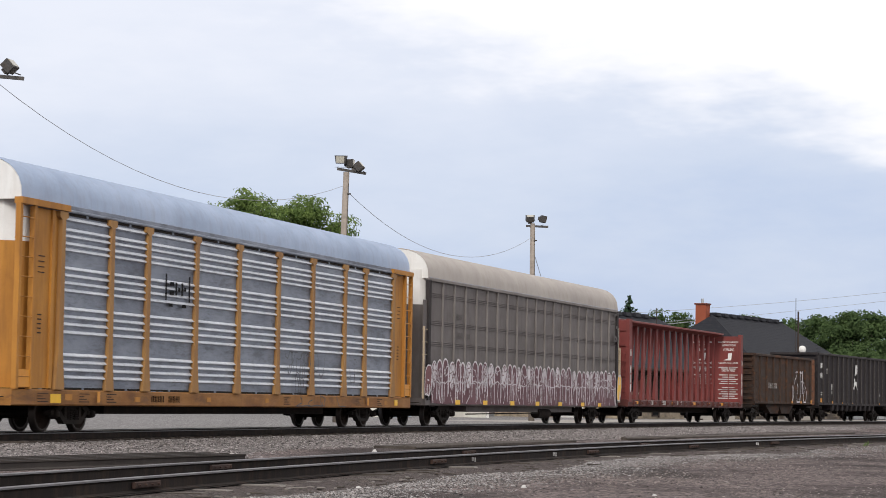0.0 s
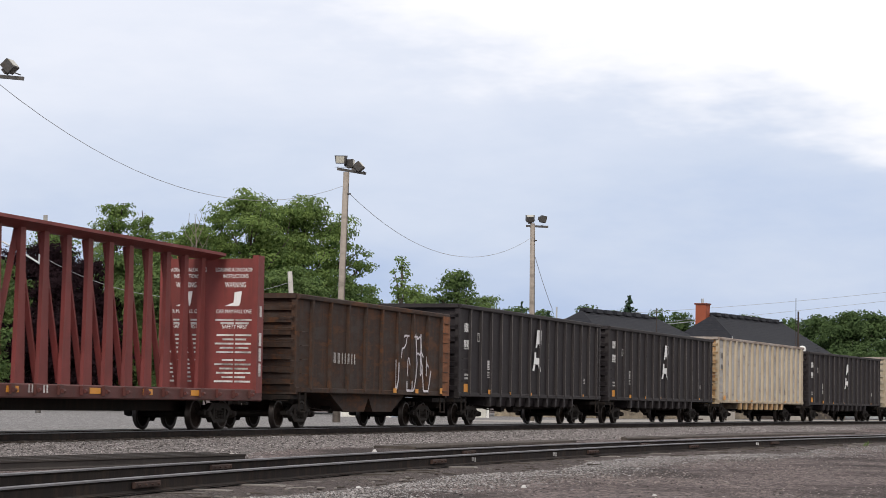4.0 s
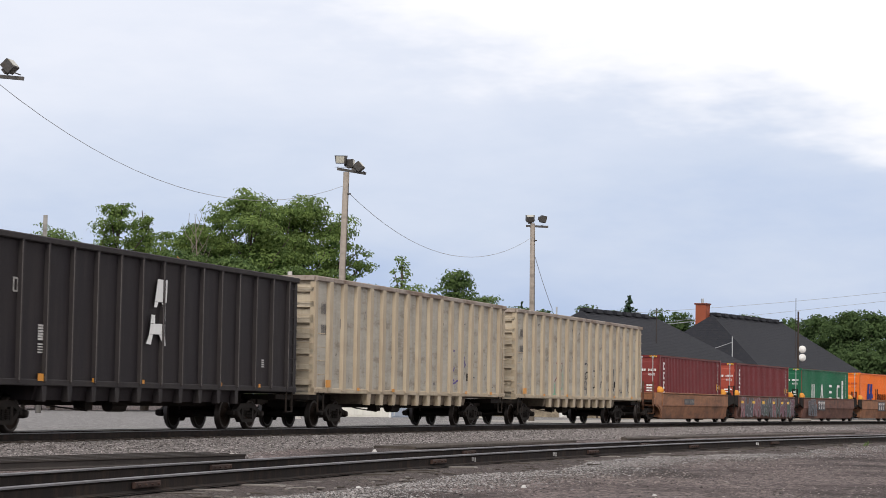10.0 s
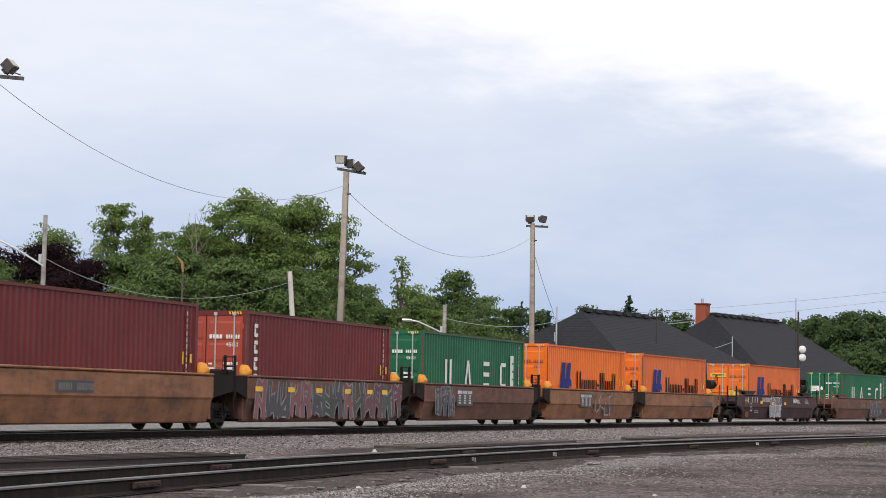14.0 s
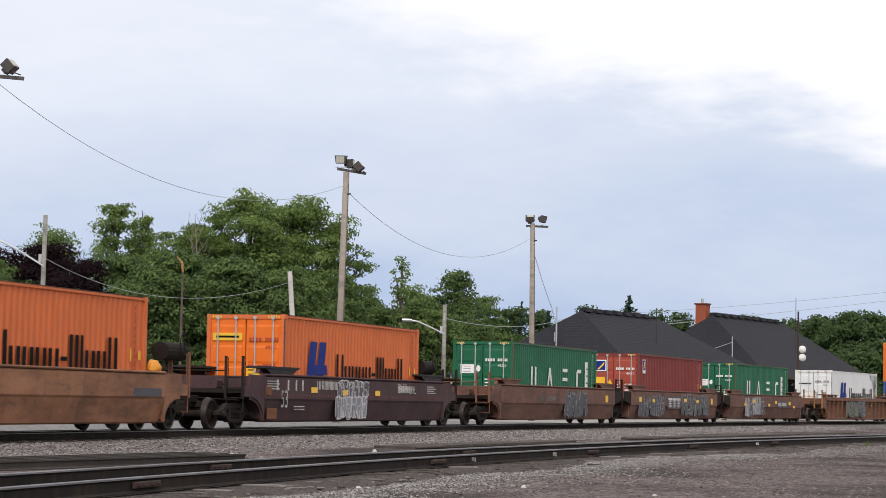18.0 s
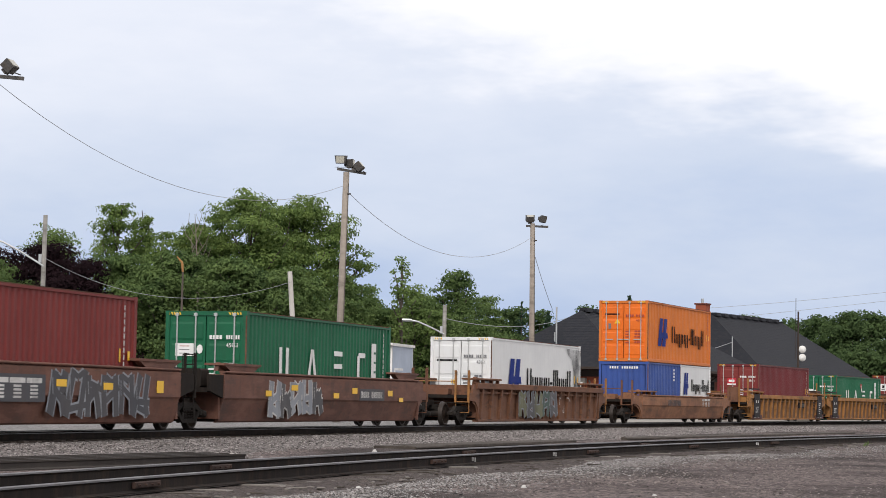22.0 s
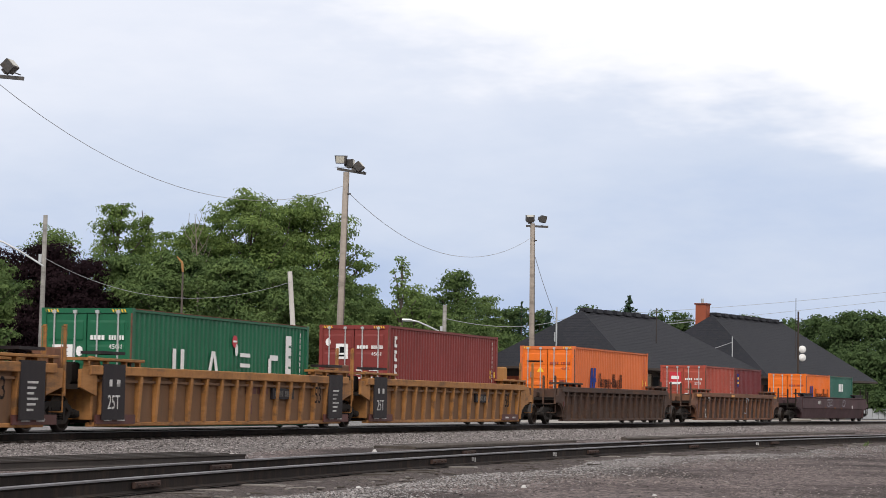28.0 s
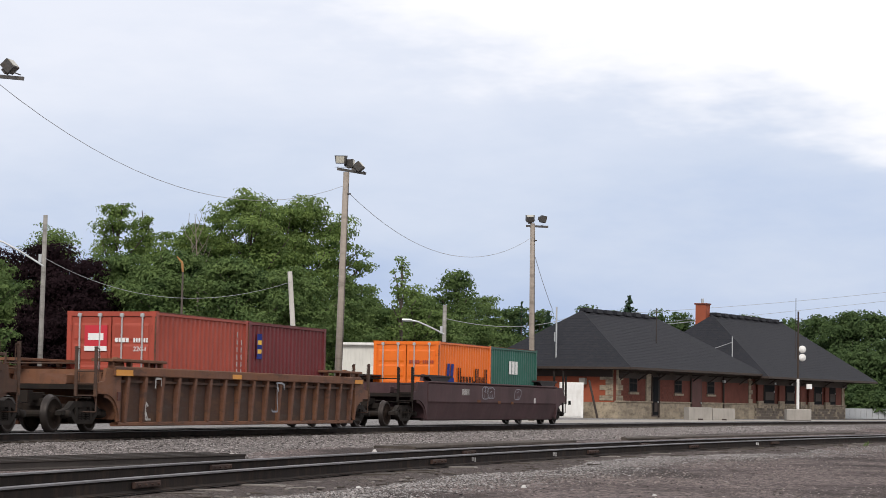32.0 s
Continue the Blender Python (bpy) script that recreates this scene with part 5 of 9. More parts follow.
tan_purple = high_gondola(142.7, 9.65, 4.45, TAN_DUSTY, TAN, TAN_PALE, "tan gondola car with grey panels and purple graffiti", (-5.3, 5.3), "dark", 5, ribs=16, rib_w=0.18, tub_mat=TAN_TUB_SHADED, rim_mat=RIM_GREY)
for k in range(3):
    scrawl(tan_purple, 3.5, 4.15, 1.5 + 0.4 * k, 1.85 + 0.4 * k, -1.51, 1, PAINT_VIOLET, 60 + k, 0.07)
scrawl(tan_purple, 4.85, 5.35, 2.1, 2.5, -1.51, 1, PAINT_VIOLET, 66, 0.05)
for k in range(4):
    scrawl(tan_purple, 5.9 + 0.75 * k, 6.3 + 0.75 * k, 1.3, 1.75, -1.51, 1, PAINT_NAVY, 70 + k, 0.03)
tan_tagged = high_gondola(163.3, 9.45, 4.43, TAN_DUSTY, TAN, TAN_PALE, "tan gondola car with black and green graffiti on grey panels", (-5.3, 5.3), "dark", 6, ribs=16, rib_w=0.18, tub_mat=TAN_TUB_SHADED, rim_mat=RIM_GREY)
for k, x in enumerate((-6.3, -5.0, -3.8, -2.6, -1.3)):
    for j in range(4):
        scrawl(tan_tagged, x + 6.5, x + 7.1, 1.2 + 0.36 * j, 1.5 + 0.36 * j, -1.51, 1, (PAINT_NAVY, PAINT_SMOKE, BLACK_MARK)[(j + k) % 3], 90 + 7 * k + j, 0.05)
for j in range(3):
    scrawl(tan_tagged, -4.6, -3.3, 1.2, 2.5, -1.51, 1, (PAINT_GREEN, PAINT_GREEN, PAINT_ROSE)[j], 97 + j, 0.05)
scrawl(tan_tagged, 4.5, 4.9, 1.5, 2.7, -1.51, 2, PAINT_NAVY, 98, 0.12)
for x in (6.0, 7.2):
    scrawl(tan_tagged, x, x + 0.5, 1.4, 1.9, -1.51, 1, PAINT_SMOKE, 140 + int(x), 0.04)


# ---- well cars ----
def end_truck_deck(car, x_end, x_well, mat, way, coupled, top):
    """The end over a truck: side plates cut to an arch at the wheels, a low deck and its boxes."""
    a, b = sorted((x_end, x_well))
    r = max(0.45, abs(x_end - x_well) - 0.45)
    arch = [(x_well + way * (0.05 + r * (1 - math.cos(q * math.pi / 14))), 0.26 + 0.64 * math.sin(q * math.pi / 14)) for q in range(8)]
    shape = [(x_end, 0.9), (x_end, 1.16), (x_end - way * 0.34, 1.2), (x_end - way * 0.42, top), (x_well, top), (x_well, 0.24)] + arch
    if not coupled:
        shape = [(x_end, 1.04), (x_end, 1.46), (x_well, 1.46), (x_well, 0.85)]
    plate = mat if coupled or mat is WELL_YELLOW else STEEL_DARK
    for y0, y1 in ((-1.47, -1.39), (1.39, 1.47)):
        part("end_side_plate", Solid().prism_y(shape[::-way], y0, y1), plate, car)
    part("end_platform", Solid().box(a, b, -1.385, 1.385, 1.0, 1.12), STEEL_DARK, car)
    part("bulkhead", Solid().box(*sorted((x_well, x_well + way * 0.12)), -1.38, 1.38, 0.3, 1.48 if top > 1.4 else 1.29), mat, car)
    if not coupled:
        part("equipment_box", Solid().slab(*sorted((x_well + way * 0.25, x_end - way * 0.15)), -1.15, -0.35, 1.12, 1.62, 0.05), STEEL_DARK, car)
        return
    rim = Solid()
    for (xa, za), (xb, zb) in zip(arch, arch[1:]):
        rim.bar((xa, -1.42, za), (xb, -1.42, zb), 0.16, 0.035, (0, 1, 0))
    part("wheel_arch_flange", rim, plate, car)
    x0, x1 = x_well + way * 0.2, x_end - way * 0.1
    part("equipment_box", Solid().slab(*sorted((x0, x0 + way * 0.5)), -1.3, -0.75, 1.12, 1.42, 0.03), mat, car)
    part("valve_box", Solid().slab(*sorted((x1 - way * 0.4, x1)), -0.6, 0.1, 1.12, 1.36, 0.03).rod((x1, -0.4, 1.25), (x0, -0.4, 1.25), 0.035, 8), mat, car)
    pipe = Solid()
    pts = [(x0, -1.36, 1.26), (x1 - way * 0.35, -1.36, 1.26), (x1 - way * 0.2, -1.34, 1.1), (x1, -1.3, 0.95)]
    for p, q in zip(pts, pts[1:]):
        pipe.rod(p, q, 0.022, 6)
    part("brake_pipe", pipe, mat, car)


def smooth_well(half_well, half_end, mat, label, trucks, ends, ladder_mat, top=1.5):
    """A well car with smooth, bulged sides. ends: for each end, True for a coupler end."""
    car = thing("well_car", label, "railcar", "freight train")
    prof = [(-1.42, top), (-1.5, top - 0.05), (-1.5, 0.86), (-1.46, 0.8), (-1.32, 0.24), (-1.26, 0.2), (-1.2, 0.2), (-1.24, 0.8), (-1.36, 0.9), (-1.36, top)]
    for mirror in (1, -1):
        sd = Solid().prism_x([(y * mirror, z) for y, z in prof][::mirror], -half_well, half_well)
        part("side_wall", sd, mat, car)
    part("well_floor", Solid().box(-half_well, half_well, -1.24, 1.24, 0.22, 0.32), STEEL_DARK, car)
    twin("top_lip", Solid().slab(-half_well, half_well, -1.515, -1.33, top - 0.01, top + 0.05, 0.02), mat, car)
    finish_well(car, half_well, half_end, mat, trucks, ends, ladder_mat, top, "none" if half_well < 7 else "bin" if top > 1.4 else "plank")
    return car


def ribbed_well(half_well, half_end, mat, panel_mat, label, trucks, ends, ladder_mat, ribs=15, top=1.5, longer=0.0):
    """A well car with a heavy top chord and vertical side ribs."""
    car = thing("well_car", label, "railcar", "freight train")
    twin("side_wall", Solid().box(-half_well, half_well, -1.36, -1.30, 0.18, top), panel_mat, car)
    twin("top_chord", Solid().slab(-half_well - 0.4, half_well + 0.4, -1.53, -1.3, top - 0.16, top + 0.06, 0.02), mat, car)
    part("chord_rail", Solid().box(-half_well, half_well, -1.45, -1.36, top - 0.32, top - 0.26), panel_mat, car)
    twin("bottom_sill", Solid().slab(-half_well, half_well, -1.42, -1.2, 0.14, 0.24, 0.02), mat, car)
    rib = Solid().prism_x([(-1.36, 0.22), (-1.44, 0.24), (-1.52, top - 0.16), (-1.36, top - 0.16)], -0.07, 0.07).mesh("side_rib", mat)
    for x in np.linspace(-half_well + 0.35, half_well - 0.35, ribs):
        part("side_rib", rib, mat, car).matrix_basis = pose(x, 0, 0)
        part("side_rib", rib, mat, car).matrix_basis = pose(x, 0, 0, 0, 0, 180)
    part("well_floor", Solid().box(-half_well, half_well, -1.24, 1.24, 0.22, 0.32), STEEL_DARK, car)
    finish_well(car, half_well, half_end, mat, trucks, ends, ladder_mat, top, "plank", longer)
    return car


def finish_well(car, half_well, half_end, mat, trucks, ends, ladder_mat, top, tray, longer=0.0):
    """Ends, walkways, guides, grab posts and trucks. tray: "none", "bin" or "plank"; longer: more overhang at the rear."""
    for way, coupled in ((-1, ends[0]), (1, ends[1])):
        reach = half_end + (longer if way > 0 else 0.0)
        end_truck_deck(car, way * reach, way * half_well, mat, way, coupled, top)
        x = way * (half_well - 0.25)
        xm = way * (half_well - 1.25)
        for turn in (1, -1):
            if tray == "bin":
                box = Solid().prism_x([(turn * -1.5, top + 0.2), (turn * -1.5, top + 0.26), (turn * -0.9, top + 0.26), (turn * -0.9, top + 0.2)][::turn], xm - 1.25, xm + 1.25)
                box.prism_y([(xm - 0.8, top + 0.05), (xm + 0.8, top + 0.05), (xm + 1.2, top + 0.2), (xm - 1.2, top + 0.2)], *sorted((turn * -1.47, turn * -1.3)))
                part("end_tray", box, mat if mat is not WELL_PURPLE else BLACK_RIB, car)
            elif tray == "plank":
                x0, x1 = sorted((way * (half_well - 2.5), way * (half_well + 0.55)))
                plank = Solid().slab(x0, x1, *sorted((turn * -1.5, turn * -0.95)), top + 0.17, top + 0.24, 0.012)
                for k in (0.04, 0.36, 0.68, 0.93):
                    xb = x0 + k * (x1 - x0)
                    plank.box(xb, xb + 0.1, *sorted((turn * -1.45, turn * -1.33)), top + 0.05, top + 0.17)
                part("end_walkway", plank, mat, car)
        if half_well < 7:
            cone = Solid().lathe_y([(0.0, -1.47), (0.06, -1.47), (0.08, -1.44), (0.19, -1.36), (0.21, -1.2), (0.0, -1.16)], 16, x, top + 0.13)
            part("guide_cone", cone.box(x - 0.2, x + 0.2, -1.4, -1.2, top + 0.03, top + 0.13), ORANGE_REFLECT, car, smooth=True)
        else:
            part("guide_plate", Solid().prism_y([(x - 0.28, top + 0.05), (x + 0.28, top + 0.05), (x + 0.18, top + 0.24), (x - 0.14, top + 0.28)], -1.3, -1.18), mat, car)
        xe = way * (reach + 0.1)
        if coupled or mat is WELL_YELLOW:
            tall = 2.45 if mat is WELL_YELLOW else 2.0
            inner, ladder, steps = -0.95, ladder_mat, (0.86, 1.14, 1.42) if ladder_mat is not WELL_YELLOW else (0.86,)
        else:
            tall, inner, ladder, steps = 2.0, -1.17, STEEL_DARK, (0.86, 1.14, 1.42, 1.7, 1.96)
        if coupled or way > 0:
            for y in (-1.45, inner):
                post = Solid().box(xe - 0.025, xe + 0.025, y - 0.035, y + 0.035, 0.84, tall)
                post.rod((xe, y, tall - 0.05), (xe - way * 0.16, y, tall - 0.05), 0.012, 5).rod((xe - way * 0.16, y, tall - 0.05), (xe - way * 0.16, y, 1.05), 0.012, 5)
                part("grab_post", post, ladder, car)
            rung = Solid().rod((xe, -1.45, 0), (xe, inner, 0), 0.018, 6).mesh("end_rung", ladder)
            for z in steps:
                part("end_rung", rung, ladder, car).matrix_basis = pose(0, 0, z)
            xs = xe - way * 0.05
            part("stirrup_step", Solid().rod((xs, -1.45, 0.9), (xs, -1.45, 0.48), 0.016, 6).rod((xs, -1.45, 0.48), (xs, inner, 0.48), 0.016, 6).rod((xs, inner, 0.48), (xs, inner, 0.9), 0.016, 6), ladder, car)
        if coupled:
            part("end_rail", Solid().rod((xe, inner, 1.6), (xe, 0.95, 1.6), 0.02, 6).rod((xe, 0.9, 1.1), (xe, 0.9, 1.85), 0.025, 6), ladder, car)
            coupler(car, way * reach, way)
        else:
            part("articulation", Solid().slab(*sorted((way * (reach - 0.2), way * (reach + 0.55))), -0.35, 0.35, 0.72, 0.98, 0.04), STEEL_DARK, car)
    for x in trucks:
        truck(car, x)


def brake_gear(car, x):
    """Air reservoir and hand wheel on the end platform."""
    part("air_reservoir", Solid().rod((x - 0.6, -0.9, 2.02), (x + 0.6, -0.9, 2.02), 0.24, 14), STEEL_DARK, car)
    ring = Solid()
    pts = [(x + 0.25 + 0.28 * math.cos(k * math.pi / 8), -1.2, 2.22 + 0.28 * math.sin(k * math.pi / 8)) for k in range(17)]
    for a, b in zip(pts, pts[1:]):
        ring.rod(a, b, 0.018, 5)
    for k in (0, 4, 8, 12):
        ring.rod((x + 0.25, -1.2, 2.22), pts[k], 0.012, 5)
    part("hand_wheel", ring, STEEL_DARK, car)


# ---- shipping containers ----
SIDES = {}


def corrugated(length, z0, z1, pitch=0.278, deep=0.036):
    s = Solid()
    n = max(2, int(length / pitch))
    step = length / n
    xs, ys = [], []
    for i in range(n):
        a = -length / 2 + i * step
        xs += [a, a + 0.26 * step, a + 0.5 * step, a + 0.76 * step]
        ys += [0, 0, deep, deep]
    xs.append(length / 2)
    ys.append(0)
    k = len(xs)
    s.v = [(x, y, z0) for x, y in zip(xs, ys)] + [(x, y, z1) for x, y in zip(xs, ys)]
    s.f = [(i, i + 1, k + i + 1, k + i) for i in range(k - 1)]
    return s


def container(s, reach, length, height, base, mat, label, doors=True, smooth=False, group="containers on the train", door_mat=None, rod_mat=None):
    """base: height of its underside over the rails. The doors face the front of the train."""
    box = thing("shipping_container", label, "container", group)
    h, w, L = height, 1.219, length / 2
    door_mat, rod_mat = door_mat or mat, rod_mat or GALV_ROD
    z0, z1 = base, base + h
    key = (round(length, 2), round(h, 2), round(base, 2), smooth, mat.name)
    if key not in SIDES:
        sd = corrugated(length - 0.3, z0 + 0.14, z1 - 0.1) if not smooth else Solid().box(-L + 0.15, L - 0.15, 0, 0.02, z0 + 0.14, z1 - 0.1)
        SIDES[key] = sd.mesh("side_wall", mat)
    moved(part("side_wall", SIDES[key], mat, box), pose(0, -w + 0.02, 0))
    moved(part("side_wall", SIDES[key], mat, box), pose(0, w - 0.02, 0, 0, 0, 180))
    for y in (-w, w):
        part("top_rail", Solid().slab(-L, L, *sorted((y, y - math.copysign(0.07, y))), z1 - 0.1, z1 - 0.012, 0.012), mat, box)
        part("bottom_rail", Solid().slab(-L, L, *sorted((y, y - math.copysign(0.07, y))), z0, z0 + 0.15, 0.012), mat, box)
        for x in (-L, L):
            part("corner_post", Solid().box(*sorted((x, x - math.copysign(0.16, x))), *sorted((y - math.copysign(0.001, y), y - math.copysign(0.12, y))), z0 + 0.1, z1 - 0.1), mat, box)
            for z in (z0, z1 - 0.118):
                part("corner_casting", Solid().box(*sorted((x + math.copysign(0.004, x), x - math.copysign(0.178, x))), *sorted((y + math.copysign(0.004, y), y - math.copysign(0.16, y))), z, z + 0.118), mat, box)
    part("roof", corrugated_roof(length - 0.2, z1 - 0.03), mat, box)
    # rubbed, rusting edges along the roof line and the front corner
    part("rail_edge", Solid().box(-L + 0.19, L - 0.19, -w - 0.004, -w + 0.05, z1 - 0.03, z1 - 0.008), EDGE_RUST, box)
    part("post_edge", Solid().box(-L - 0.004, -L + 0.03, -w - 0.004, -w + 0.03, z0 + 0.13, z1 - 0.13), EDGE_RUST, box)
    part("underframe", Solid().box(-L + 0.1, L - 0.1, -w + 0.08, w - 0.08, z0 + 0.05, z0 + 0.12), STEEL_DARK, box)
    end = corrugated(2 * w - 0.3, z0 + 0.14, z1 - 0.1, 0.25, 0.04).mesh("end_wall", mat)
    moved(part("end_wall", end, mat, box), pose(L - 0.03, 0, 0, 0, 0, 90))
    for xa, xb in ((L - 0.1, L), (-L, -L + 0.1)):
        part("end_header", Solid().box(xa, xb, -w + 0.1, w - 0.1, z1 - 0.13, z1 - 0.01), mat, box)
        part("end_threshold", Solid().box(xa, xb, -w + 0.1, w - 0.1, z0, z0 + 0.15), mat, box)
    if not doors:
        moved(part("end_wall", end, mat, box), pose(-L + 0.03, 0, 0, 0, 0, -90))
    else:
        for side in (-1, 1):
            a, b = sorted((side * 0.015, side * 1.1))
            leaf = Solid().box(-L + 0.03, -L + 0.07, a, b, z0 + 0.16, z1 - 0.14)
            d = part("door", leaf, door_mat, box)
            for k in range(4):
                zz, hz = z0 + 0.28 + k * (h - 0.5) / 4, (h - 0.5) / 4
                part("door_panel", Solid().prism_y([(-L + 0.03, zz), (-L + 0.012, zz + 0.06), (-L + 0.012, zz + hz - 0.14), (-L + 0.03, zz + hz - 0.08)], a + 0.08, b - 0.08), door_mat, d)
            for y in (side * 0.3, side * 0.86):
                part("lock_rod", Solid().rod((-L - 0.012, y, z0 + 0.06), (-L - 0.012, y, z1 - 0.05), 0.022, 6)
                     .box(-L - 0.04, -L + 0.02, y - 0.05, y + 0.05, z0 + 0.05, z0 + 0.13).box(-L - 0.04, -L + 0.02, y - 0.05, y + 0.05, z1 - 0.14, z1 - 0.06), rod_mat, d)
                part("door_handle", Solid().box(-L - 0.045, -L - 0.03, *sorted((y, y - side * 0.36)), z0 + 1.02, z0 + 1.06), rod_mat, d)
            for zh in (z0 + 0.3, z1 - 0.5):
                part("hinge", Solid().rod((-L + 0.01, side * 1.11, zh), (-L + 0.01, side * 1.11, zh + 0.15), 0.03, 6), door_mat, d)
    box["base"] = base
    return on_train(box, s, reach)


def corrugated_roof(length, z):
    s = Solid()
    n = int(length / 0.42)
    step = length / n
    xs, zs = [], []
    for i in range(n):
        a = -length / 2 + i * step
        xs += [a, a + 0.3 * step, a + 0.5 * step, a + 0.8 * step]
        zs += [0, 0, -0.02, -0.02]
    xs.append(length / 2)
    zs.append(0)
    k = len(xs)
    s.v = [(x, -1.18, z + d) for x, d in zip(xs, zs)] + [(x, 1.18, z + d) for x, d in zip(xs, zs)]
    s.f = [(i, i + 1, k + i + 1, k + i) for i in range(k - 1)]
    return s


def door_print(box, L, z0, h, seed, col=None, code=True):
    """Number bars, size code and data lines on the doors."""
    col = col or WHITE
    s = Solid()
    x = -L - 0.008
    rnd = random.Random(seed)

    def strip_bars(y, z, widths, hh):
        for w in widths:
            s.box(x, x + 0.02, y - w, y, z, z + hh)
            y -= w + 0.03
    strip_bars(-0.12, z0 + h - 0.78, [0.07] * 4, 0.11)
    strip_bars(-0.62, z0 + h - 0.78, [0.04] * 6, 0.11)
    for i in range(5):
        strip_bars(-0.55, z0 + h - 1.5 - i * 0.13, [rnd.uniform(0.08, 0.2), rnd.uniform(0.1, 0.2)], 0.07)
        strip_bars(-0.1, z0 + h - 1.5 - i * 0.13, [rnd.uniform(0.1, 0.25)], 0.05)
    tagged(part("door_print", s, col, box), kind="stuff")
    if code:
        lettering("size_code", "45G1", 0.12, col, box, 0, 0, 0, spin=pose(x - 0.004, -0.62, z0 + h - 1.0, 90, 0, -90))


def hazard_strip(box, L, z1):
    s = Solid()
    for side in (-1, 1):
        for k in range(5):
            y = side * (0.75 + k * 0.08)
            s.add([(-L - 0.004, y, z1 - 0.11), (-L - 0.004, y + 0.04, z1 - 0.11), (-L - 0.004, y + 0.07, z1 - 0.03), (-L - 0.004, y + 0.03, z1 - 0.03)], [(3, 2, 1, 0)])
    tagged(part("hazard_stripe", s, HAZARD, box), kind="stuff")


Y_SIDE = -1.225


def vertical_name(box, x, z_top, n, h, mat=WHITE):
    """A company name set upright, as plain bars."""
    s = Solid()
    for i in range(n):
        z = z_top - i * h * 1.28
        s.box(x, x + 0.24, Y_SIDE - 0.004, Y_SIDE, z - h, z - h * 0.72).box(x, x + 0.09, Y_SIDE - 0.004, Y_SIDE, z - h * 0.72, z - h * 0.35).box(x, x + 0.24, Y_SIDE - 0.004, Y_SIDE, z - h * 0.3, z)
    tagged(part("name_bars", s, mat, box), kind="stuff")


def end_marks(box, L, z1, mat=WHITE, warn=True):
    """Number column and warning signs near the rear end of the side."""
    marks(box, [(L - 0.75, z1 - 0.35 - i * 0.17, 0.06, 0.12) for i in range(11)], Y_SIDE, mat, "number_bars")
    if warn:
        marks(box, [(L - 0.98, z1 - 1.6, 0.07, 0.32), (L - 0.5, z1 - 1.55, 0.12, 0.22)], Y_SIDE, REFLECT, "warning_label")


GLYPHS = ((0.6, 0, 0.85), (0.5, 0, 0.5), (0.5, -0.2, 0.7), (0.5, 0, 0.5), (0.5, -0.2, 0.7), (0.3, 0.22, 0.1), (0.45, 0, 0.85), (0.13, 0, 0.85), (0.5, 0, 0.5), (0.48, -0.2, 0.7), (0.5, 0, 0.85))


def big_name(box, x, z, width, scale, mat):
    """A company name as plain upright bars of the width and height of its letters."""
    k = width / 6.22
    for w, low, h in GLYPHS:
        t, a, b = 0.135 * k, z + low * scale, z + (low + h) * scale
        s, y = Solid(), (Y_SIDE - 0.005, Y_SIDE)
        if w < 0.2 or h < 0.2:
            s.box(x, x + w * k, *y, a, b)
        else:
            s.box(x, x + 1.15 * t, *y, a, b).box(x + w * k - 1.15 * t, x + w * k, *y, a, b)
        part("name_bar", s, mat, box)
        x += (w + 0.126) * k


def slant_emblem(box, x, z, w, h, mat):
    """Two leaning bars with a foot, the shipping line's emblem as a plain shape."""
    s = Solid()
    for dx in (0.0, 0.42):
        p = [(x + dx * w, z), (x + (dx + 0.34) * w, z), (x + (dx + 0.5) * w, z + h), (x + (dx + 0.2) * w, z + h)]
        s.add([(a, Y_SIDE - 0.005, b) for a, b in p], [(0, 1, 2, 3)])
    p = [(x + 0.25 * w, z + 0.3 * h), (x + w, z + 0.3 * h), (x + 0.94 * w, z + 0.5 * h), (x + 0.3 * w, z + 0.5 * h)]
    s.add([(a, Y_SIDE - 0.007, b) for a, b in p], [(0, 1, 2, 3)])
    part("emblem", s, mat, box)


PLACARD_RED = plain("red_sticker", (0.5, 0.03, 0.045), rough=0.5)


def veil(name, colour, scale, most):
    """A thin film of dirt with soft, cloudy edges over the paint below."""
    m = bpy.data.materials.new(name)
    m.use_nodes = True
    nt = m.node_tree
    b = nt.nodes["Principled BSDF"]
    b.inputs["Base Color"].default_value, b.inputs["Roughness"].default_value = (*colour, 1), 0.9
    tc = nt.nodes.new("ShaderNodeTexCoord")
    cloud_n = node(nt, "ShaderNodeTexNoise", Scale=scale, Detail=5.0, Roughness=0.6)
    nt.links.new(tc.outputs["Object"], cloud_n.inputs["Vector"])
    r = nt.nodes.new("ShaderNodeMapRange")
    r.inputs["From Min"].default_value, r.inputs["From Max"].default_value, r.inputs["To Max"].default_value = 0.3, 0.66, most
    nt.links.new(cloud_n.outputs["Fac"], r.inputs["Value"])
    nt.links.new(r.outputs["Result"], b.inputs["Alpha"])
    return m


SOOT_VEIL = veil("soot_film", (0.05, 0.048, 0.05), 0.9, 0.85)
GREY_MARK = plain("grey_marking_paint", (0.16, 0.16, 0.17), rough=0.7)
LC = 12.0


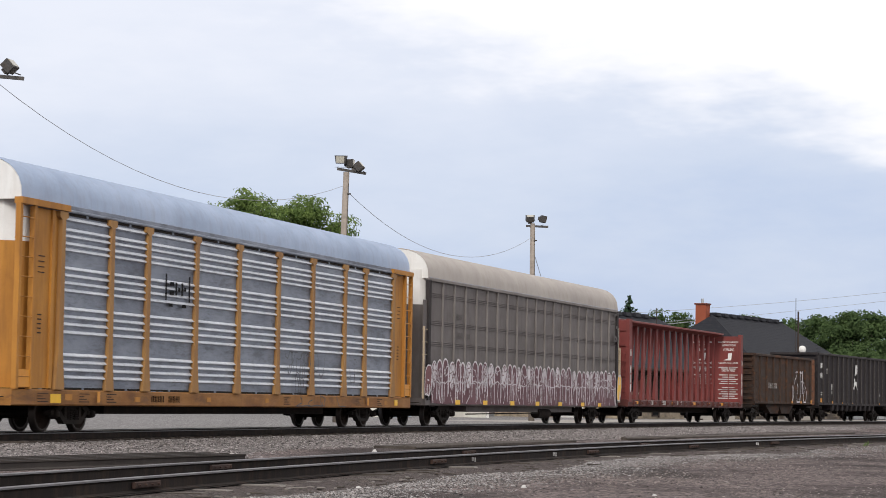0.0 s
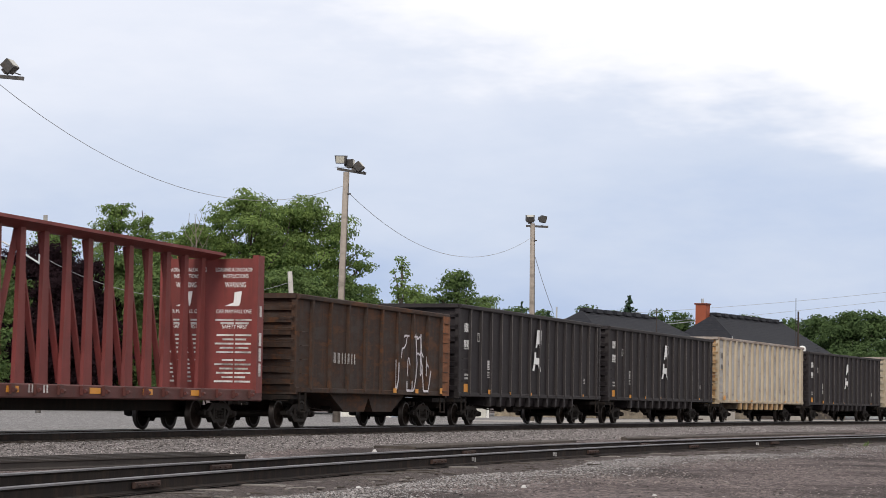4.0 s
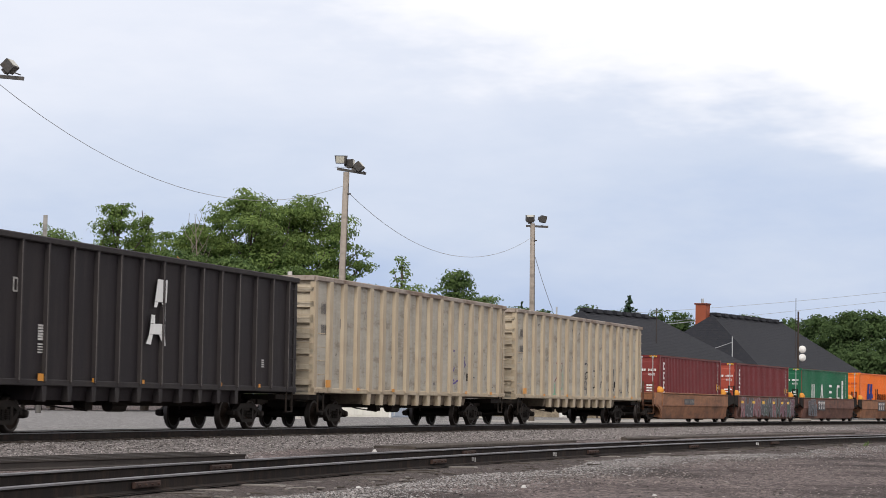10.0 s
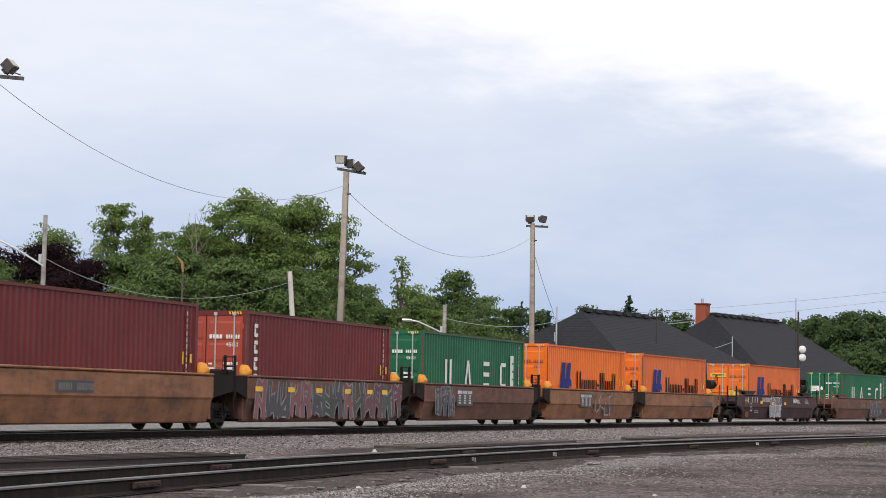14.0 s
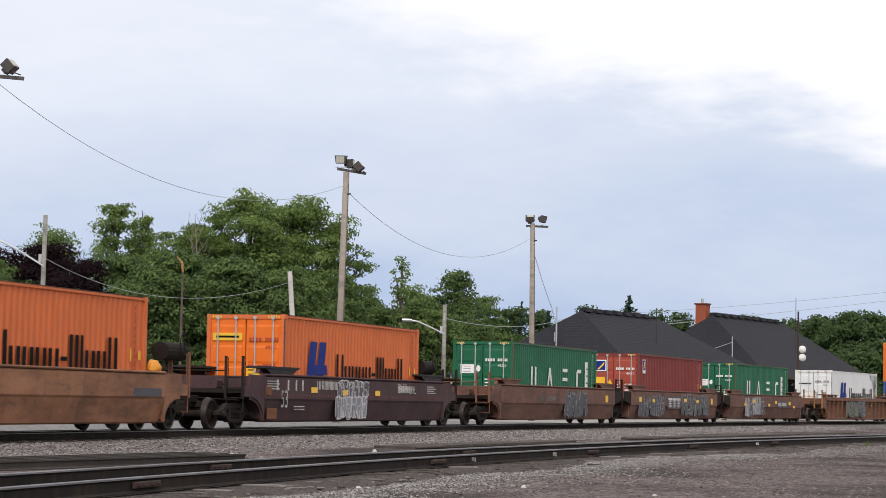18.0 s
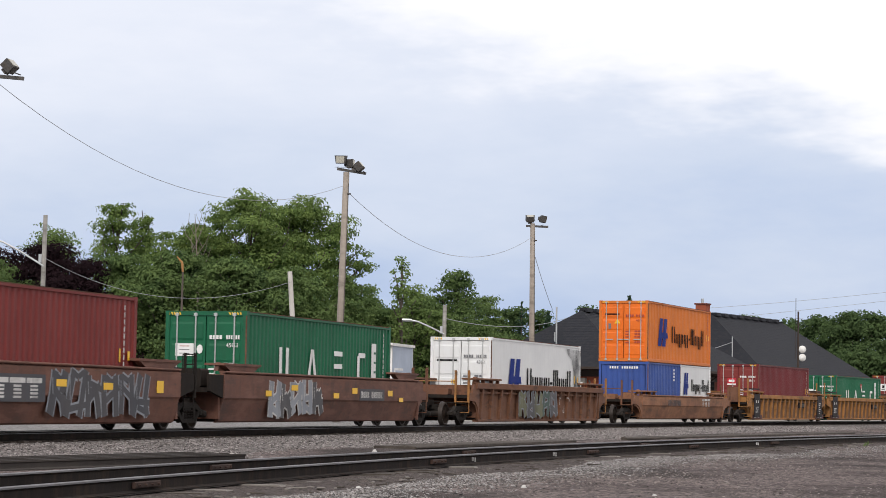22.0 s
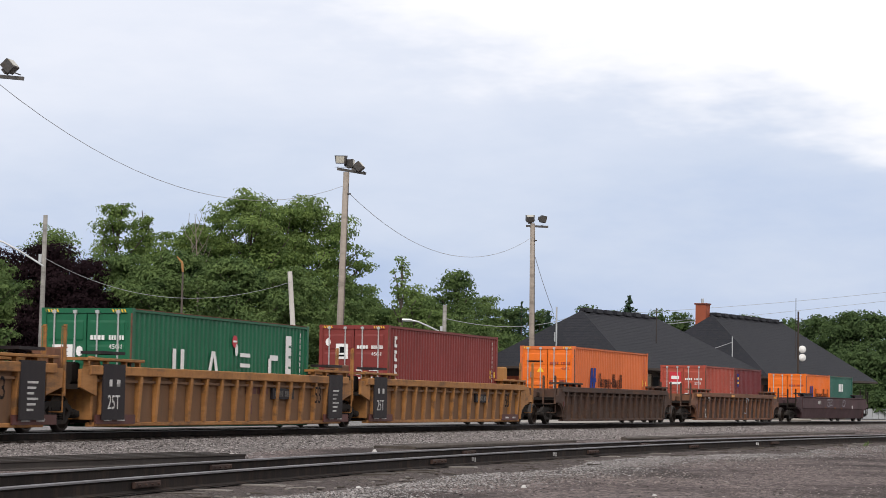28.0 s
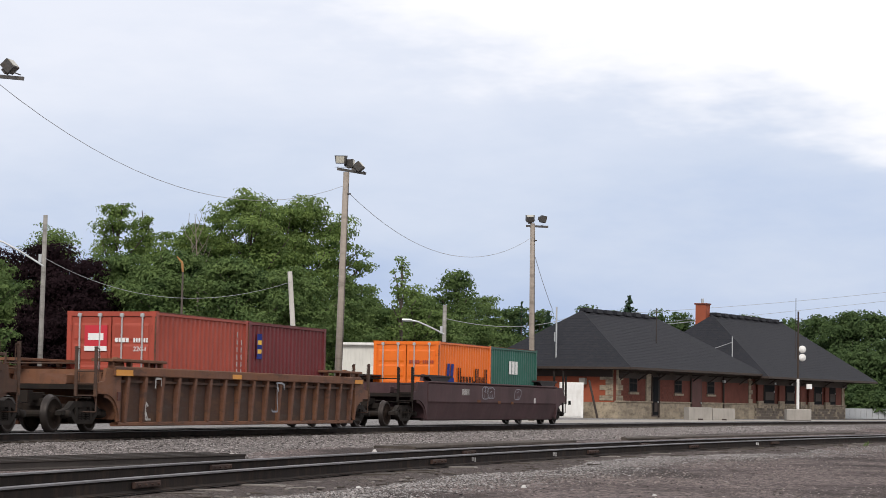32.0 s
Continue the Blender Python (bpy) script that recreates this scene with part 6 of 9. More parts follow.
def four_letter_green(s, reach, seed, label, z=3.28, shield=False):
    c = container(s, reach, LC, 2.9, z - 2.9, C_GREEN, label)
    top = z - 0.92
    for x, kind in ((-3.6, "pair"), (-1.4, "lean"), (0.8, "bars"), (2.85, "hook")):
        s = Solid()
        a, b, y0 = 1.42, top, Y_SIDE - 0.005
        if kind == "pair":
            s.box(x, x + 0.2, y0, Y_SIDE, a, b).box(x + 0.5, x + 0.7, y0, Y_SIDE, a, b)
        elif kind == "lean":
            for q in ((0, 0.2, 0.42, 0.28), (0.56, 0.76, 0.48, 0.34)):
                s.prism_y([(x + q[0], a), (x + q[1], a), (x + q[2], b), (x + q[3], b)], y0, Y_SIDE)
        elif kind == "bars":
            for f in (0.0, 0.42, 0.84):
                s.box(x, x + 0.7, y0, Y_SIDE, a + f * (b - a), a + (f + 0.16) * (b - a))
        else:
            s.box(x, x + 0.2, y0, Y_SIDE, a + 0.1, b - 0.1).box(x + 0.1, x + 0.7, y0, Y_SIDE, b - 0.15, b).box(x + 0.1, x + 0.7, y0, Y_SIDE, a, a + 0.15)
        part("name_bar", s, WHITE, c)
    part("name_bar", Solid().box(4.15, 4.57, Y_SIDE - 0.005, Y_SIDE, 1.42, 2.66), WHITE, c)
    tagged(part("name_bar_slots", Solid().box(4.36, 4.55, Y_SIDE - 0.008, Y_SIDE - 0.006, 1.72, 1.79).box(4.36, 4.55, Y_SIDE - 0.008, Y_SIDE - 0.006, 2.02, 2.09).box(4.36, 4.55, Y_SIDE - 0.008, Y_SIDE - 0.006, 2.32, 2.39), C_GREEN, c), kind="stuff")
    end_marks(c, LC / 2, z, WHITE_WORN, False)
    door_print(c, LC / 2, z - 2.9, 2.9, seed)
    hazard_strip(c, LC / 2, z)
    sticker = part("door_sticker", Solid().box(-LC / 2 - 0.01, -LC / 2 + 0.012, 0.35, 0.9, z - 1.25, z - 0.9), WHITE, c)
    for k, paint in enumerate((C_BRICK, GREY_MARK, GREY_MARK)):
        part("sticker_bar", Solid().box(-LC / 2 - 0.014, -LC / 2 - 0.01, 0.48, 0.78, z - 0.985 - 0.1 * k, z - 0.965 - 0.1 * k), paint, sticker)
    part("round_mark", Solid().prism_x([(0.17 + 0.09 * math.cos(q * 0.785), z - 1.06 + 0.13 * math.sin(q * 0.785)) for q in range(8)], -LC / 2 - 0.01, -LC / 2 + 0.012), WHITE, c)
    if shield:
        for name, mat, cx, cz, rx, rz in (("round_sticker", PLACARD_RED, 0.4, 2.38, 0.17, 0.17), ("drop_sticker", WHITE, 0.52, 2.16, 0.1, 0.17)):
            part(name, Solid().prism_y([(cx + rx * math.cos(q * 0.5236), cz + rz * math.sin(q * 0.5236)) for q in range(12)], Y_SIDE - 0.012, Y_SIDE - 0.004), mat, c)
        part("sticker_bar", Solid().box(0.27, 0.53, Y_SIDE - 0.016, Y_SIDE - 0.012, 2.36, 2.41), WHITE, c)
    return c


def plain_red(s, reach, seed, mat, label, z=3.3, names=True, door=None):
    # default door red is brighter: the stronger light on the ends, put into paint
    c = container(s, reach, LC, 2.9, z - 2.9, mat, label, door_mat=door or C_BRICK)
    if names:
        vertical_name(c, -LC / 2 + 0.55, z - 0.35, 4, 0.36)
    end_marks(c, LC / 2, z, WHITE_WORN)
    door_print(c, LC / 2, z - 2.9, 2.9, seed)
    hazard_strip(c, LC / 2, z)
    return c


def named_orange(s, reach, seed, mat, label, z=3.3, patches=False, emblem=(-4.35, 1.2, 1.8, 1.37), name=(-1.8, 1.42, 6.1, 0.97)):
    # doors keep the bright orange; beside duller sides it paints in the end light
    c = container(s, reach, LC, 2.9, z - 2.9, mat, label, door_mat=C_ORANGE)
    slant_emblem(c, *emblem, BLUE_MARK)
    big_name(c, *name, BLACK_MARK)
    end_marks(c, LC / 2, z, C_BRICK)
    door_print(c, LC / 2, z - 2.9, 2.9, seed, C_BRICK)
    if patches:
        part("door_name_patch", Solid().box(-LC / 2 - 0.008, -LC / 2 + 0.01, 0.1, 1.02, z - 0.76, z - 0.54), HAZARD, c)
        for a in (-0.9, -0.45):
            part("door_label", Solid().box(-LC / 2 - 0.008, -LC / 2 + 0.01, a, a + 0.4, z - 1.95, z - 1.5), REFLECT, c)
    else:
        part("warning_triangle", Solid().add([(-LC / 2 - 0.01, 0.45, z - 1.1), (-LC / 2 - 0.01, 0.15, z - 1.1), (-LC / 2 - 0.01, 0.3, z - 0.85)], [(0, 1, 2)]), REFLECT, c)
        part("door_label", Solid().box(-LC / 2 - 0.008, -LC / 2 + 0.01, 0.62, 0.75, z - 1.35, z - 1.1), GREY_MARK, c)
    part("door_name_bar", Solid().box(-LC / 2 - 0.012, -LC / 2 - 0.006, 0.2, 0.92, z - 0.68, z - 0.62), BLACK_MARK, c)
    hazard_strip(c, LC / 2, z)
    return c


def striped_emblem(car, x, z, w, h, n):
    """Pale blocks, each a cap over four stripes: a maker's emblem as plain shapes."""
    for i in range(n):
        a, b = x + i * 1.04 * w, x + (i + 1) * 1.04 * w - 0.06
        s = Solid().box(a, b, -1.512, -1.508, z + 0.74 * h, z + h)
        for k in range(4):
            s.box(a + 0.25 * (b - a), b - 0.25 * (b - a), -1.512, -1.508, z + 0.18 * k * h, z + (0.18 * k + 0.11) * h)
        part("emblem_bar", s, WHITE_WORN, car)


# five linked wells with smooth brown sides
FIVE = ((183.2, WELL_TAN, "sunburnt brown smooth-sided container well car"), (198.5, WELL_BROWN, "brown well car with multicoloured graffiti along its side"),
        (213.75, WELL_BROWN, "brown well car with dark graffiti"), (229.0, WELL_TAN, "orange-brown well car with a boxed emblem"), (244.1, WELL_TAN, "sunburnt brown well car with brake gear on its end"))
wells = []
for i, (s, mat, label) in enumerate(FIVE):
    ends = (i == 0, i == 4)
    tr = [-7.35] if i == 0 else []
    tr += [7.62 if i < 4 else 7.3]
    c = smooth_well(6.45, 7.2 if i not in (0, 4) else 7.9, mat, label, tr, ends, WELL_RUSTY, top=1.44)
    on_train(c, s, 7.4)
    wells.append(c)
brake_gear(wells[4], 8.0)
marks(wells[0], [(-2.5, 0.92, 1.9, 0.28)], -1.506, PAINT_NAVY, "number_plate_panel")
marks(wells[0], bars_row(-2.35, 0.98, [0.11] * 4, 0.16, 0.06) + bars_row(-1.45, 0.98, [0.1] * 6, 0.16, 0.05), -1.511, SCUFF, "number_bars")
bubble_tag(wells[1], -6.0, 0.0, 0.26, 1.46, -1.508, 7, (PAINT_ROSE, PAINT_NAVY, PAINT_TEAL), PAINT_GREY, 31)
bubble_tag(wells[1], 0.0, 6.3, 0.26, 1.46, -1.508, 7, (PAINT_ROSE, PAINT_TEAL, PAINT_PINK, PAINT_NAVY), PAINT_GREY, 32)
marks(wells[1], [(x, 1.05, 0.5, 0.14) for x in (-6.0, -3.6, -1.4, 1.0, 3.0, 4.4)], -1.52, REFLECT, "reflector")
bubble_tag(wells[2], -5.4, -3.3, 0.3, 1.45, -1.508, 4, PAINT_NAVY, PAINT_GREY, 33)
for k, x in ((2, -3.1), (3, -2.2)):
    marks(wells[k], [(x, 0.72, 1.8, 0.62)], -1.506, PAINT_NAVY, "emblem_panel")
    striped_emblem(wells[k], x + 0.1, 0.8, 0.54, 0.46, 3)
scrawl(wells[3], -0.1, 3.2, 0.4, 1.45, -1.508, 4, PAINT_GREY, 34, 0.06)
scrawl(wells[3], 0.1, 3.3, 0.5, 1.4, -1.509, 4, PAINT_SMOKE, 36, 0.09)
marks(wells[4], [(4.6, 0.86, 1.6, 0.2)], -1.506, PAINT_NAVY, "number_plate_panel")
plain_red(183.2, 7.4, 1, C_RED, "maroon forty-foot container with white upright lettering bars", door=C_RUBY)
plain_red(198.5, 7.4, 2, C_RED, "maroon forty-foot container in a graffiti-covered well", z=3.27)
four_letter_green(213.75, 7.4, 3, "green forty-foot container with four large white letter bars", z=3.28)
named_orange(229.0, 7.4, 4, C_ORANGE, "bright orange forty-foot container with blue emblem")
named_orange(244.0, 7.4, 5, C_FADED, "faded orange forty-foot container with blue emblem")

# single dark maroon well
c = smooth_well(8.0, 9.4, WELL_PURPLE, "dark maroon well car with silver graffiti", [-9.4 + 0.2, 9.1], (True, True), STEEL_DARK)
on_train(c, 265.2, 9.1)
bubble_tag(c, -2.3, 0.3, 0.9, 1.47, -1.508, 6, PAINT_SMOKE, WHITE_LINE, 41, oval=True)
bubble_tag(c, -2.6, 0.1, 0.26, 1.0, -1.516, 6, PAINT_GREY, WHITE_LINE, 42, oval=True)
for k in range(3):
    scrawl(c, -2.5, 0.2, 0.3, 1.4, -1.53, 6, (WHITE_LINE, PAINT_SMOKE, WHITE_LINE)[k], 43 + k, 0.025)
lettering("well_length", "53", 0.5, WHITE_WORN, c, -6.9, -1.51, 0.62, 0.8)
marks(c, bars_row(-4.1, 1.15, [0.2, 0.2] + [0.16] * 6, 0.25, 0.05) + bars_row(3.1, 1.12, [0.16] * 8, 0.22, 0.04) + [(x, 1.1, 0.1, 0.3) for x in (-7.2, -6.4, -5.8, -5.3)], -1.508, WHITE_WORN, "number_bars")
marks(c, [(-4.6, 1.05, 0.5, 0.16), (-2.0, 1.0, 0.45, 0.16), (0.9, 1.0, 0.45, 0.16)], -1.52, REFLECT, "reflector")
marks(c, [(-8.0, 0.95, 0.4, 0.25), (-7.9, 0.3, 0.7, 0.3)], -1.51, RUST_RAW, "orange_patch")
dash = Solid()
for k in range(62):
    dash.box(-7.7 + 0.25 * k, -7.6 + 0.25 * k, -1.506, -1.5, 0.93, 1.0)
tagged(part("rivet_row", dash, RIVET_RED, c), kind="stuff")
scrawl(c, 3.1, 5.0, 1.12, 1.4, -1.508, 7, WHITE_WORN, 45, 0.03)
marks(c, [(x, 1.12 + 0.07 * k, 0.9 - 0.2 * (k % 2), 0.03) for x in (-7.9, 6.1) for k in range(4)] + [(-5.9, 0.55 + 0.08 * k, 0.8, 0.03) for k in range(2)], -1.508, WHITE_WORN, "fine_print_bars")
brake_gear(c, 7.6)
named_orange(265.2, 9.1, 6, C_FADED, "orange forty-foot container with blue emblem and yellow door labels", z=3.28, patches=True)

# three linked wells with long smooth sides
for i, (s, label) in enumerate(((288.1, "brown smooth well car with faint dark graffiti"), (307.15, "brown well car with boxed emblem and white graffiti"), (326.2, "brown well car with silver graffiti"))):
    tr = ([-9.3] if i == 0 else []) + [9.52 if i < 2 else 9.3]
    c = smooth_well(8.1, 9.0 if i != 0 else 9.4, WELL_BROWN, label, tr, (i == 0, i == 2), WELL_RUSTY, top=1.52)
    on_train(c, s, 9.4)
    if i == 0:
        bubble_tag(c, 0.2, 3.6, 0.25, 1.48, -1.508, 4, PAINT_NAVY, PAINT_GREY, 51)
        marks(c, bars_row(-3.2, 0.95, [0.12] * 4, 0.22, 0.08) + bars_row(-2.1, 0.95, [0.11] * 6, 0.22, 0.07), -1.508, SCUFF, "number_bars")
        marks(c, [(6.5, 0.95, 0.42, 0.3)], -1.512, REFLECT, "reflector")
    elif i == 1:
        bubble_tag(c, -6.9, -2.4, 0.3, 1.4, -1.508, 6, PAINT_NAVY, PAINT_GREY, 52)
        marks(c, [(-1.9, 0.7, 2.6, 0.6)], -1.506, PAINT_NAVY, "emblem_panel")
        striped_emblem(c, -1.72, 0.78, 0.74, 0.44, 3)
        bubble_tag(c, 0.9, 6.2, 0.3, 1.48, -1.508, 6, PAINT_NAVY, PAINT_GREY, 53)
        marks(c, [(-6.9, 1.0, 0.4, 0.24), (-4.6, 1.0, 0.4, 0.16), (1.2, 1.05, 0.5, 0.16), (3.6, 1.0, 0.5, 0.16), (6.6, 0.95, 0.4, 0.3)], -1.522, REFLECT, "reflector")
    else:
        bubble_tag(c, -5.0, -0.9, 0.3, 1.45, -1.508, 5, (PAINT_GREY, PAINT_SMOKE), WHITE_WORN, 54)
        marks(c, [(2.3, 0.85, 2.3, 0.36)], -1.506, PAINT_NAVY, "number_plate_panel")
        marks(c, bars_row(2.45, 0.93, [0.12] * 4, 0.2, 0.07) + bars_row(3.4, 0.93, [0.11] * 6, 0.2, 0.06), -1.511, WHITE_WORN, "number_bars")
        marks(c, [(-5.3, 0.92, 0.42, 0.16), (-3.4, 1.1, 0.5, 0.16), (0.0, 0.9, 0.45, 0.16), (1.6, 1.05, 0.45, 0.18), (4.9, 1.0, 0.45, 0.18), (6.0, 0.82, 0.4, 0.14)], -1.522, REFLECT, "reflector")
four_letter_green(288.1, 9.4, 7, "green forty-foot container with large white letter bars and a sticker", z=3.23)
c = plain_red(307.15, 9.4, 8, C_RUBY, "red forty-foot container with yellow warning labels on its doors", z=3.27, names=False)
badge = part("door_badge", Solid().box(-6.01, -5.99, 0.35, 0.9, 2.42, 2.95), WHITE, c)
part("badge_field", Solid().box(-6.014, -6.01, 0.4, 0.85, 2.47, 2.9), BLUE_MARK, badge)
part("badge_stripe", Solid().add([(-6.018, 0.8, 2.5), (-6.018, 0.7, 2.5), (-6.018, 0.45, 2.75), (-6.018, 0.45, 2.86)], [(0, 1, 2, 3)]), REFLECT, badge)
part("door_label", Solid().box(-6.01, -5.99, 0.42, 0.88, 1.7, 2.15), REFLECT, c)
part("warning_triangle", Solid().add([(-6.012, 0.3, 1.82), (-6.012, 0.05, 1.82), (-6.012, 0.175, 2.05)], [(0, 1, 2)]), REFLECT, c)
badge = part("side_badge", Solid().box(-5.35, -4.85, Y_SIDE - 0.004, Y_SIDE, 2.35, 3.0), WHITE, c)
part("badge_field", Solid().box(-5.31, -4.89, Y_SIDE - 0.008, Y_SIDE - 0.004, 2.5, 2.96), BLUE_MARK, badge)
part("badge_stripe", Solid().add([(x, Y_SIDE - 0.01, z) for x, z in ((-5.25, 2.55), (-5.1, 2.55), (-4.92, 2.9), (-5.08, 2.9))], [(0, 1, 2, 3)]), REFLECT, badge)
four_letter_green(326.15, 9.4, 9, "green forty-foot container with large white letter bars", z=3.25)

# rusty ribbed well with a white refrigerated box
c = ribbed_well(8.2, 9.3, WELL_RUSTY, WELL_RUSTY, "rusty brown ribbed well car with faded graffiti", [-9.2, 9.2], (True, True), WELL_YELLOW, 15)
on_train(c, 349.35, 9.2)
bubble_tag(c, -3.6, 1.6, 0.25, 1.42, -1.53, 5, (PAINT_MOSS, PAINT_TEAL, PAINT_SMOKE), PAINT_GREY, 61)
scrawl(c, 2.0, 3.4, 0.5, 1.1, -1.53, 3, WHITE_WORN, 62, 0.03)
c = container(349.35, 9.2, 12.19, 2.92, 0.39, C_WHITE, "white refrigerated forty-foot container with blue emblem", smooth=True)
slant_emblem(c, -4.1, 1.2, 1.75, 1.36, BLUE_MARK)
big_name(c, -1.6, 1.42, 6.15, 0.95, BLACK_MARK)
door_print(c, 6.095, 0.39, 2.92, 10, GREY_MARK)
part("door_name_bar", Solid().box(-6.103, -6.085, 0.15, 0.95, 2.4, 2.46), BLACK_MARK, c)
part("door_label", Solid().box(-6.103, -6.085, 0.2, 0.36, 1.55, 1.7), REFLECT, c)
hazard_strip(c, 6.095, 3.31)
end_marks(c, 6.095, 3.31, GREY_MARK)
part("soot_stain", Solid().add([(x, Y_SIDE - 0.002, z) for x, z in ((5.0, 0.6), (6.06, 0.6), (6.06, 3.12), (3.9, 3.16), (4.1, 2.9), (4.7, 2.7), (5.0, 2.2), (5.15, 1.2))], [(0, 1, 2, 3, 4, 5, 6, 7)]), SOOT_VEIL, c, "grey soot smear")

# brown well with two short boxes below and a long one on top
c = smooth_well(7.8, 9.3, WELL_TAN, "brown smooth well car carrying a double stack", [-9.1, 9.1], (True, True), WELL_RUSTY, top=1.3)
on_train(c, 372.55, 9.1)
marks(c, bars_row(-3.4, 0.85, [0.2] * 4 + [0.2] * 6, 0.28, 0.05), -1.507, PAINT_NAVY, "number_bars")
striped_emblem(c, 3.2, 0.84, 0.56, 0.38, 3)
c = container(369.57, 9.1, 6.0, 2.55, 0.37, C_BLUE, "blue twenty-foot container under a long orange one", doors=False)
marks(c, [(1.6 + 0.12 * (i % 2), 2.55 - 0.16 * (i // 2), 0.1, 0.1) for i in range(8)], Y_SIDE, WHITE, "number_bars")
for k in range(11):
    part("number_bar", Solid().box(-2.99, -2.97, 0.62 - 0.12 * k - (0.12 if k > 3 else 0), 0.69 - 0.12 * k - (0.12 if k > 3 else 0), 2.58, 2.69), WHITE, c)
c = container(375.55, 9.1, 6.0, 2.55, 0.37, C_WHITE, "white twenty-foot container with blue emblem", smooth=True)
slant_emblem(c, -2.4, 1.42, 0.95, 1.1, BLUE_MARK)
big_name(c, -0.9, 1.6, 3.6, 0.72, BLACK_MARK)
named_orange(372.57, 9.1, 11, C_AMBER, "orange forty-foot container stacked on two short ones", z=5.83, emblem=(-4.3, 3.72, 1.8, 1.35), name=(-1.75, 3.95, 6.2, 0.95))

# three linked yellow ribbed wells
for i, s in enumerate((395.1, 414.25, 433.35)):
    tr = ([-9.3] if i == 0 else []) + [9.55 if i < 2 else 9.3]
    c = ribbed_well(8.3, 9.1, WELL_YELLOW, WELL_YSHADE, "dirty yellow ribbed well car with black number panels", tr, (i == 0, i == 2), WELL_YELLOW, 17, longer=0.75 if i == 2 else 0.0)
    on_train(c, s, 9.4)
    for x in (-8.1, 6.95) if i < 2 else (-8.1,):
        part("black_panel", Solid().box(x, x + 1.15, -1.545, -1.50, 0.3, 1.6), BLACK_CAR, c)
        part("black_lid", Solid().box(x - 0.05, x + 1.2, -1.5, -0.95, 1.83, 1.9), BLACK_CAR, c)
        if x < 0:
            lettering("load_limit", "25T", 0.34, WHITE_WORN, c, x + 0.22, -1.55, 0.55, 0.85)
            marks(c, [(x + 0.3, 1.08, 0.14, 0.16), (x + 0.7, 1.08, 0.16, 0.16)], -1.55, WHITE_WORN, "number_bars")
        else:
            marks(c, [(x + 0.3, 1.1 - 0.12 * k, 0.5 - 0.1 * (k % 3), 0.05) for k in range(6)], -1.55, WHITE_WORN, "fine_print_bars")
            lettering("well_length", "53", 0.5, BLACK_MARK, c, x - 1.25, -1.55, 0.75, 0.8)
        part("red_corner_plate", Solid().box(x - 0.2, x + 1.9, -1.47, -1.43, 0.2, 0.42), DARK_RED, c)
        marks(c, [(x + 0.2, 0.27, 0.4, 0.06), (x + 0.9, 0.27, 0.4, 0.06)], -1.475, WHITE_WORN, "number_bars")
    part("control_box", Solid().slab(-9.3, -8.75, -0.9, -0.3, 1.12, 1.95, 0.03), WELL_RUSTY, c)
    if i == 2:
        part("control_box", Solid().slab(6.35, 7.95, -1.0, 0.3, 1.56, 2.22, 0.04), YELLOW, c)
    part("number_panel", Solid().box(2.7, 4.3, -1.45, -1.365, 0.85, 1.15), BLACK_CAR, c)
    marks(c, bars_row(2.85, 0.92, [0.1] * 4, 0.16, 0.06) + bars_row(3.6, 0.92, [0.09] * 4, 0.16, 0.05), -1.455, SCUFF, "number_bars")
    if i == 2:
        part("red_corner_plate", Solid().box(5.9, 8.0, -1.47, -1.43, 0.2, 0.42), DARK_RED, c)
        marks(c, [(6.3, 0.27, 0.4, 0.06), (7.2, 0.27, 0.4, 0.06)], -1.475, WHITE_WORN, "number_bars")
        lettering("well_length", "53", 0.5, BLACK_MARK, c, 6.0, -1.53, 0.7, 0.8)
    if i == 1:
        for x, w in ((0.9, 0.75), (1.75, 0.75)):
            part("ghost_emblem_bar", Solid().box(x, x + w, -1.372, -1.362, 0.98, 1.16).box(x + 0.25 * w, x + 0.62 * w, -1.372, -1.362, 0.42, 0.979), DARK_RED, c)
c = plain_red(395.1, 9.4, 12, C_RED, "maroon forty-foot container with a red and white tag on its doors", z=3.3, names=False, door=C_RUBY)
part("placard", Solid().box(-6.012, -5.99, 0.12, 0.62, 2.1, 2.5), PLACARD_RED, c)
part("placard_stripe", Solid().box(-6.016, -6.012, 0.12, 0.62, 2.1, 2.18), WHITE, c)
part("placard_bar", Solid().box(-6.016, -6.012, 0.2, 0.54, 2.27, 2.4), WHITE, c)
four_letter_green(414.25, 9.4, 13, "green forty-foot container with a round red sticker", z=3.0, shield=True)
c = plain_red(433.35, 9.4, 14, C_RUBY, "dull red forty-foot container with upright white bars and a placard", z=3.32, door=C_RUBY)
plate = part("door_placard", Solid().box(-6.012, -5.99, 0.2, 0.62, 2.2, 2.7), WHITE, c)
part("placard_bar", Solid().box(-6.016, -6.012, 0.28, 0.54, 2.28, 2.34).box(-6.016, -6.012, 0.33, 0.49, 2.4, 2.6), BLACK_MARK, plate)
part("round_mark", Solid().prism_x([(0.9 + 0.09 * math.cos(q * 0.785), 2.75 + 0.13 * math.sin(q * 0.785)) for q in range(8)], -6.012, -5.99), WHITE, c)

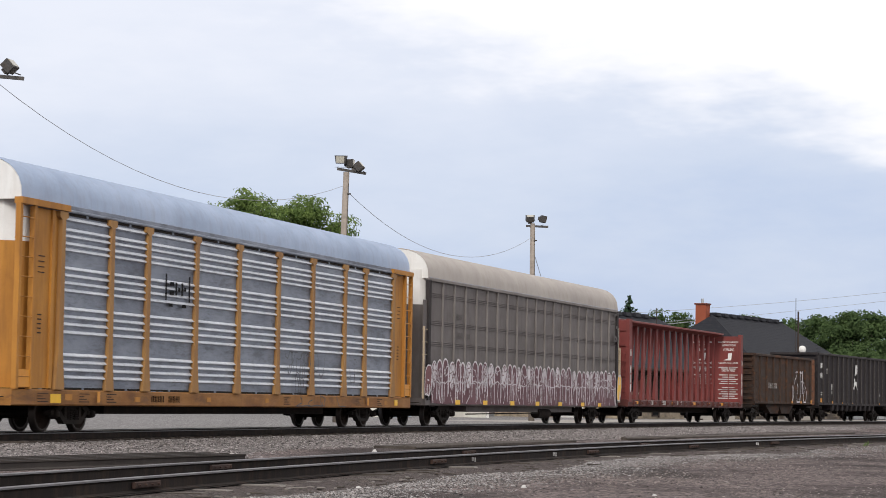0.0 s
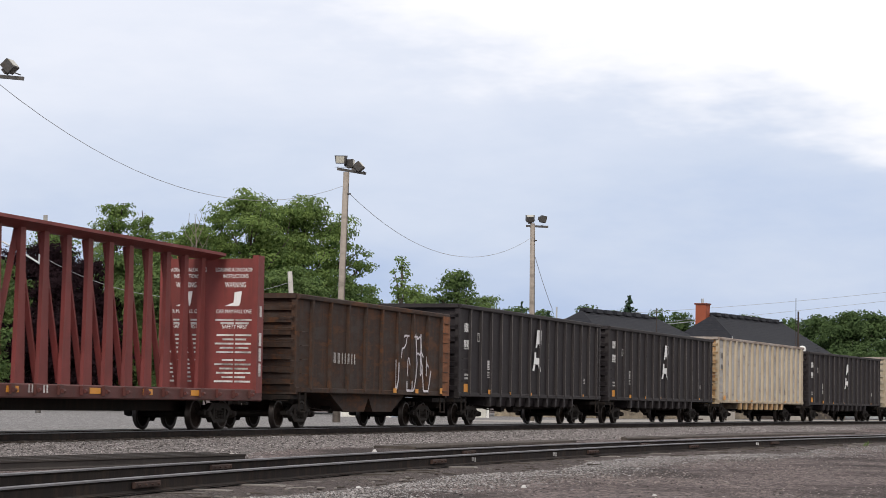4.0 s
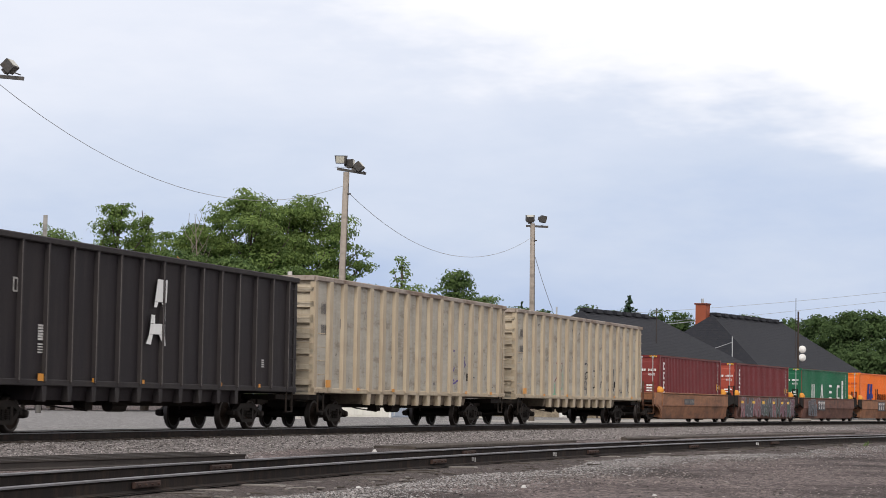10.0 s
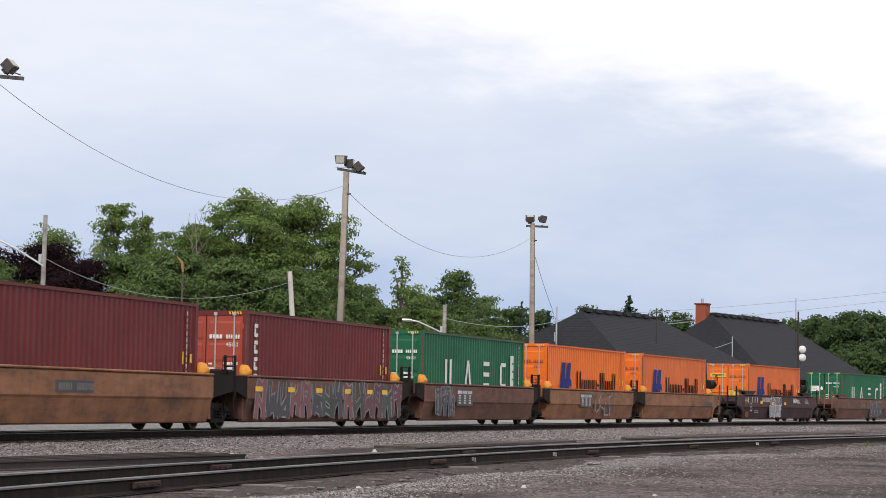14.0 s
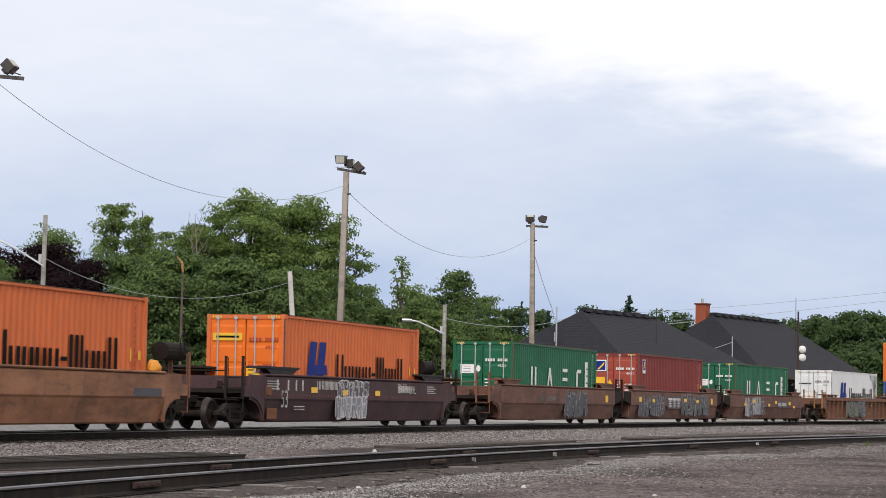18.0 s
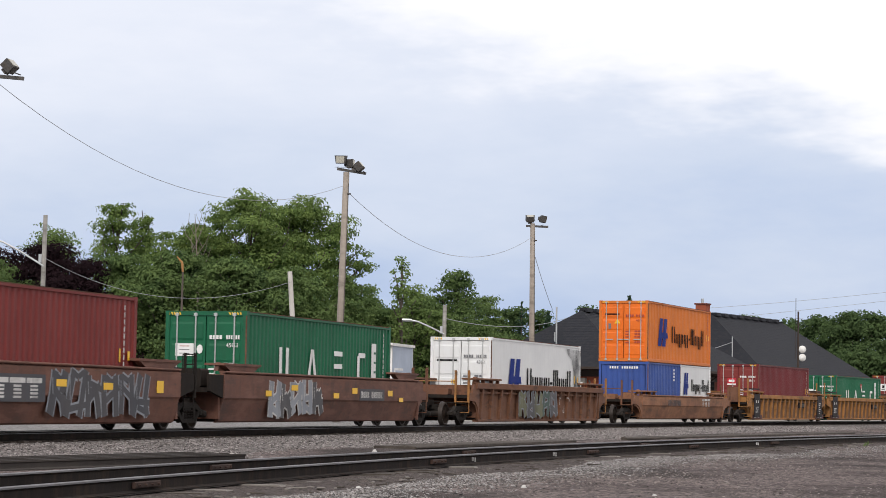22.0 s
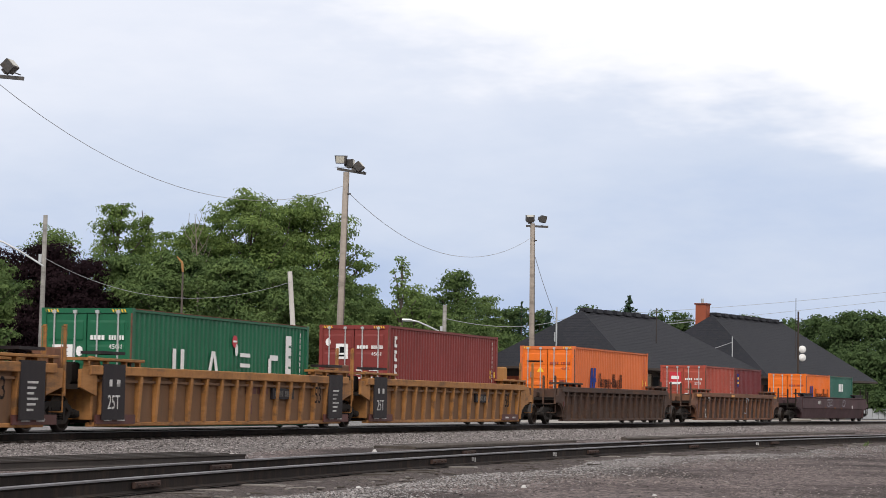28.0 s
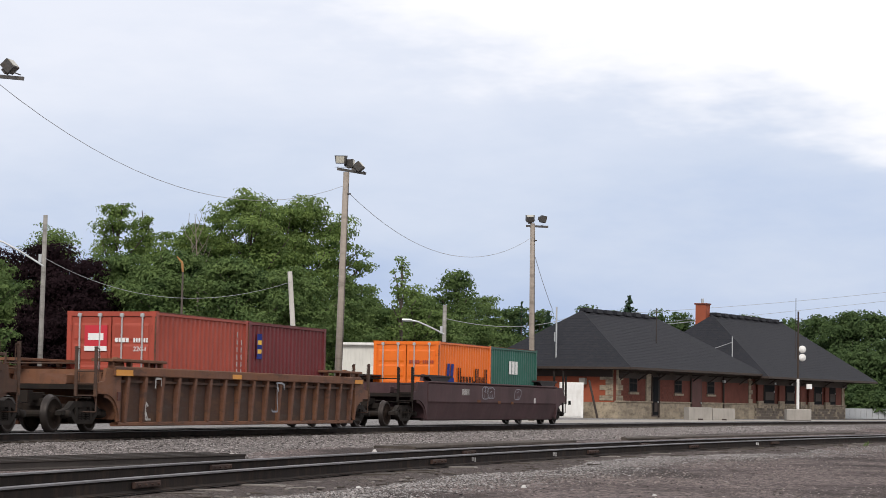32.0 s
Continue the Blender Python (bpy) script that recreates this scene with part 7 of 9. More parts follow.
# dark ribbed wells at the tail
for s, label in ((455.95, "soot-brown ribbed well car"), (478.75, "rusty dark ribbed well car with small graffiti")):
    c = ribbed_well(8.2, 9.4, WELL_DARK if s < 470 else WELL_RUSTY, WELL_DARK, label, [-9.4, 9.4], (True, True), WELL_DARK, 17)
    on_train(c, s, 9.4)
    part("warning_patch", Solid().box(-8.4, -8.25, -1.5, -1.46, 0.75, 0.95), DARK_RED, c)
    if s > 470:
        scrawl(c, -6.9, -6.1, 0.3, 1.3, -1.53, 2, WHITE_WORN, 71, 0.05)
        scrawl(c, 1.1, 2.1, 0.5, 1.3, -1.53, 2, PAINT_GREY, 72, 0.05)
        marks(c, [(-8.6, 1.34, 0.9, 0.14), (-1.6, 1.36, 0.6, 0.12), (8.0, 1.36, 0.7, 0.12)], -1.536, ORANGE_REFLECT, "yellow_patch")
named_orange(455.95, 9.4, 15, C_FADED, "orange forty-foot container with blue emblem in a dark ribbed well", z=3.3, emblem=(-3.78, 1.55, 1.05, 0.88), name=(-2.38, 1.62, 3.75, 0.7))
for s, mat, label in ((475.9, C_BRICK, "brick-red twenty-foot container with a placard on its doors"), (481.95, C_RED, "maroon twenty-foot container with a striped label")):
    c = container(s, 9.4, 5.98, 2.6, 0.38, mat, label, doors=True)
    if mat is C_BRICK:
        door_print(c, 2.99, 0.38, 2.6, 16, code=False)
        lettering("size_code", "22G1", 0.12, WHITE, c, 0, 0, 0, spin=pose(-3.005, -0.62, 1.98, 90, 0, -90))
        part("placard", Solid().box(-3.008, -2.98, 0.1, 0.72, 1.98, 2.62), PLACARD_RED, c)
        part("placard_stripe", Solid().box(-3.014, -3.006, 0.1, 0.72, 1.98, 2.1), WHITE, c)
        part("placard_bar", Solid().box(-3.014, -3.006, 0.2, 0.62, 2.25, 2.42), WHITE, c)
        marks(c, [(2.2, 1.5 + 0.2 * k, 0.05, 0.14) for k in range(6)] + [(2.5, 1.5 + 0.2 * k, 0.05, 0.14) for k in range(5)], Y_SIDE, WHITE_WORN, "number_bars")
    else:
        marks(c, [(-2.4, 1.95, 0.35, 0.7)], Y_SIDE, BLUE_MARK, "striped_label")
        marks(c, [(-2.36, 2.1, 0.27, 0.12), (-2.36, 2.35, 0.27, 0.12)], Y_SIDE - 0.006, REFLECT, "label_stripe")
        marks(c, [(-2.9, 1.4, 0.4, 0.08)], Y_SIDE, WHITE_WORN, "number_bars")
c = smooth_well(7.9, 9.3, WELL_PURPLE, "dark maroon well car at the tail of the train", [-9.2, 9.0], (True, True), STEEL_DARK)
on_train(c, 501.9, 9.1)
bubble_tag(c, -2.0, -0.6, 0.95, 1.45, -1.508, 2, None, PAINT_GREY, 81)
bubble_tag(c, 2.0, 2.8, 0.95, 1.4, -1.508, 1, None, PAINT_GREY, 82)
marks(c, bars_row(-4.3, 1.1, [0.12] * 5, 0.22, 0.05) + [(4.6, 0.85, 0.22, 0.2)], -1.508, WHITE_WORN, "number_bars")
marks(c, [(-2.6, 0.85, 0.4, 0.1), (-0.1, 0.82, 0.35, 0.1), (1.6, 0.8, 0.3, 0.1)], -1.512, RUST_RAW, "reflector")
part("tail_device", Solid().box(9.6, 9.85, -0.3, 0.05, 1.0, 1.5).rod((9.7, -0.1, 1.5), (9.7, -0.1, 1.75), 0.02, 6), STEEL_DARK, c)
part("tail_post", Solid().rod((9.5, -1.3, 0.5), (9.5, -1.3, 2.2), 0.04, 6).rod((9.5, -0.9, 0.5), (9.5, -0.9, 2.2), 0.04, 6), STEEL_DARK, c)
c = container(498.8, 9.1, 5.98, 2.6, 0.36, C_ORANGE, "orange twenty-foot container with dark lettering bars", doors=True)
big_name(c, -0.9, 1.35, 3.4, 0.85, BLACK_MARK)
slant_emblem(c, -2.3, 1.2, 1.0, 1.0, BLUE_MARK)
door_print(c, 2.99, 0.36, 2.6, 17, C_BRICK, code=False)
c = container(504.8, 9.1, 5.98, 2.6, 0.36, C_TEAL, "teal green twenty-foot container with white emblem bars", doors=True)
marks(c, [(-0.75, 1.95, 0.3, 0.5), (-0.35, 1.95, 0.3, 0.5), (0.05, 1.95, 0.3, 0.5)], Y_SIDE, WHITE, "emblem_bars")


def motions():
    times = [0.5 * k for k in range(65)]
    place = {}
    for ob, s, reach in TRAIN:
        walk(ob, [(t, riding(s - travel(t), reach)) for t in times])
        place[ob] = s
    # wheels roll while they pass the yard
    for axle, x in AXLES:
        s = place[axle.parent] + x
        ticks = [k for k in range(961) if -62 < s - travel(k / 30) < 175]
        if not ticks:
            continue
        ticks = sorted({0, 960, *ticks})
        turn, rows, inside = 0.0, [], None
        for k in ticks:
            gone = travel(k / 30)
            if inside is not None and k - last == 1:
                turn -= math.degrees((gone - inside) / 0.425)
            inside, last = gone, k
            rows.append((k / 30, pose(x, 0, 0.425, 0, turn, 0)))
        walk(axle, rows)


# ---- loose stone, old rails and timbers on the ground ----
def scatter_stones(name, label, material, spots, size, seed):
    """Many small angular stones in one mesh."""
    rnd = np.random.RandomState(seed)
    n = len(spots)
    base = np.array([(1, 0, 0), (-1, 0, 0), (0, 1, 0), (0, -1, 0), (0, 0, 1), (0, 0, -1)], float)
    v = base[None] * rnd.uniform(0.45, 1.1, (n, 6, 1)) + rnd.normal(0, 0.22, (n, 6, 3))
    v *= (size[0] + (size[1] - size[0]) * rnd.rand(n, 1, 1) ** 2) * rnd.uniform((0.7, 0.5, 0.25), (1.3, 1.0, 0.6), (n, 3))[:, None, :]
    a = rnd.uniform(0, 6.28, n)
    c, s = np.cos(a), np.sin(a)
    x = v[..., 0] * c[:, None] - v[..., 1] * s[:, None]
    y = v[..., 0] * s[:, None] + v[..., 1] * c[:, None]
    v = np.stack([x, y, v[..., 2]], -1) + np.array(spots)[:, None, :]
    tri = np.array([(0, 2, 4), (2, 1, 4), (1, 3, 4), (3, 0, 4), (2, 0, 5), (1, 2, 5), (3, 1, 5), (0, 3, 5)])
    f = (tri[None] + 6 * np.arange(n)[:, None, None]).reshape(-1, 3)
    me = bpy.data.meshes.new(name)
    me.from_pydata(v.reshape(-1, 3).tolist(), [], f.tolist())
    me.materials.append(material)
    return tagged(new(name, me), label, "gravel", kind="stuff")


def island_grey(name, dark, light):
    m = bpy.data.materials.new(name)
    m.use_nodes = True
    nt = m.node_tree
    b = nt.nodes["Principled BSDF"]
    b.inputs["Roughness"].default_value = 0.9
    g = nt.nodes.new("ShaderNodeNewGeometry")
    r = nt.nodes.new("ShaderNodeValToRGB")
    r.color_ramp.elements[0].color, r.color_ramp.elements[1].color = (*dark, 1), (*light, 1)
    nt.links.new(g.outputs["Random Per Island"], r.inputs["Fac"])
    nt.links.new(r.outputs["Color"], b.inputs["Base Color"])
    return m


def build_stones():
    rnd = np.random.RandomState(11)
    spots = []
    for _ in range(55000):
        s, w = rnd.uniform(-56, 40), 1.0 + 8.6 * rnd.rand()
        x, y = beside(s, w)
        spots.append((x, y, -0.205 - 0.028 * max(0, w - 6.6)))
    scatter_stones("ballast_stones", "loose pale ballast stones beside the running track", island_grey("ballast_stone", (0.033, 0.028, 0.026), (0.37, 0.333, 0.32)), spots, (0.016, 0.048), 1)
    spots = []
    for _ in range(95000):
        y = 19 + 52 * rnd.rand() ** 1.3
        x = rnd.uniform(-0.215, 0.215) * y
        d = x - float(np.interp(y, SIDE_Y, SIDE_X))
        k = noise.noise((x * 0.25, y * 0.25, 5)) + 0.35 * math.exp(-max(0, d - 1.5) / 3)
        if (d > 2.4 and rnd.rand() < 0.15 + 0.85 * k) or (0.85 < d < 2.4 and rnd.rand() < 0.9) or (-2.8 < d < -1.2):
            spots.append((x, y, ground_level(x, y) + 0.005))
    scatter_stones("yard_stones", "loose grey stones strewn over the cinder ground", island_grey("yard_stone", (0.035, 0.028, 0.025), (0.31, 0.262, 0.24)), spots, (0.008, 0.032), 2)
    spots = []
    for _ in range(60000):
        y = 20 + 50 * rnd.rand() ** 1.3
        d = 1.5 + abs(rnd.normal(0, 1.0)) * (0.6 + 0.012 * y)
        x = float(np.interp(y, SIDE_Y, SIDE_X)) + d
        if abs(x) < 0.215 * y and noise.noise((x * 0.5, y * 0.3, 9)) > rnd.uniform(-0.5, 0.2):
            spots.append((x, y, ground_level(x, y) + 0.006))
    scatter_stones("pale_stones", "band of pale crushed stone along the siding", island_grey("pale_stone", (0.05, 0.045, 0.043), (0.36, 0.335, 0.325)), spots, (0.008, 0.032), 3)
    rock = Solid()
    rock.add([(-0.14, -0.1, 0), (0.13, -0.12, 0), (0.16, 0.09, 0), (-0.1, 0.13, 0), (-0.07, -0.05, 0.13), (0.07, -0.06, 0.15), (0.08, 0.05, 0.12), (-0.05, 0.07, 0.1)],
             [(0, 1, 5, 4), (1, 2, 6, 5), (2, 3, 7, 6), (3, 0, 4, 7), (4, 5, 6, 7), (3, 2, 1, 0)])
    rock = rock.mesh("white_rock", STONE_WHITE)
    for x, y, k in ((-1.37, 46.0, 0.38), (-0.4, 43.5, 0.5), (0.1, 45.1, 0.55), (-1.0, 27.2, 0.3), (2.6, 26.4, 0.22), (-1.9, 26.5, 0.25), (1.1, 28.4, 0.25)):
        ob = tagged(new("white_rock", rock), "pale white rock lying on the gravel", "rock", "pale rocks")
        ob.matrix_basis = pose(x, y, ground_level(x, y) - 0.01, 0, 0, 40 * x * y) @ Matrix.Scale(k, 4)
    pile = thing("old_rail_stack", "stack of long rusty rails lying beside the siding", "rail stack", "stored track material")
    beam = Solid().prism_x([(-0.07, 0), (0.07, 0), (0.07, 0.012), (0.012, 0.03), (0.012, 0.1), (0.035, 0.115), (0.035, 0.14), (-0.035, 0.14), (-0.035, 0.115), (-0.012, 0.1), (-0.012, 0.03), (-0.07, 0.012)], -12, 12).mesh("old_rail", RAIL_OLD)
    for i in range(4):
        part("old_rail", beam, RAIL_OLD, pile).matrix_basis = pose(0.15 * i + 0.5, 0.4 * i, 0.0, 0, 0, 0.15 * i)
    pile.matrix_basis = pose(-8.5, 25.9, -0.23, 0, 0, 65.5)
    pile = thing("timber_stack", "row of old brown timbers along the siding", "timber stack", "stored track material")
    log = Solid().slab(-6.2, 6.2, -0.1, 0.1, 0.0, 0.09, 0.02).mesh("timber", TIMBER)
    for i in range(3):
        part("timber", log, TIMBER, pile).matrix_basis = pose(0.5 * i, 0.3 * i, 0.0, 0, 0, -0.4 * i)
    part("timber_end", Solid().slab(-6.4, -4.6, -0.3, 0.75, 0.02, 0.08, 0.02), TIMBER, pile)
    pile.matrix_basis = pose(1.5, 55.6, -0.25, 0, 0, 68.9)
    pile = thing("timber_stack", "long dark timbers lying by the siding", "timber stack", "stored track material")
    log = Solid().slab(-15, 15, -0.1, 0.1, 0.0, 0.08, 0.02).mesh("timber", TIMBER)
    for i in range(3):
        part("timber", log, TIMBER, pile).matrix_basis = pose(0.8 * i, 0.28 * i, 0.0)
    pile.matrix_basis = pose(11.9, 82, -0.25, 0, 0, 65.8)


def build_weeds():
    rnd = np.random.RandomState(21)
    for x, y, k in ((12.3, 63.0, 0.45), (12.1, 62.4, 0.3)):
        tuft = thing("weed", "small green weed growing from the gravel", "weed", "weeds by the siding", m=pose(x, y, ground_level(x, y) - 0.02))
        c = rnd.normal(0, 0.09 * k, (60, 3)) * (1, 1, 0.5) + (0, 0, 0.22 * k)
        part("leaves", leaf_mesh("leaves", c, np.tile([[0, 0, 1.0]], (60, 1)), 0.05 * k, LEAF_PALE, rnd), LEAF_PALE, tuft)
        part("stem", Solid().rod((0, 0, 0), (0.03, 0, 0.4 * k), 0.012, 5), LEAF_PALE, tuft)
    # splinters of old timber strewn along the siding
    chip = Solid().slab(-0.5, 0.5, -0.05, 0.05, 0, 0.025, 0.01)
    pale, dark = chip.mesh("splinter", TIMBER_PALE), chip.mesh("splinter", TIMBER)
    heap = thing("timber_splinters", "bleached and dark splinters of sleeper timber on the soil", "wood scraps")
    for i in range(280):
        y = 21 + 50 * rnd.rand() ** 1.4
        x, yy, a = siding(y, 1.1 + 0.9 * rnd.rand() ** 2)
        light = rnd.rand() < 0.4
        part("splinter", pale if light else dark, TIMBER, heap).matrix_basis = pose(x, yy, -0.225 + 0.02 * rnd.rand(), 0, rnd.uniform(-2, 2), math.degrees(a) + rnd.choice((0, 90)) + rnd.uniform(-25, 25)) @ Matrix.Diagonal((rnd.uniform(0.06, 0.26), rnd.uniform(0.2, 0.6), 0.7, 1))


# ---- lamp poles and wires ----
def flood(parent, m):
    body = part("floodlight", Solid().prism_x([(-0.22, -0.19), (0.22, -0.19), (0.28, 0.20), (-0.28, 0.20)], -0.04, 0.3).prism_x([(-0.13, -0.1), (0.13, -0.1), (0.13, 0.1), (-0.13, 0.1)], 0.3, 0.42), LAMP_BODY, parent)
    body.matrix_basis = m
    part("lens", Solid().box(-0.06, -0.04, -0.2, 0.2, -0.15, 0.16), LAMP_GLASS, body)
    part("yoke", Solid().bar((0.1, -0.3, 0.0), (0.1, -0.3, -0.36), 0.04, 0.02).bar((0.1, 0.3, 0.0), (0.1, 0.3, -0.36), 0.04, 0.02).bar((0.1, -0.3, -0.36), (0.1, 0.3, -0.36), 0.04, 0.02), LAMP_BODY, body)


def lamp_pole(x, y, lights, arms, lean=0.0, height=11.75):
    p = thing("light_pole", "tall weathered wooden pole carrying yard floodlights", "light pole", "yard lights", m=pose(x, y, -0.3, 0, lean, 0))
    part("pole", Solid().rod((0, 0, 0), (0, 0, height + 0.3), 0.19, 14, 0.145), POLE_WOOD, p, smooth=True)
    for a, b in arms:
        part("cross_arm", Solid().bar(a, b, 0.14, 0.12), LAMP_BODY, p)
    for m in lights:
        flood(p, m)
    part("insulator", Solid().rod((0.1, -0.1, height - 0.75), (0.24, -0.2, height - 0.75), 0.04, 8), LAMP_BODY, p)
    part("ground_wire", Solid().rod((0.16, -0.1, 3), (0.13, -0.1, height - 0.2), 0.012, 5), LAMP_BODY, p)
    return p


def wire(name, label, a, b, sag, r=0.018, group="overhead wires"):
    s = Solid()
    n, m = 18, 5
    for i in range(n + 1):
        c = Vector(a).lerp(Vector(b), i / n) - Vector((0, 0, 4 * sag * (i / n) * (1 - i / n)))
        for j in range(m):
            q = 2 * math.pi * j / m
            s.v.append((c.x + r * math.cos(q), c.y, c.z + r * math.sin(q)))
    s.f = [(i * m + j, i * m + (j + 1) % m, (i + 1) * m + (j + 1) % m, (i + 1) * m + j) for i in range(n) for j in range(m)]
    return tagged(new(name, s.mesh(name, WIRE_PALE, True)), label, "wire", group)


def utility_pole(x, y, top, lean, arm):
    p = thing("utility_pole", "grey wooden utility pole with a street lamp arm", "utility pole", "street poles", m=pose(x, y, -0.3, 0, lean, 0))
    part("pole", Solid().rod((0, 0, 0), (0, 0, top + 0.3), 0.17, 12, 0.13), POLE_GREY, p, smooth=True)
    if arm:
        z, reach, rise = arm
        s = Solid()
        pts = [(0, -0.1, z), (-0.45 * reach, -0.1, z + 0.55 * rise), (-0.8 * reach, -0.1, z + 0.92 * rise), (-reach, -0.1, z + rise)]
        for a, b in zip(pts, pts[1:]):
            s.rod(a, b, 0.055, 8)
        part("lamp_arm", s, ALU, p)
        part("lamp_head", Solid().prism_x([(-0.14, 0), (-0.1, 0.1), (0.1, 0.1), (0.14, 0), (0.06, -0.09), (-0.06, -0.09)], -reach - 0.6, -reach + 0.05), ALU, p).location = (0, -0.1, z + rise)
    part("transformer_bracket", Solid().box(-0.3, -0.12, -0.14, 0.0, top * 0.78, top * 0.78 + 0.5), ALU, p)
    return p


def build_poles():
    lamp_pole(-15.72, 75, [pose(0.7, 0.0, 12.58, 0, 42, 165), pose(-0.7, 0.2, 12.68, 0, 8, 200)], [((-0.9, 0, 12.23), (1.1, 0, 12.08))], height=12.2)
    lamp_pole(-4.94, 104, [pose(-0.3, -0.25, 12.62, 0, -6, 78), pose(0.3, 0.25, 12.5, 0, 5, 170), pose(0.7, -0.05, 12.42, 0, 42, 170)], [((-0.45, 0, 12.2), (0.95, 0, 12.02)), ((-0.25, -0.1, 12.15), (-0.25, -0.1, 12.5)), ((0.3, 0.1, 12.1), (0.3, 0.2, 12.4)), ((0.68, 0, 12.05), (0.68, 0, 12.3))], lean=1.2)
    lamp_pole(5.5, 132, [pose(-0.15, -0.1, 12.45, 0, 65, 90), pose(0.75, 0, 12.28, 0, -12, 190)], [((-0.4, 0, 11.9), (0.95, 0, 11.85)), ((-0.1, 0, 11.8), (-0.1, 0, 12.3)), ((0.7, 0, 11.86), (0.7, 0, 12.1))], lean=-0.4)
    wire("overhead_wire", "sagging thin cable between two light poles", (-15.7, 75, 11.75), (-4.8, 104, 11.1), 2.1, 0.012).data.materials[0] = WIRE_PALE
    wire("overhead_wire", "sagging thin cable between two light poles", (-4.6, 104, 10.8), (5.45, 132, 10.95), 2.08, 0.013)
    wire("overhead_wire", "cable falling from a light pole to the station roof", (5.6, 132, 9.7), (8.75, 172, 8.2), 0.15)
    utility_pole(-23.9, 130, 11.6, 0.5, (8.85, 3.1, 1.5))
    utility_pole(0.15, 150, 7.5, 0.3, (5.8, 2.3, 0.9))
    post = thing("leaning_post", "bare pale leaning utility post", "post", m=pose(-7.8, 120, -0.3, 0, -4.3, 0))
    part("post", Solid().rod((0, 0, 0), (0, 0, 8.2), 0.16, 10, 0.13), POLE_PALE, post)
    wire("overhead_wire", "slack service line in front of the trees", (-23.9, 130, 9.1), (-8.3, 119.8, 7.3), 1.6, 0.013).data.materials[0] = WIRE_PALE
    utility_pole(55.0, 255, 15.2, 0, None)
    utility_pole(18.0, 260, 11.7, 0, None)
    wire("overhead_wire", "distant power line over the station roof", (18, 260, 11.5), (55, 255, 14.9), 0.3, 0.022)
    wire("overhead_wire", "distant power line over the station roof", (18, 260, 9.6), (55, 255, 13.9), 0.1, 0.022)
    for z in (0.0, 0.25):
        wire("overhead_wire", "pale service line between the station roofs", (18, 260, 9.85 - z), (23.8, 199.3, 8.9 - z), 0.05, 0.02).data.materials[0] = WIRE_PALE
    wire("overhead_wire", "street line behind the station", (0.15, 150, 6.6), (14, 215, 10.0), 1.0, 0.025)


# ---- the brick station ----
STATION = Matrix.Translation((13.6, 168, -0.2)) @ pose(0, 0, 0, 0, 0, math.degrees(math.atan2(0.874, 0.485)))
# in the station's space x runs along the platform front, y runs back from the front wall, z up from the paving


def hip_roof(parent, x0, x1, y0, y1, eave, ridge0, ridge1, top, name):
    ym = (y0 + y1) / 2
    s = Solid()
    s.add([(x0, y0, eave), (x1, y0, eave), (x1, y1, eave), (x0, y1, eave), (ridge0, ym, top), (ridge1, ym, top)],
          [(0, 1, 5, 4), (2, 3, 4, 5), (1, 2, 5), (3, 0, 4), (3, 2, 1, 0)])
    roof = part(name, s, SHINGLE, parent)
    part("fascia", Solid().box(x0, x1, y0 - 0.03, y0 + 0.03, eave - 0.16, eave + 0.02).box(x0 - 0.03, x0 + 0.03, y0, y1, eave - 0.16, eave + 0.02).box(x1 - 0.03, x1 + 0.03, y0, y1, eave - 0.16, eave + 0.02), DARK_WOOD, roof)
    # shingle courses on the two slopes that can be seen
    cs = Solid()
    n = 34
    for i in range(n):
        k0, k1 = i / n, (i + 0.9) / n
        def at(k, front):
            z = eave + (top - eave) * k + 0.02
            if front:
                return (x0 + (ridge0 - x0) * k, y0 + (ym - y0) * k, z), (x1 + (ridge1 - x1) * k, y0 + (ym - y0) * k, z)
            return (x0 + (ridge0 - x0) * k, y1 + (ym - y1) * k, z), (x0 + (ridge0 - x0) * k, y0 + (ym - y0) * k, z)
        for front in (True, False):
            a, b = at(k0, front)
            c, d = at(k1, front)
            lift = 0.003
            cs.add([(a[0], a[1], a[2] + lift), (b[0], b[1], b[2] + lift), d, c], [(0, 1, 2, 3)])
            cs.add([(a[0], a[1], a[2] - 0.002), (b[0], b[1], b[2] - 0.002), (b[0], b[1], b[2] + lift), (a[0], a[1], a[2] + lift)], [(0, 1, 2, 3)])
    tagged(part("shingle_field", cs, SHINGLE, roof), kind="stuff")
    # ridge ventilators
    vent = Solid().prism_x([(-0.4, -0.08), (0.4, -0.08), (0.3, 0.22), (-0.3, 0.22)], -0.5, 0.5).mesh("ridge_vent", SHINGLE)
    k = int((ridge1 - ridge0) / 1.9)
    for i in range(k):
        part("ridge_vent", vent, SHINGLE, roof).matrix_basis = pose(ridge0 + 0.8 + i * 1.9, ym, top + 0.02)
    for (xa, xb) in ((x0, ridge0),):
        part("ridge_cap", Solid().bar((xb, ym, top + 0.04), (ridge1, ym, top + 0.04), 0.34, 0.05).bar((ridge0, ym, top + 0.05), (ridge1, ym, top + 0.05), 0.14, 0.05), SHINGLE, roof)
    return roof


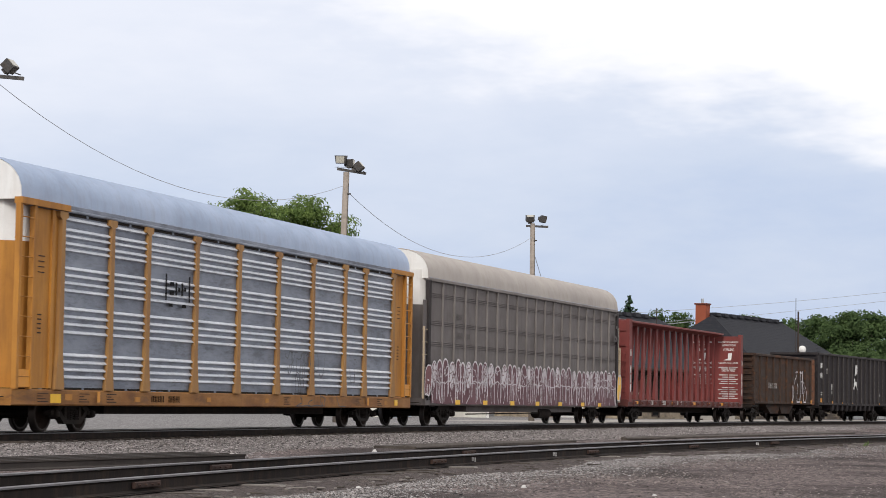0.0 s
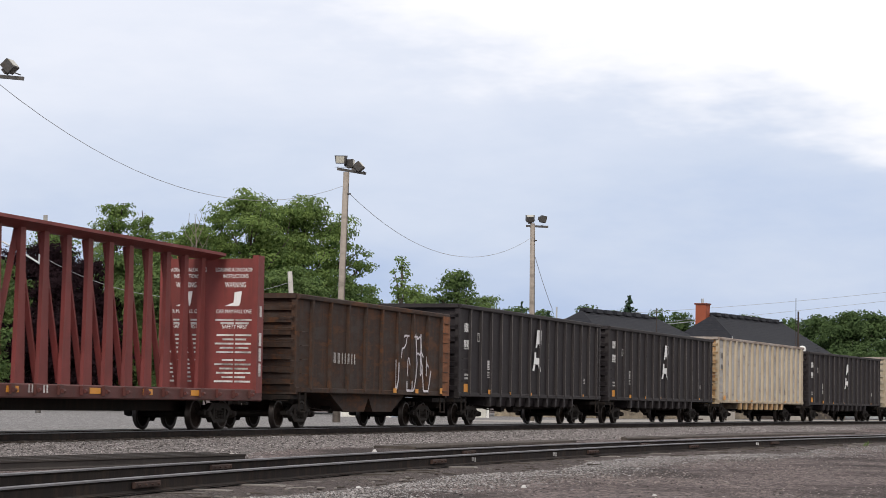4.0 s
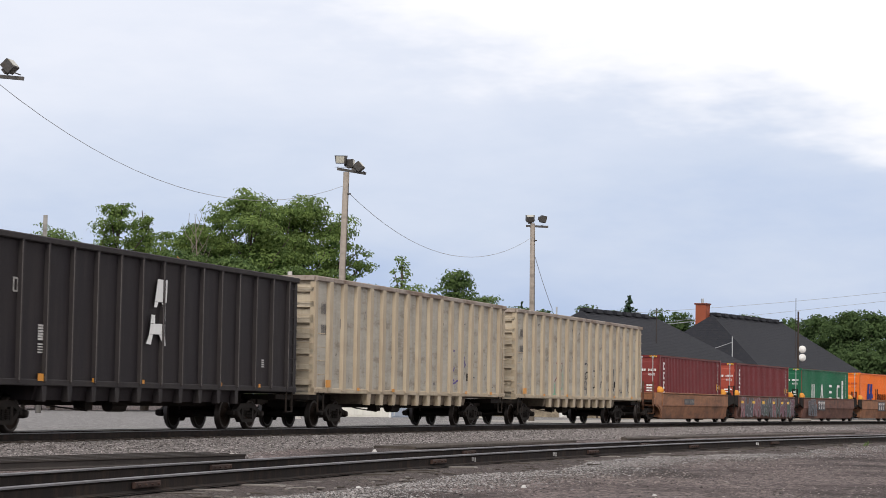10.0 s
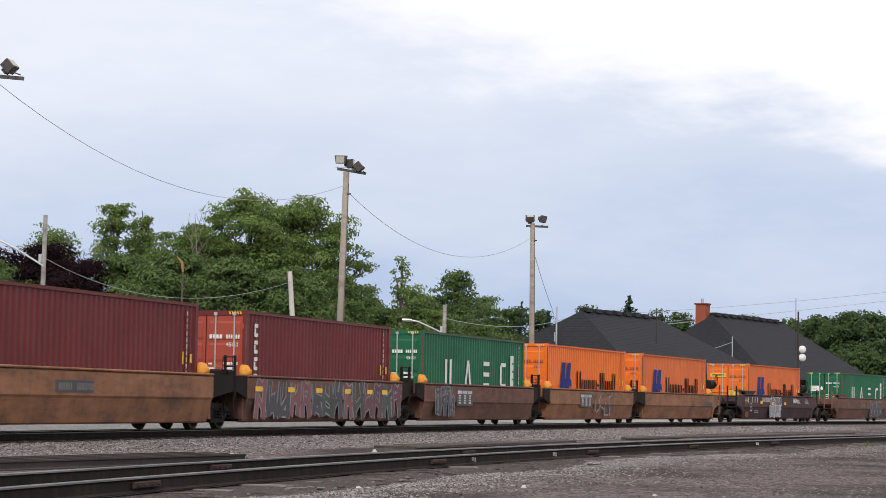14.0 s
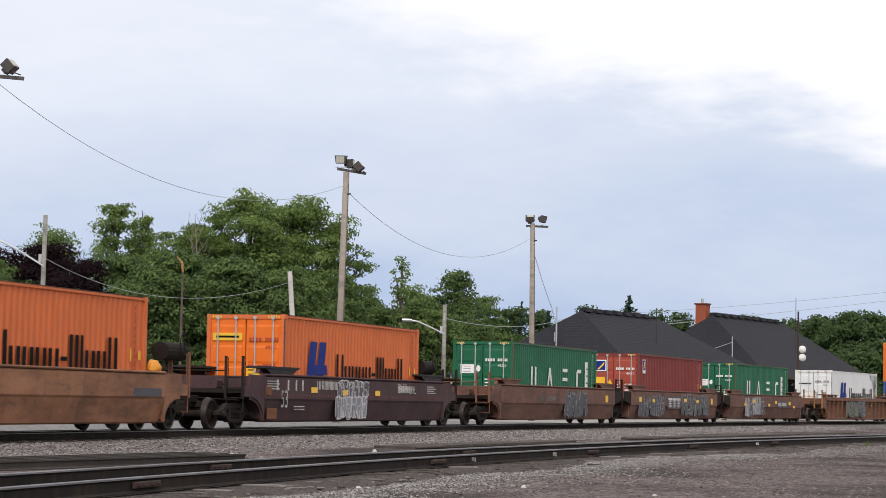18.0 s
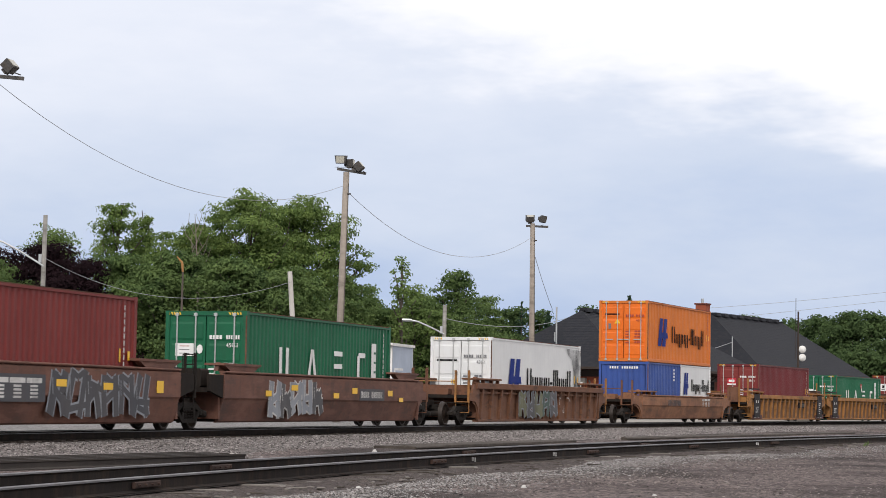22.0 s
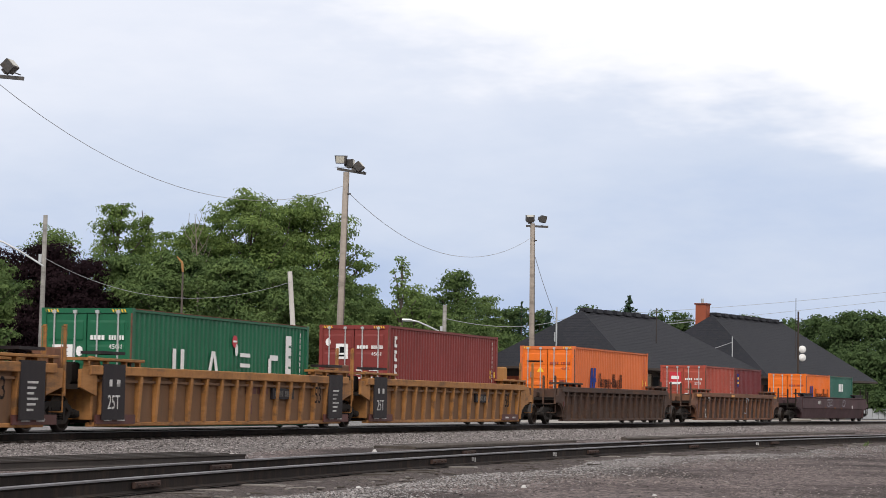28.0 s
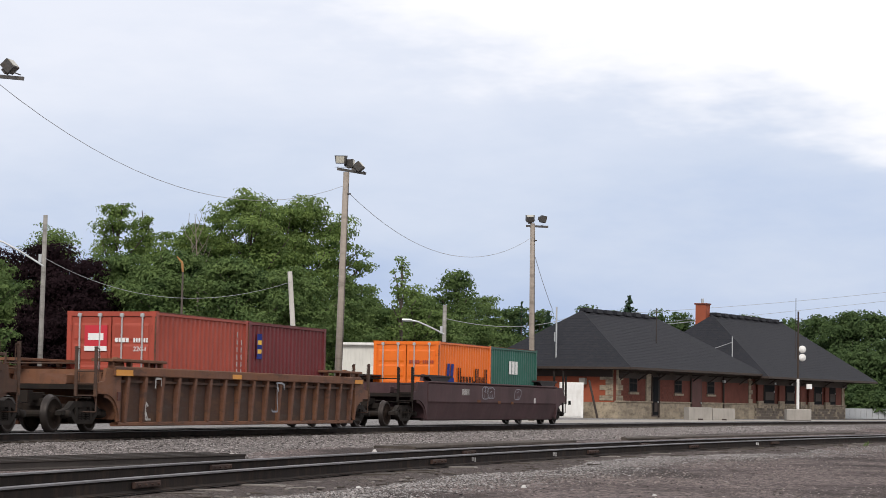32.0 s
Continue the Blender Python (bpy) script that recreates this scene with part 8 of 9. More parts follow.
def station_opening(parent, kind, x0, x1, z0, z1, y=0.0):
    nm = part(kind, Solid().box(x0 - 0.12, x1 + 0.12, y - 0.05, y + 0.05, z0 - 0.1, z1 + 0.1), DARK_WOOD, parent)
    if kind == "window":
        xm = (x0 + x1) / 2
        for a, b in ((x0, xm - 0.03), (xm + 0.03, x1)):
            for c, d in ((z0, (z0 + z1) / 2 - 0.03), ((z0 + z1) / 2 + 0.03, z1)):
                part("pane", Solid().box(a, b, y - 0.065, y - 0.052, c, d), GLASS_DARK, nm)
        part("sill", Solid().box(x0 - 0.25, x1 + 0.25, y - 0.16, y - 0.01, z0 - 0.26, z0 - 0.1), LIMESTONE, nm)
    else:
        part("door_leaf", Solid().box(x0, x1, y - 0.075, y - 0.052, z0, z1), DARK_RED if 10 < x0 < 20 else GLASS_DARK, nm)
        part("door_panel", Solid().box(x0 + 0.2, x1 - 0.2, y - 0.09, y - 0.076, z0 + 0.25, z0 + 1.0), DARK_RED if 10 < x0 < 20 else DARK_WOOD, nm)
        part("door_handle", Solid().box(x1 - 0.2, x1 - 0.12, y - 0.14, y - 0.08, z0 + 0.95, z0 + 1.1), ALU, nm)


def build_station():
    st = thing("station_building", "long low red brick station with dark hipped shingle roofs", "building", m=STATION)
    L, W, H = 53.9, 10.6, 3.95
    walls = part("front_wall", Solid().box(0, L, 0, 0.35, 1.25, H), BRICK_RED, st)
    part("back_wall", Solid().box(0, L, W - 0.35, W, 0, H), BRICK_RED, st)
    part("end_wall", Solid().box(0, 0.35, 0.352, W - 0.352, 1.25, H), BRICK_PATCH, st)
    part("end_wall", Solid().box(L - 0.35, L, 0.352, W - 0.352, 0, H), BRICK_RED, st)
    plinth = part("plinth", Solid().box(-0.08, L + 0.08, -0.08, 0.43, 0, 1.25).box(-0.08, 0.43, 0.432, W, 0, 1.25), LIMESTONE, st)
    block = Solid().box(0.01, 0.68, -0.12, -0.08, 0.01, 0.225).mesh("stone_block", RUBBLE)
    pale_block = Solid().box(0.01, 0.68, -0.125, -0.08, 0.01, 0.225).mesh("stone_block", LIMESTONE)
    for r in range(5):
        for i in range(35):
            ob = part("stone_block", pale_block if random.random() < 0.3 or r == 4 else block, RUBBLE, plinth)
            ob.matrix_basis = pose(28.9 + i * 0.7 + (0.33 if r % 2 else 0), random.uniform(-0.03, 0.0), 0.02 + r * 0.24)
    part("plinth_cap", Solid().slab(-0.14, L + 0.14, -0.16, 0.2, 1.25, 1.38, 0.03), LIMESTONE, st)
    # brick courses on the two visible walls
    brick = Solid().box(0, 0.46, -0.014, 0.0, 0, 0.165).mesh("brick", BRICK_RED)
    for r in range(12):
        for i in range(24):
            part("brick", brick, BRICK_RED, walls).matrix_basis = pose(0.9 + i * 0.49 + (0.24 if r % 2 else 0), random.uniform(-0.004, 0.002), 1.42 + r * 0.19)
    quoin = Solid().box(-0.03, 0.55, -0.05, 0.1, 0, 0.38).mesh("quoin", LIMESTONE)
    for k in range(6):
        part("quoin", quoin, LIMESTONE, st).matrix_basis = pose(0 if k % 2 else 0, 0, 1.38 + k * 0.4) @ Matrix.Diagonal((1.0 if k % 2 else 1.7, 1, 1, 1))
        part("quoin", quoin, LIMESTONE, st).matrix_basis = pose(27.8, 0, 1.38 + k * 0.4) @ Matrix.Diagonal((1.0 if k % 2 else 1.6, 1, 1, 1))
        part("quoin", quoin, LIMESTONE, st).matrix_basis = pose(L - 0.9, 0, 1.38 + k * 0.4) @ Matrix.Diagonal((1.0 if k % 2 else 1.5, 1, 1, 1))
        part("quoin", Solid().box(-0.05, 0.1, 0.36, 1.0 if k % 2 else 1.5, 1.38 + k * 0.4, 1.76 + k * 0.4), LIMESTONE, st)
    for a, b, z0, z1 in ((2.2, 3.5, 2.15, 3.4), (11.2, 12.5, 2.15, 3.4), (18.2, 19.6, 2.15, 3.4)):
        station_opening(st, "window", a, b, z0, z1)
    for a, b in ((6.5, 7.5), (14.5, 16.5), (31.6, 34.1), (37.2, 39.4), (45.0, 47.0), (49.2, 51.0)):
        station_opening(st, "door", a, b, 0.3 if a < 20 else 1.45, 3.3, -0.1 if a < 20 else 0.0)
    part("pilaster", Solid().box(5.3, 6.2, -0.1, -0.002, 1.38, 3.6), LIMESTONE, st)
    for x in (21.6, 7.7):
        part("downpipe", Solid().rod((x, -0.12, 0.1), (x, -0.12, 3.6), 0.09, 8), DARK_WOOD, st)
    # timber eave brackets
    bracket = Solid().bar((0, 0.0, 3.0), (0, -0.9, 3.6), 0.1, 0.1, (1, 0, 0)).box(-0.06, 0.06, -1.2, 0.0, 3.52, 3.62).mesh("eave_bracket", DARK_WOOD)
    for x in (0.4, 3.9, 7.4, 11.2, 14.7, 18.4, 22.0, 25.6, 28.4, 32.4, 37.6, 41.0, 47.4, 52.8):
        part("eave_bracket", bracket, DARK_WOOD, st).matrix_basis = pose(x, 0, 0)
    for x in (30.2, 35.6, 41.2, 43.6, 48.2):
        pier = part("brick_pier", Solid().box(x - 0.55, x + 0.55, -0.2, -0.09, 1.38, 3.5), BRICK_RED, st)
        part("pier_base", Solid().slab(x - 0.66, x + 0.66, -0.28, -0.1, 0.95, 1.62, 0.03), LIMESTONE, pier)
    # dark boards added at the wall heads for the shade under the eaves
    part("frieze_board", Solid().box(0.1, 27.4, -0.07, -0.052, 3.12, 3.74), DARK_WOOD, st)
    part("frieze_board", Solid().box(28.9, L, -0.24, -0.205, 3.05, 3.59), DARK_WOOD, st)
    part("frieze_board", Solid().box(-0.07, -0.052, 0.4, W - 0.3, 3.2, 3.74), DARK_WOOD, st)
    part("soffit", Solid().box(-1.4, 27.4, -1.65, W + 1.2, 3.75, 3.81), DARK_WOOD, st)
    part("soffit", Solid().box(27.41, 56.4, -2.3, W + 1.6, 3.6, 3.66), DARK_WOOD, st)
    hip_roof(st, -1.5, 27.6, -1.75, W + 1.3, 3.93, 4.1, 19.2, 8.5, "roof")
    hip_roof(st, 26.4, 56.8, -2.4, W + 1.9, 3.73, 31.7, 49.8, 9.35, "roof")
    ch = part("chimney", Solid().box(31.5, 32.5, 5.6, 6.6, 7.0, 10.3), BRICK_PATCH, st)
    part("chimney_cap", Solid().box(31.42, 32.58, 5.5, 6.7, 10.3, 10.42), BRICK_RED, ch)
    part("flue", Solid().rod((31.9, 6.1, 10.4), (31.9, 6.1, 10.85), 0.13, 10), ALU, ch)
    part("vent_pipe", Solid().rod((-0.6, 5.0, 4.6), (-0.6, 5.0, 8.6), 0.07, 8).rod((-0.9, 5.0, 5.9), (-0.6, 5.0, 5.9), 0.05, 6).rod((-0.9, 5.0, 5.9), (-0.9, 5.0, 6.6), 0.05, 6), ALU, st)
    part("antenna", Solid().rod((10.8, 1.5, 5.2), (10.8, 1.5, 9.0), 0.035, 6), DARK_WOOD, st)
    part("vent_pipe", Solid().rod((26.4, 1.0, 5.0), (26.4, 1.0, 7.2), 0.05, 8).rod((26.4, 1.0, 6.7), (24.4, 2.2, 6.0), 0.025, 6), ALU, st)
    lamp = Solid().box(-0.18, 0.18, -0.3, -0.1, 3.1, 3.3).mesh("wall_lamp", ALU)
    for x in (21.5, 33.8, 38.2):
        part("wall_lamp", lamp, ALU, st).matrix_basis = pose(x, 0, 0)
    part("wall_lamp", Solid().box(-0.4, -0.05, 2.6, 3.1, 2.6, 3.1), CONCRETE, st)
    cab = thing("utility_cabinet", "white painted metal cabinet against the station end", "cabinet", m=pose(10.0, 166.5, -0.2, 0, 0, 0))
    part("body", Solid().slab(-0.95, 0.85, -0.5, 0.5, 0, 2.7, 0.04), WHITE_PAINT, cab)
    part("door", Solid().box(-0.75, 0.65, -0.54, -0.5, 0.15, 2.5), WHITE_PAINT, cab)
    part("sticker", Solid().box(-0.3, -0.1, -0.55, -0.54, 1.0, 1.3), BLACK_MARK, cab)
    prop = thing("leaning_pole", "dark pole leaning against the station end", "pole", m=pose(11.2, 166.2, -0.2))
    part("pole", Solid().rod((0.75, 0, 0), (0.1, 0.3, 2.9), 0.09, 8), DARK_WOOD, prop)
    for x, y, w, h in ((19.55, 166.0, 1.95, 0.98), (21.6, 168.0, 1.9, 0.92)):
        b = thing("concrete_barrier", "weathered concrete barrier block on the platform", "barrier", "concrete barriers", m=pose(x, y, -0.2, 0, 0, 20))
        part("block", Solid().prism_x([(-0.45, 0), (0.45, 0), (0.4, h), (-0.4, h)], -w / 2, w / 2), CONCRETE, b)
        part("lifting_slot", Solid().box(-0.2, 0.2, -0.47, -0.42, 0, 0.12), DARK_WOOD, b)
    sg = thing("signal_mast", "mast with two round white discs on a concrete base", "signal", m=pose(29.1, 178, -0.2))
    part("base", Solid().slab(-1.0, 1.0, -0.6, 0.6, 0, 0.95, 0.06), CONCRETE, sg)
    part("mast", Solid().rod((0, 0, 0.9), (0, 0, 3.4), 0.115, 10), WHITE_PAINT, sg)
    part("upper_mast", Solid().rod((0, 0, 3.4), (0, 0, 8.9), 0.09, 10, 0.07), DARK_WOOD, sg)
    part("antenna", Solid().rod((-0.2, 0, 5.0), (-0.2, 0, 10.0), 0.025, 6).rod((-0.35, 0, 8.3), (0.4, 0, 8.3), 0.02, 6), DARK_WOOD, sg)
    for z in (5.15, 5.82):
        part("disc", Solid().lathe_y([(0, -0.16), (0.28, -0.12), (0.31, 0.0), (0.0, 0.02)], 18, 0.34, z), WHITE_PAINT, sg, smooth=True)
        part("disc_arm", Solid().rod((0, 0, z - 0.3), (0.3, 0.05, z - 0.1), 0.03, 6), DARK_WOOD, sg)
    part("relay_box", Solid().box(0.7, 1.1, -0.2, 0.2, 2.6, 3.0), WHITE_PAINT, sg)
    fence = thing("metal_fence", "low grey metal fence beyond the station", "fence", m=pose(42.5, 222, -0.2, 0, 0, 8))
    for i in range(14):
        part("panel", Solid().box(i * 0.62 - 3.5, i * 0.62 - 2.92, -0.02, 0.02, 0.05, 1.1), ALU, fence)
    part("rail", Solid().box(-3.6, 5.3, 0.025, 0.08, 0.9, 1.0), ALU, fence)


def build_shed():
    sh = thing("white_shed", "flat-roofed cream shed with a pale blue side wall", "shed", m=pose(-3.18, 141, -0.2, 0, 0, -13))
    part("front_wall", Solid().box(-3.4, 0, 0, 0.15, 0, 4.62), SHED_WHITE, sh)
    part("side_wall", Solid().box(-3.4, -3.25, 0.152, 5.6, 0, 4.62), SHED_WHITE, sh)
    side = part("side_wall", Solid().box(-0.15, 0, 0.152, 5.6, 0, 4.62), SHED_BLUE, sh, "pale blue siding")
    part("back_wall", Solid().box(-3.4, 0, 5.602, 5.75, 0, 4.62), SHED_WHITE, sh)
    part("roof", Solid().slab(-3.55, 0.1, -0.3, 5.9, 4.62, 4.8, 0.04), WHITE_PAINT, sh)
    part("door_frame", Solid().box(0.002, 0.03, 0.7, 2.9, 0.1, 3.2), WHITE_PAINT, side)
    part("door", Solid().box(0.031, 0.05, 0.85, 2.75, 0.1, 3.05), SHED_BLUE, side)
    part("corner_board", Solid().box(-0.14, 0.02, -0.03, -0.002, 0, 4.6), WHITE_PAINT, sh)
    part("corner_board", Solid().box(-3.42, -3.28, -0.03, -0.002, 0, 4.6), WHITE_PAINT, sh)
    part("wall_lamp", Solid().box(-0.45, -0.25, -0.12, -0.002, 3.5, 3.8), ORANGE_REFLECT, sh)
    part("front_door", Solid().box(-2.9, -0.9, -0.02, -0.002, 0.1, 3.3), SHED_WHITE, sh)
    kiosk = thing("small_shelter", "small shelter with a dark roof and white posts", "shelter", m=pose(2.0, 152, -0.2))
    part("roof", Solid().add([(-1.6, -1.4, 2.9), (1.6, -1.4, 2.9), (1.6, 1.4, 2.9), (-1.6, 1.4, 2.9), (0, 0, 3.9)], [(0, 1, 4), (1, 2, 4), (2, 3, 4), (3, 0, 4), (3, 2, 1, 0)]), SHINGLE, kiosk)
    for x in (-1.3, 1.3):
        for y in (-1.1, 1.1):
            part("post", Solid().box(x - 0.07, x + 0.07, y - 0.07, y + 0.07, 0, 2.9), WHITE_PAINT, kiosk)
    part("wall", Solid().box(-1.2, 1.2, 1.12, 1.18, 0, 2.4), SHED_WHITE, kiosk)


# ---- trees ----
def leaf_mesh(name, centres, outward, size, material, rnd):
    """Folded leaf sprays: two joined quads each."""
    n = len(centres)
    d = outward + rnd.normal(0, 0.36, (n, 3)) + np.array([0, 0, 0.3])
    d /= np.linalg.norm(d, axis=1, keepdims=True) + 1e-9
    t = np.cross(d, rnd.normal(0, 1, (n, 3)))
    t /= np.linalg.norm(t, axis=1, keepdims=True) + 1e-9
    b = np.cross(d, t)
    k = size * rnd.uniform(0.55, 1.25, (n, 1))
    droop = d * (-0.35 * k)
    v = np.stack([centres - t * k, centres - b * k * 0.55 + d * 0.1 * k, centres + t * k + droop, centres + b * k * 0.55 + d * 0.1 * k], 1)
    idx = 4 * np.arange(n)[:, None]
    f = np.concatenate([idx + np.array([[0, 1, 2]]), idx + np.array([[0, 2, 3]])], 0)
    me = bpy.data.meshes.new(name)
    me.from_pydata(v.reshape(-1, 3).tolist(), [], f.tolist())
    me.materials.append(material)
    return me


def broad_tree(x, y, top, half, mat, seed, label, density=1.0, airy=0.0, leaf=0.34):
    """A tapered trunk with forking limbs and a crown of leaf sprays round many boughs."""
    rnd = np.random.RandomState(seed)
    tr = thing("tree", label, "tree", "trees behind the yard", m=pose(x, y, -0.25, 0, 0, 0))
    base = max(0.8, top * 0.12)
    wood = Solid()
    wood.rod((0, 0, 0), (0.1, 0, base + top * 0.15), 0.022 * top, 9, 0.016 * top).rod((0.1, 0, base + top * 0.15), (0, 0, top * 0.75), 0.016 * top, 8, 0.004 * top)
    lobes = []
    n = int(14 + 6 * half)
    for i in range(n):
        k = (i + 0.5) / n
        z = base + (top - base) * (0.05 + 0.95 * k)
        spread = half * (1.08 - 0.2 * rnd.rand()) * 1.36 * math.sin(math.pi * min(1.0, 0.18 + 0.74 * k)) ** 0.5
        a = 2.4 * i + rnd.uniform(-0.5, 0.5)
        r = spread * (0.45 + 0.55 * rnd.rand()) if k < 0.88 else spread * 0.45 * rnd.rand()
        tip = Vector((r * math.cos(a), r * math.sin(a) * 0.85, z))
        root = Vector((0, 0, max(base, z - (0.12 + 0.16 * rnd.rand()) * top)))
        wood.rod(root, tip, 0.006 * top, 6, 0.002 * top)
        # twigs and their leaf clumps fan out from the outer half of each limb
        for j in range(5):
            f = rnd.uniform(0.3, 1.06)
            c = root.lerp(tip, f) + Vector((rnd.normal(0, 0.14 * half), rnd.normal(0, 0.14 * half), rnd.normal(0, 0.07 * half)))
            rad = half * rnd.uniform(0.14, 0.4)
            c.z = min(c.z, top - 0.4 * rad)
            lobes.append((c.x, c.y, c.z, max(rad, 0.25)))
    part("trunk", wood, BARK, tr)
    cs, outs = [], []
    for cx, cy, z, rad in lobes:
        m = int(density * 4.6 * rad ** 1.7 / leaf ** 2) + 8
        p = rnd.normal(0, 1, (m, 3))
        p /= np.linalg.norm(p, axis=1, keepdims=True)
        # a bough is a pad: its leaves lie on its upper side and rim
        p[:, 2] = np.where(rnd.rand(m) < 0.7, np.abs(p[:, 2]), p[:, 2])
        shell = rnd.uniform(0.15, 1.1 + 0.3 * airy, (m, 1)) ** 0.5
        q = p * shell * rad * np.array([1.4, 1.3, 0.6]) + rnd.normal(0, 0.08, (m, 3))
        cs.append(q + (cx, cy, z))
        outs.append(p)
    cs, outs = np.concatenate(cs), np.concatenate(outs)
    keep = (cs[:, 2] > base * 0.3)
    part("crown", leaf_mesh("crown", cs[keep], outs[keep], leaf, mat, rnd), mat, tr)
    return tr


def conifer(x, y, top, half, seed, bare=False):
    rnd = np.random.RandomState(seed)
    tr = thing("conifer_tree", "dark pointed spruce rising behind the roofs" if not bare else "thin half-bare spruce behind the trees", "tree", "trees behind the yard", m=pose(x, y, -0.25))
    part("trunk", Solid().rod((0, 0, 0), (0, 0, top), 0.25, 8, 0.03), BARK, tr)
    cs, outs = [], []
    tiers = 26
    for i in range(tiers):
        z = top * (0.25 + 0.73 * i / (tiers - 1))
        r = half * (1.0 - i / (tiers - 0.6)) * rnd.uniform(0.8, 1.1)
        for _ in range(9 if i < tiers - 3 else 4):
            a = rnd.uniform(0, 6.28)
            m = int((6 if bare else 34) * (1.1 - i / tiers)) + (3 if bare else 5)
            u = rnd.rand(m, 1)
            p = np.concatenate([np.cos(a) * r * u, np.sin(a) * r * u, z - 0.3 * r * u + rnd.normal(0, 0.08, (m, 1))], 1) + rnd.normal(0, 0.07, (m, 3))
            cs.append(p)
            outs.append(np.tile([[math.cos(a), math.sin(a), 0.3]], (m, 1)))
    part("crown", leaf_mesh("crown", np.concatenate(cs), np.concatenate(outs), 0.17 if bare else 0.21, LEAF_CONIFER, rnd), LEAF_CONIFER, tr)


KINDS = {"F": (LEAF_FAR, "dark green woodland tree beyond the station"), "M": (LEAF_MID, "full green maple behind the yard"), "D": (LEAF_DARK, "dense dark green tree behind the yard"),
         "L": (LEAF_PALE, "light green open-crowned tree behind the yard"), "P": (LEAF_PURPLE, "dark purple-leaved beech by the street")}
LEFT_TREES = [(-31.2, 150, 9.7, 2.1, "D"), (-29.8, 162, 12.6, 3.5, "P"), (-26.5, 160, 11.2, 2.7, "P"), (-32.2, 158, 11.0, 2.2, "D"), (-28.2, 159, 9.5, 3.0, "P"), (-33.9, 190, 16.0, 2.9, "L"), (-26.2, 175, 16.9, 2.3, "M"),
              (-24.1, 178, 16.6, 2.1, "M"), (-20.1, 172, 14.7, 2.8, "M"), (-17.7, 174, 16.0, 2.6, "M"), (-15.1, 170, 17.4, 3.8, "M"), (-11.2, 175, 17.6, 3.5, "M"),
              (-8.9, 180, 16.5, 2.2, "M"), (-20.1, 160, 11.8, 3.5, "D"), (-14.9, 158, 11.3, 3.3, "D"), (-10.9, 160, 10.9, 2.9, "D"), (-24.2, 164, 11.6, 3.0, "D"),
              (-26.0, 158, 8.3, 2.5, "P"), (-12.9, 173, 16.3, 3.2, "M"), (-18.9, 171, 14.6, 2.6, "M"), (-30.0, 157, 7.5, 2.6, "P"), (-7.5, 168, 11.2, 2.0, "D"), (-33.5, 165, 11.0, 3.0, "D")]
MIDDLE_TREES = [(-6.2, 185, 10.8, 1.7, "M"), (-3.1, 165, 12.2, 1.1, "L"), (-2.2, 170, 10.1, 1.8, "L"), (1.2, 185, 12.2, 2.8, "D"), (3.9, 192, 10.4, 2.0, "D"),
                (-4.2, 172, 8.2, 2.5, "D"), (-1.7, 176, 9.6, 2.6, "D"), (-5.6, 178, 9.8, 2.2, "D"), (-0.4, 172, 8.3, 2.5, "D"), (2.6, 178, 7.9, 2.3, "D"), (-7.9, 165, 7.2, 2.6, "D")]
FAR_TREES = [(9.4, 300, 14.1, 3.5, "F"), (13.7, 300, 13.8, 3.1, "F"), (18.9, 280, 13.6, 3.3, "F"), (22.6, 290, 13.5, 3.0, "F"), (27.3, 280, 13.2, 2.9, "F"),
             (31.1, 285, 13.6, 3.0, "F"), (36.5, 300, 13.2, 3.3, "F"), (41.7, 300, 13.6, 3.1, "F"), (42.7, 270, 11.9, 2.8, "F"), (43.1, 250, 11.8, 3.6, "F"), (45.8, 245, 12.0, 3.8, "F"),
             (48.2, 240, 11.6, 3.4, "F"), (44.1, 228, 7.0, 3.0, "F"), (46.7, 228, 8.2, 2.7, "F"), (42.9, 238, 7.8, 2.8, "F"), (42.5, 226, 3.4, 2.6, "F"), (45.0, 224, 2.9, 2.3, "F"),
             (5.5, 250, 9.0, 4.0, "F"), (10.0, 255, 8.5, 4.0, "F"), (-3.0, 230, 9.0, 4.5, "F")]


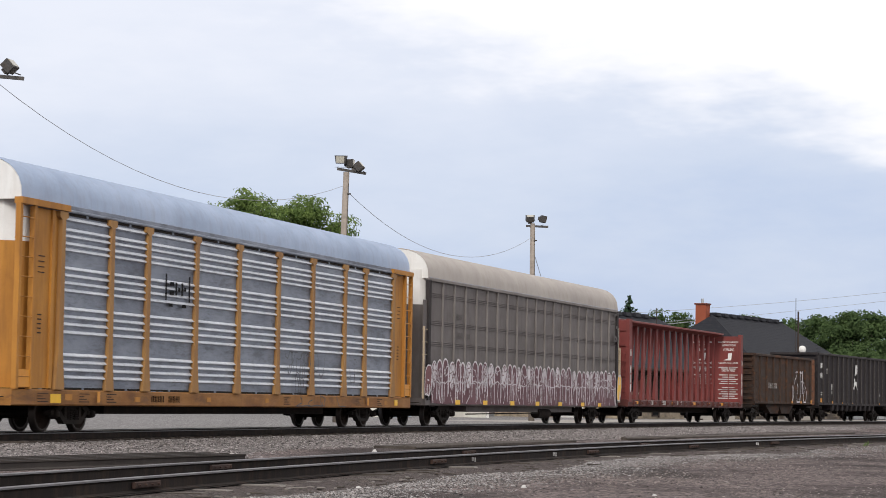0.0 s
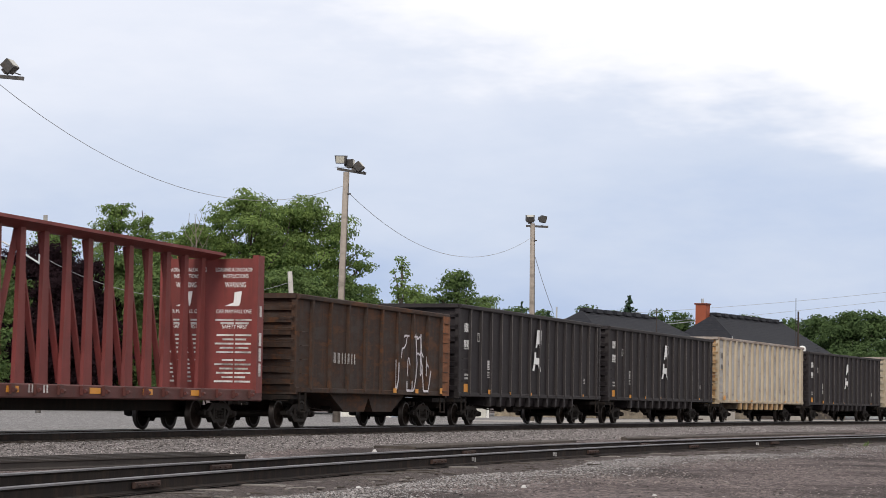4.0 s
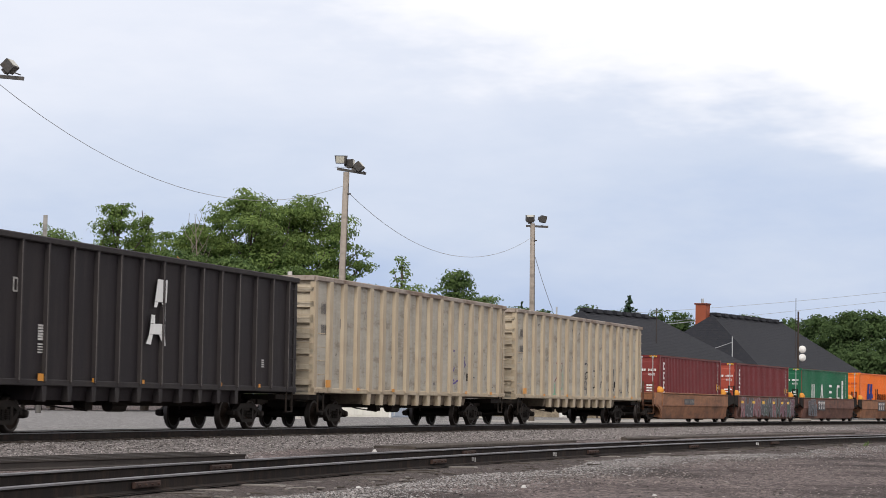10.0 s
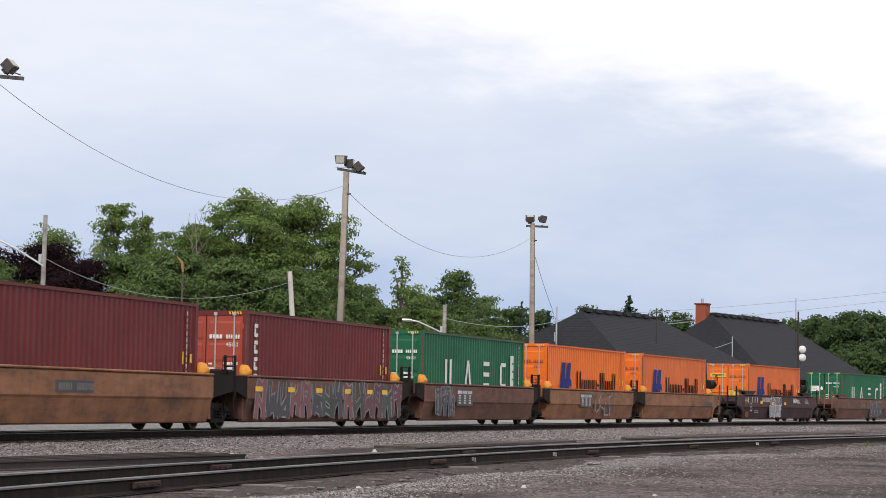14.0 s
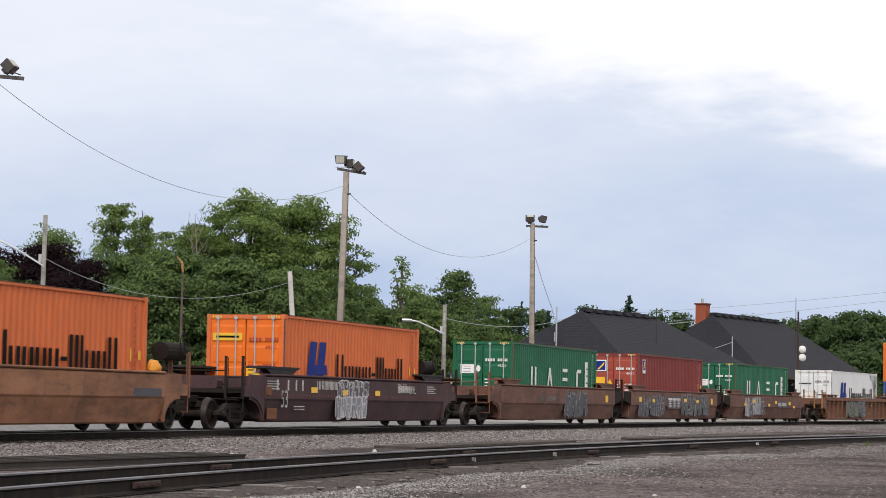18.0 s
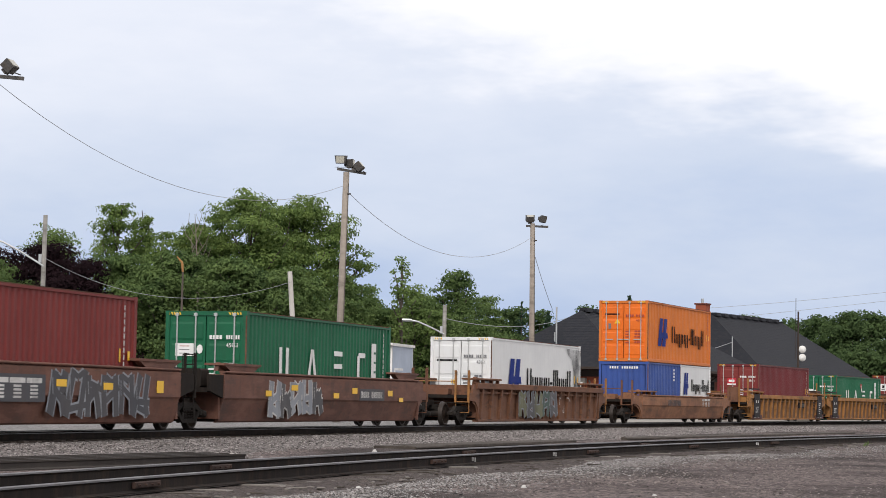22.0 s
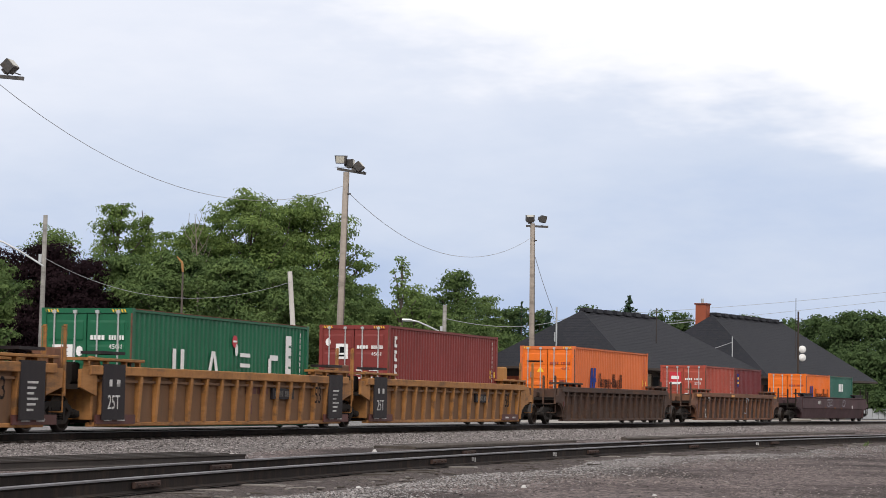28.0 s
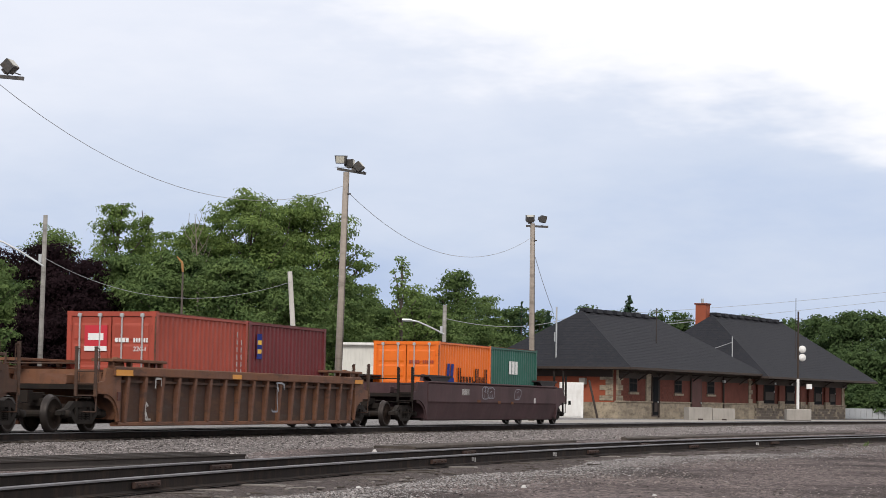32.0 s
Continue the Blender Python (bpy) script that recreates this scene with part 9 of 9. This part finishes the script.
def build_trees():
    snag = thing("dead_tree", "slim dead trunk with a pale broken tip among the trees", "tree", "trees behind the yard", m=pose(-16.75, 140, -0.25))
    part("trunk", Solid().rod((0, 0, 0), (0.05, 0, 9.2), 0.11, 8, 0.06), BARK, snag)
    part("broken_tip", Solid().rod((0.05, 0, 9.15), (0.0, 0, 9.75), 0.07, 8, 0.08).rod((0.0, 0, 9.75), (-0.35, 0, 10.15), 0.08, 8, 0.03), YELLOW_WORN, snag)
    bare = thing("dead_tree", "bare grey tree with thin forked twigs before the maples", "tree", "trees behind the yard", m=pose(-18.8, 167, -0.25))
    rnd = random.Random(5)
    part("trunk", Solid().rod((0.3, 0, 0), (0, 0, 11.0), 0.13, 8, 0.06).rod((0, 0, 11.0), (-0.3, 0, 15.2), 0.06, 6, 0.02), BARK_PALE, bare)
    for k in range(9):
        z, way = 10.2 + 0.45 * k, -1 if k % 2 else 1
        a = Vector((-0.07 * max(0, z - 11), 0, z))
        b = a + Vector((way * rnd.uniform(0.4, 0.9), rnd.uniform(-0.4, 0.4), rnd.uniform(1.0, 1.7)))
        c = b + Vector((way * rnd.uniform(-0.1, 0.3), rnd.uniform(-0.2, 0.2), rnd.uniform(0.5, 1.0)))
        d = a.lerp(b, 0.6)
        part("limb", Solid().rod(a, b, 0.03, 5, 0.02).rod(b, c, 0.02, 5, 0.008).rod(d, d + Vector((-way * 0.3, 0.1, 0.7)), 0.02, 5, 0.008), BARK_PALE, bare)
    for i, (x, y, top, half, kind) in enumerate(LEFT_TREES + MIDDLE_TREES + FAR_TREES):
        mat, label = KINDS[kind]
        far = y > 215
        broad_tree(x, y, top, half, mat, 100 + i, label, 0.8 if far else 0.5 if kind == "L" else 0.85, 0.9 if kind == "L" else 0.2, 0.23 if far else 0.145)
    conifer(10.59, 290, 14.7, 3.4, 301, True)
    conifer(13.88, 285, 13.1, 3.0, 302)
    conifer(22.35, 260, 14.2, 7.5, 303)


build_stones()
build_weeds()
build_poles()
build_shed()
build_station()
build_trees()


motions()
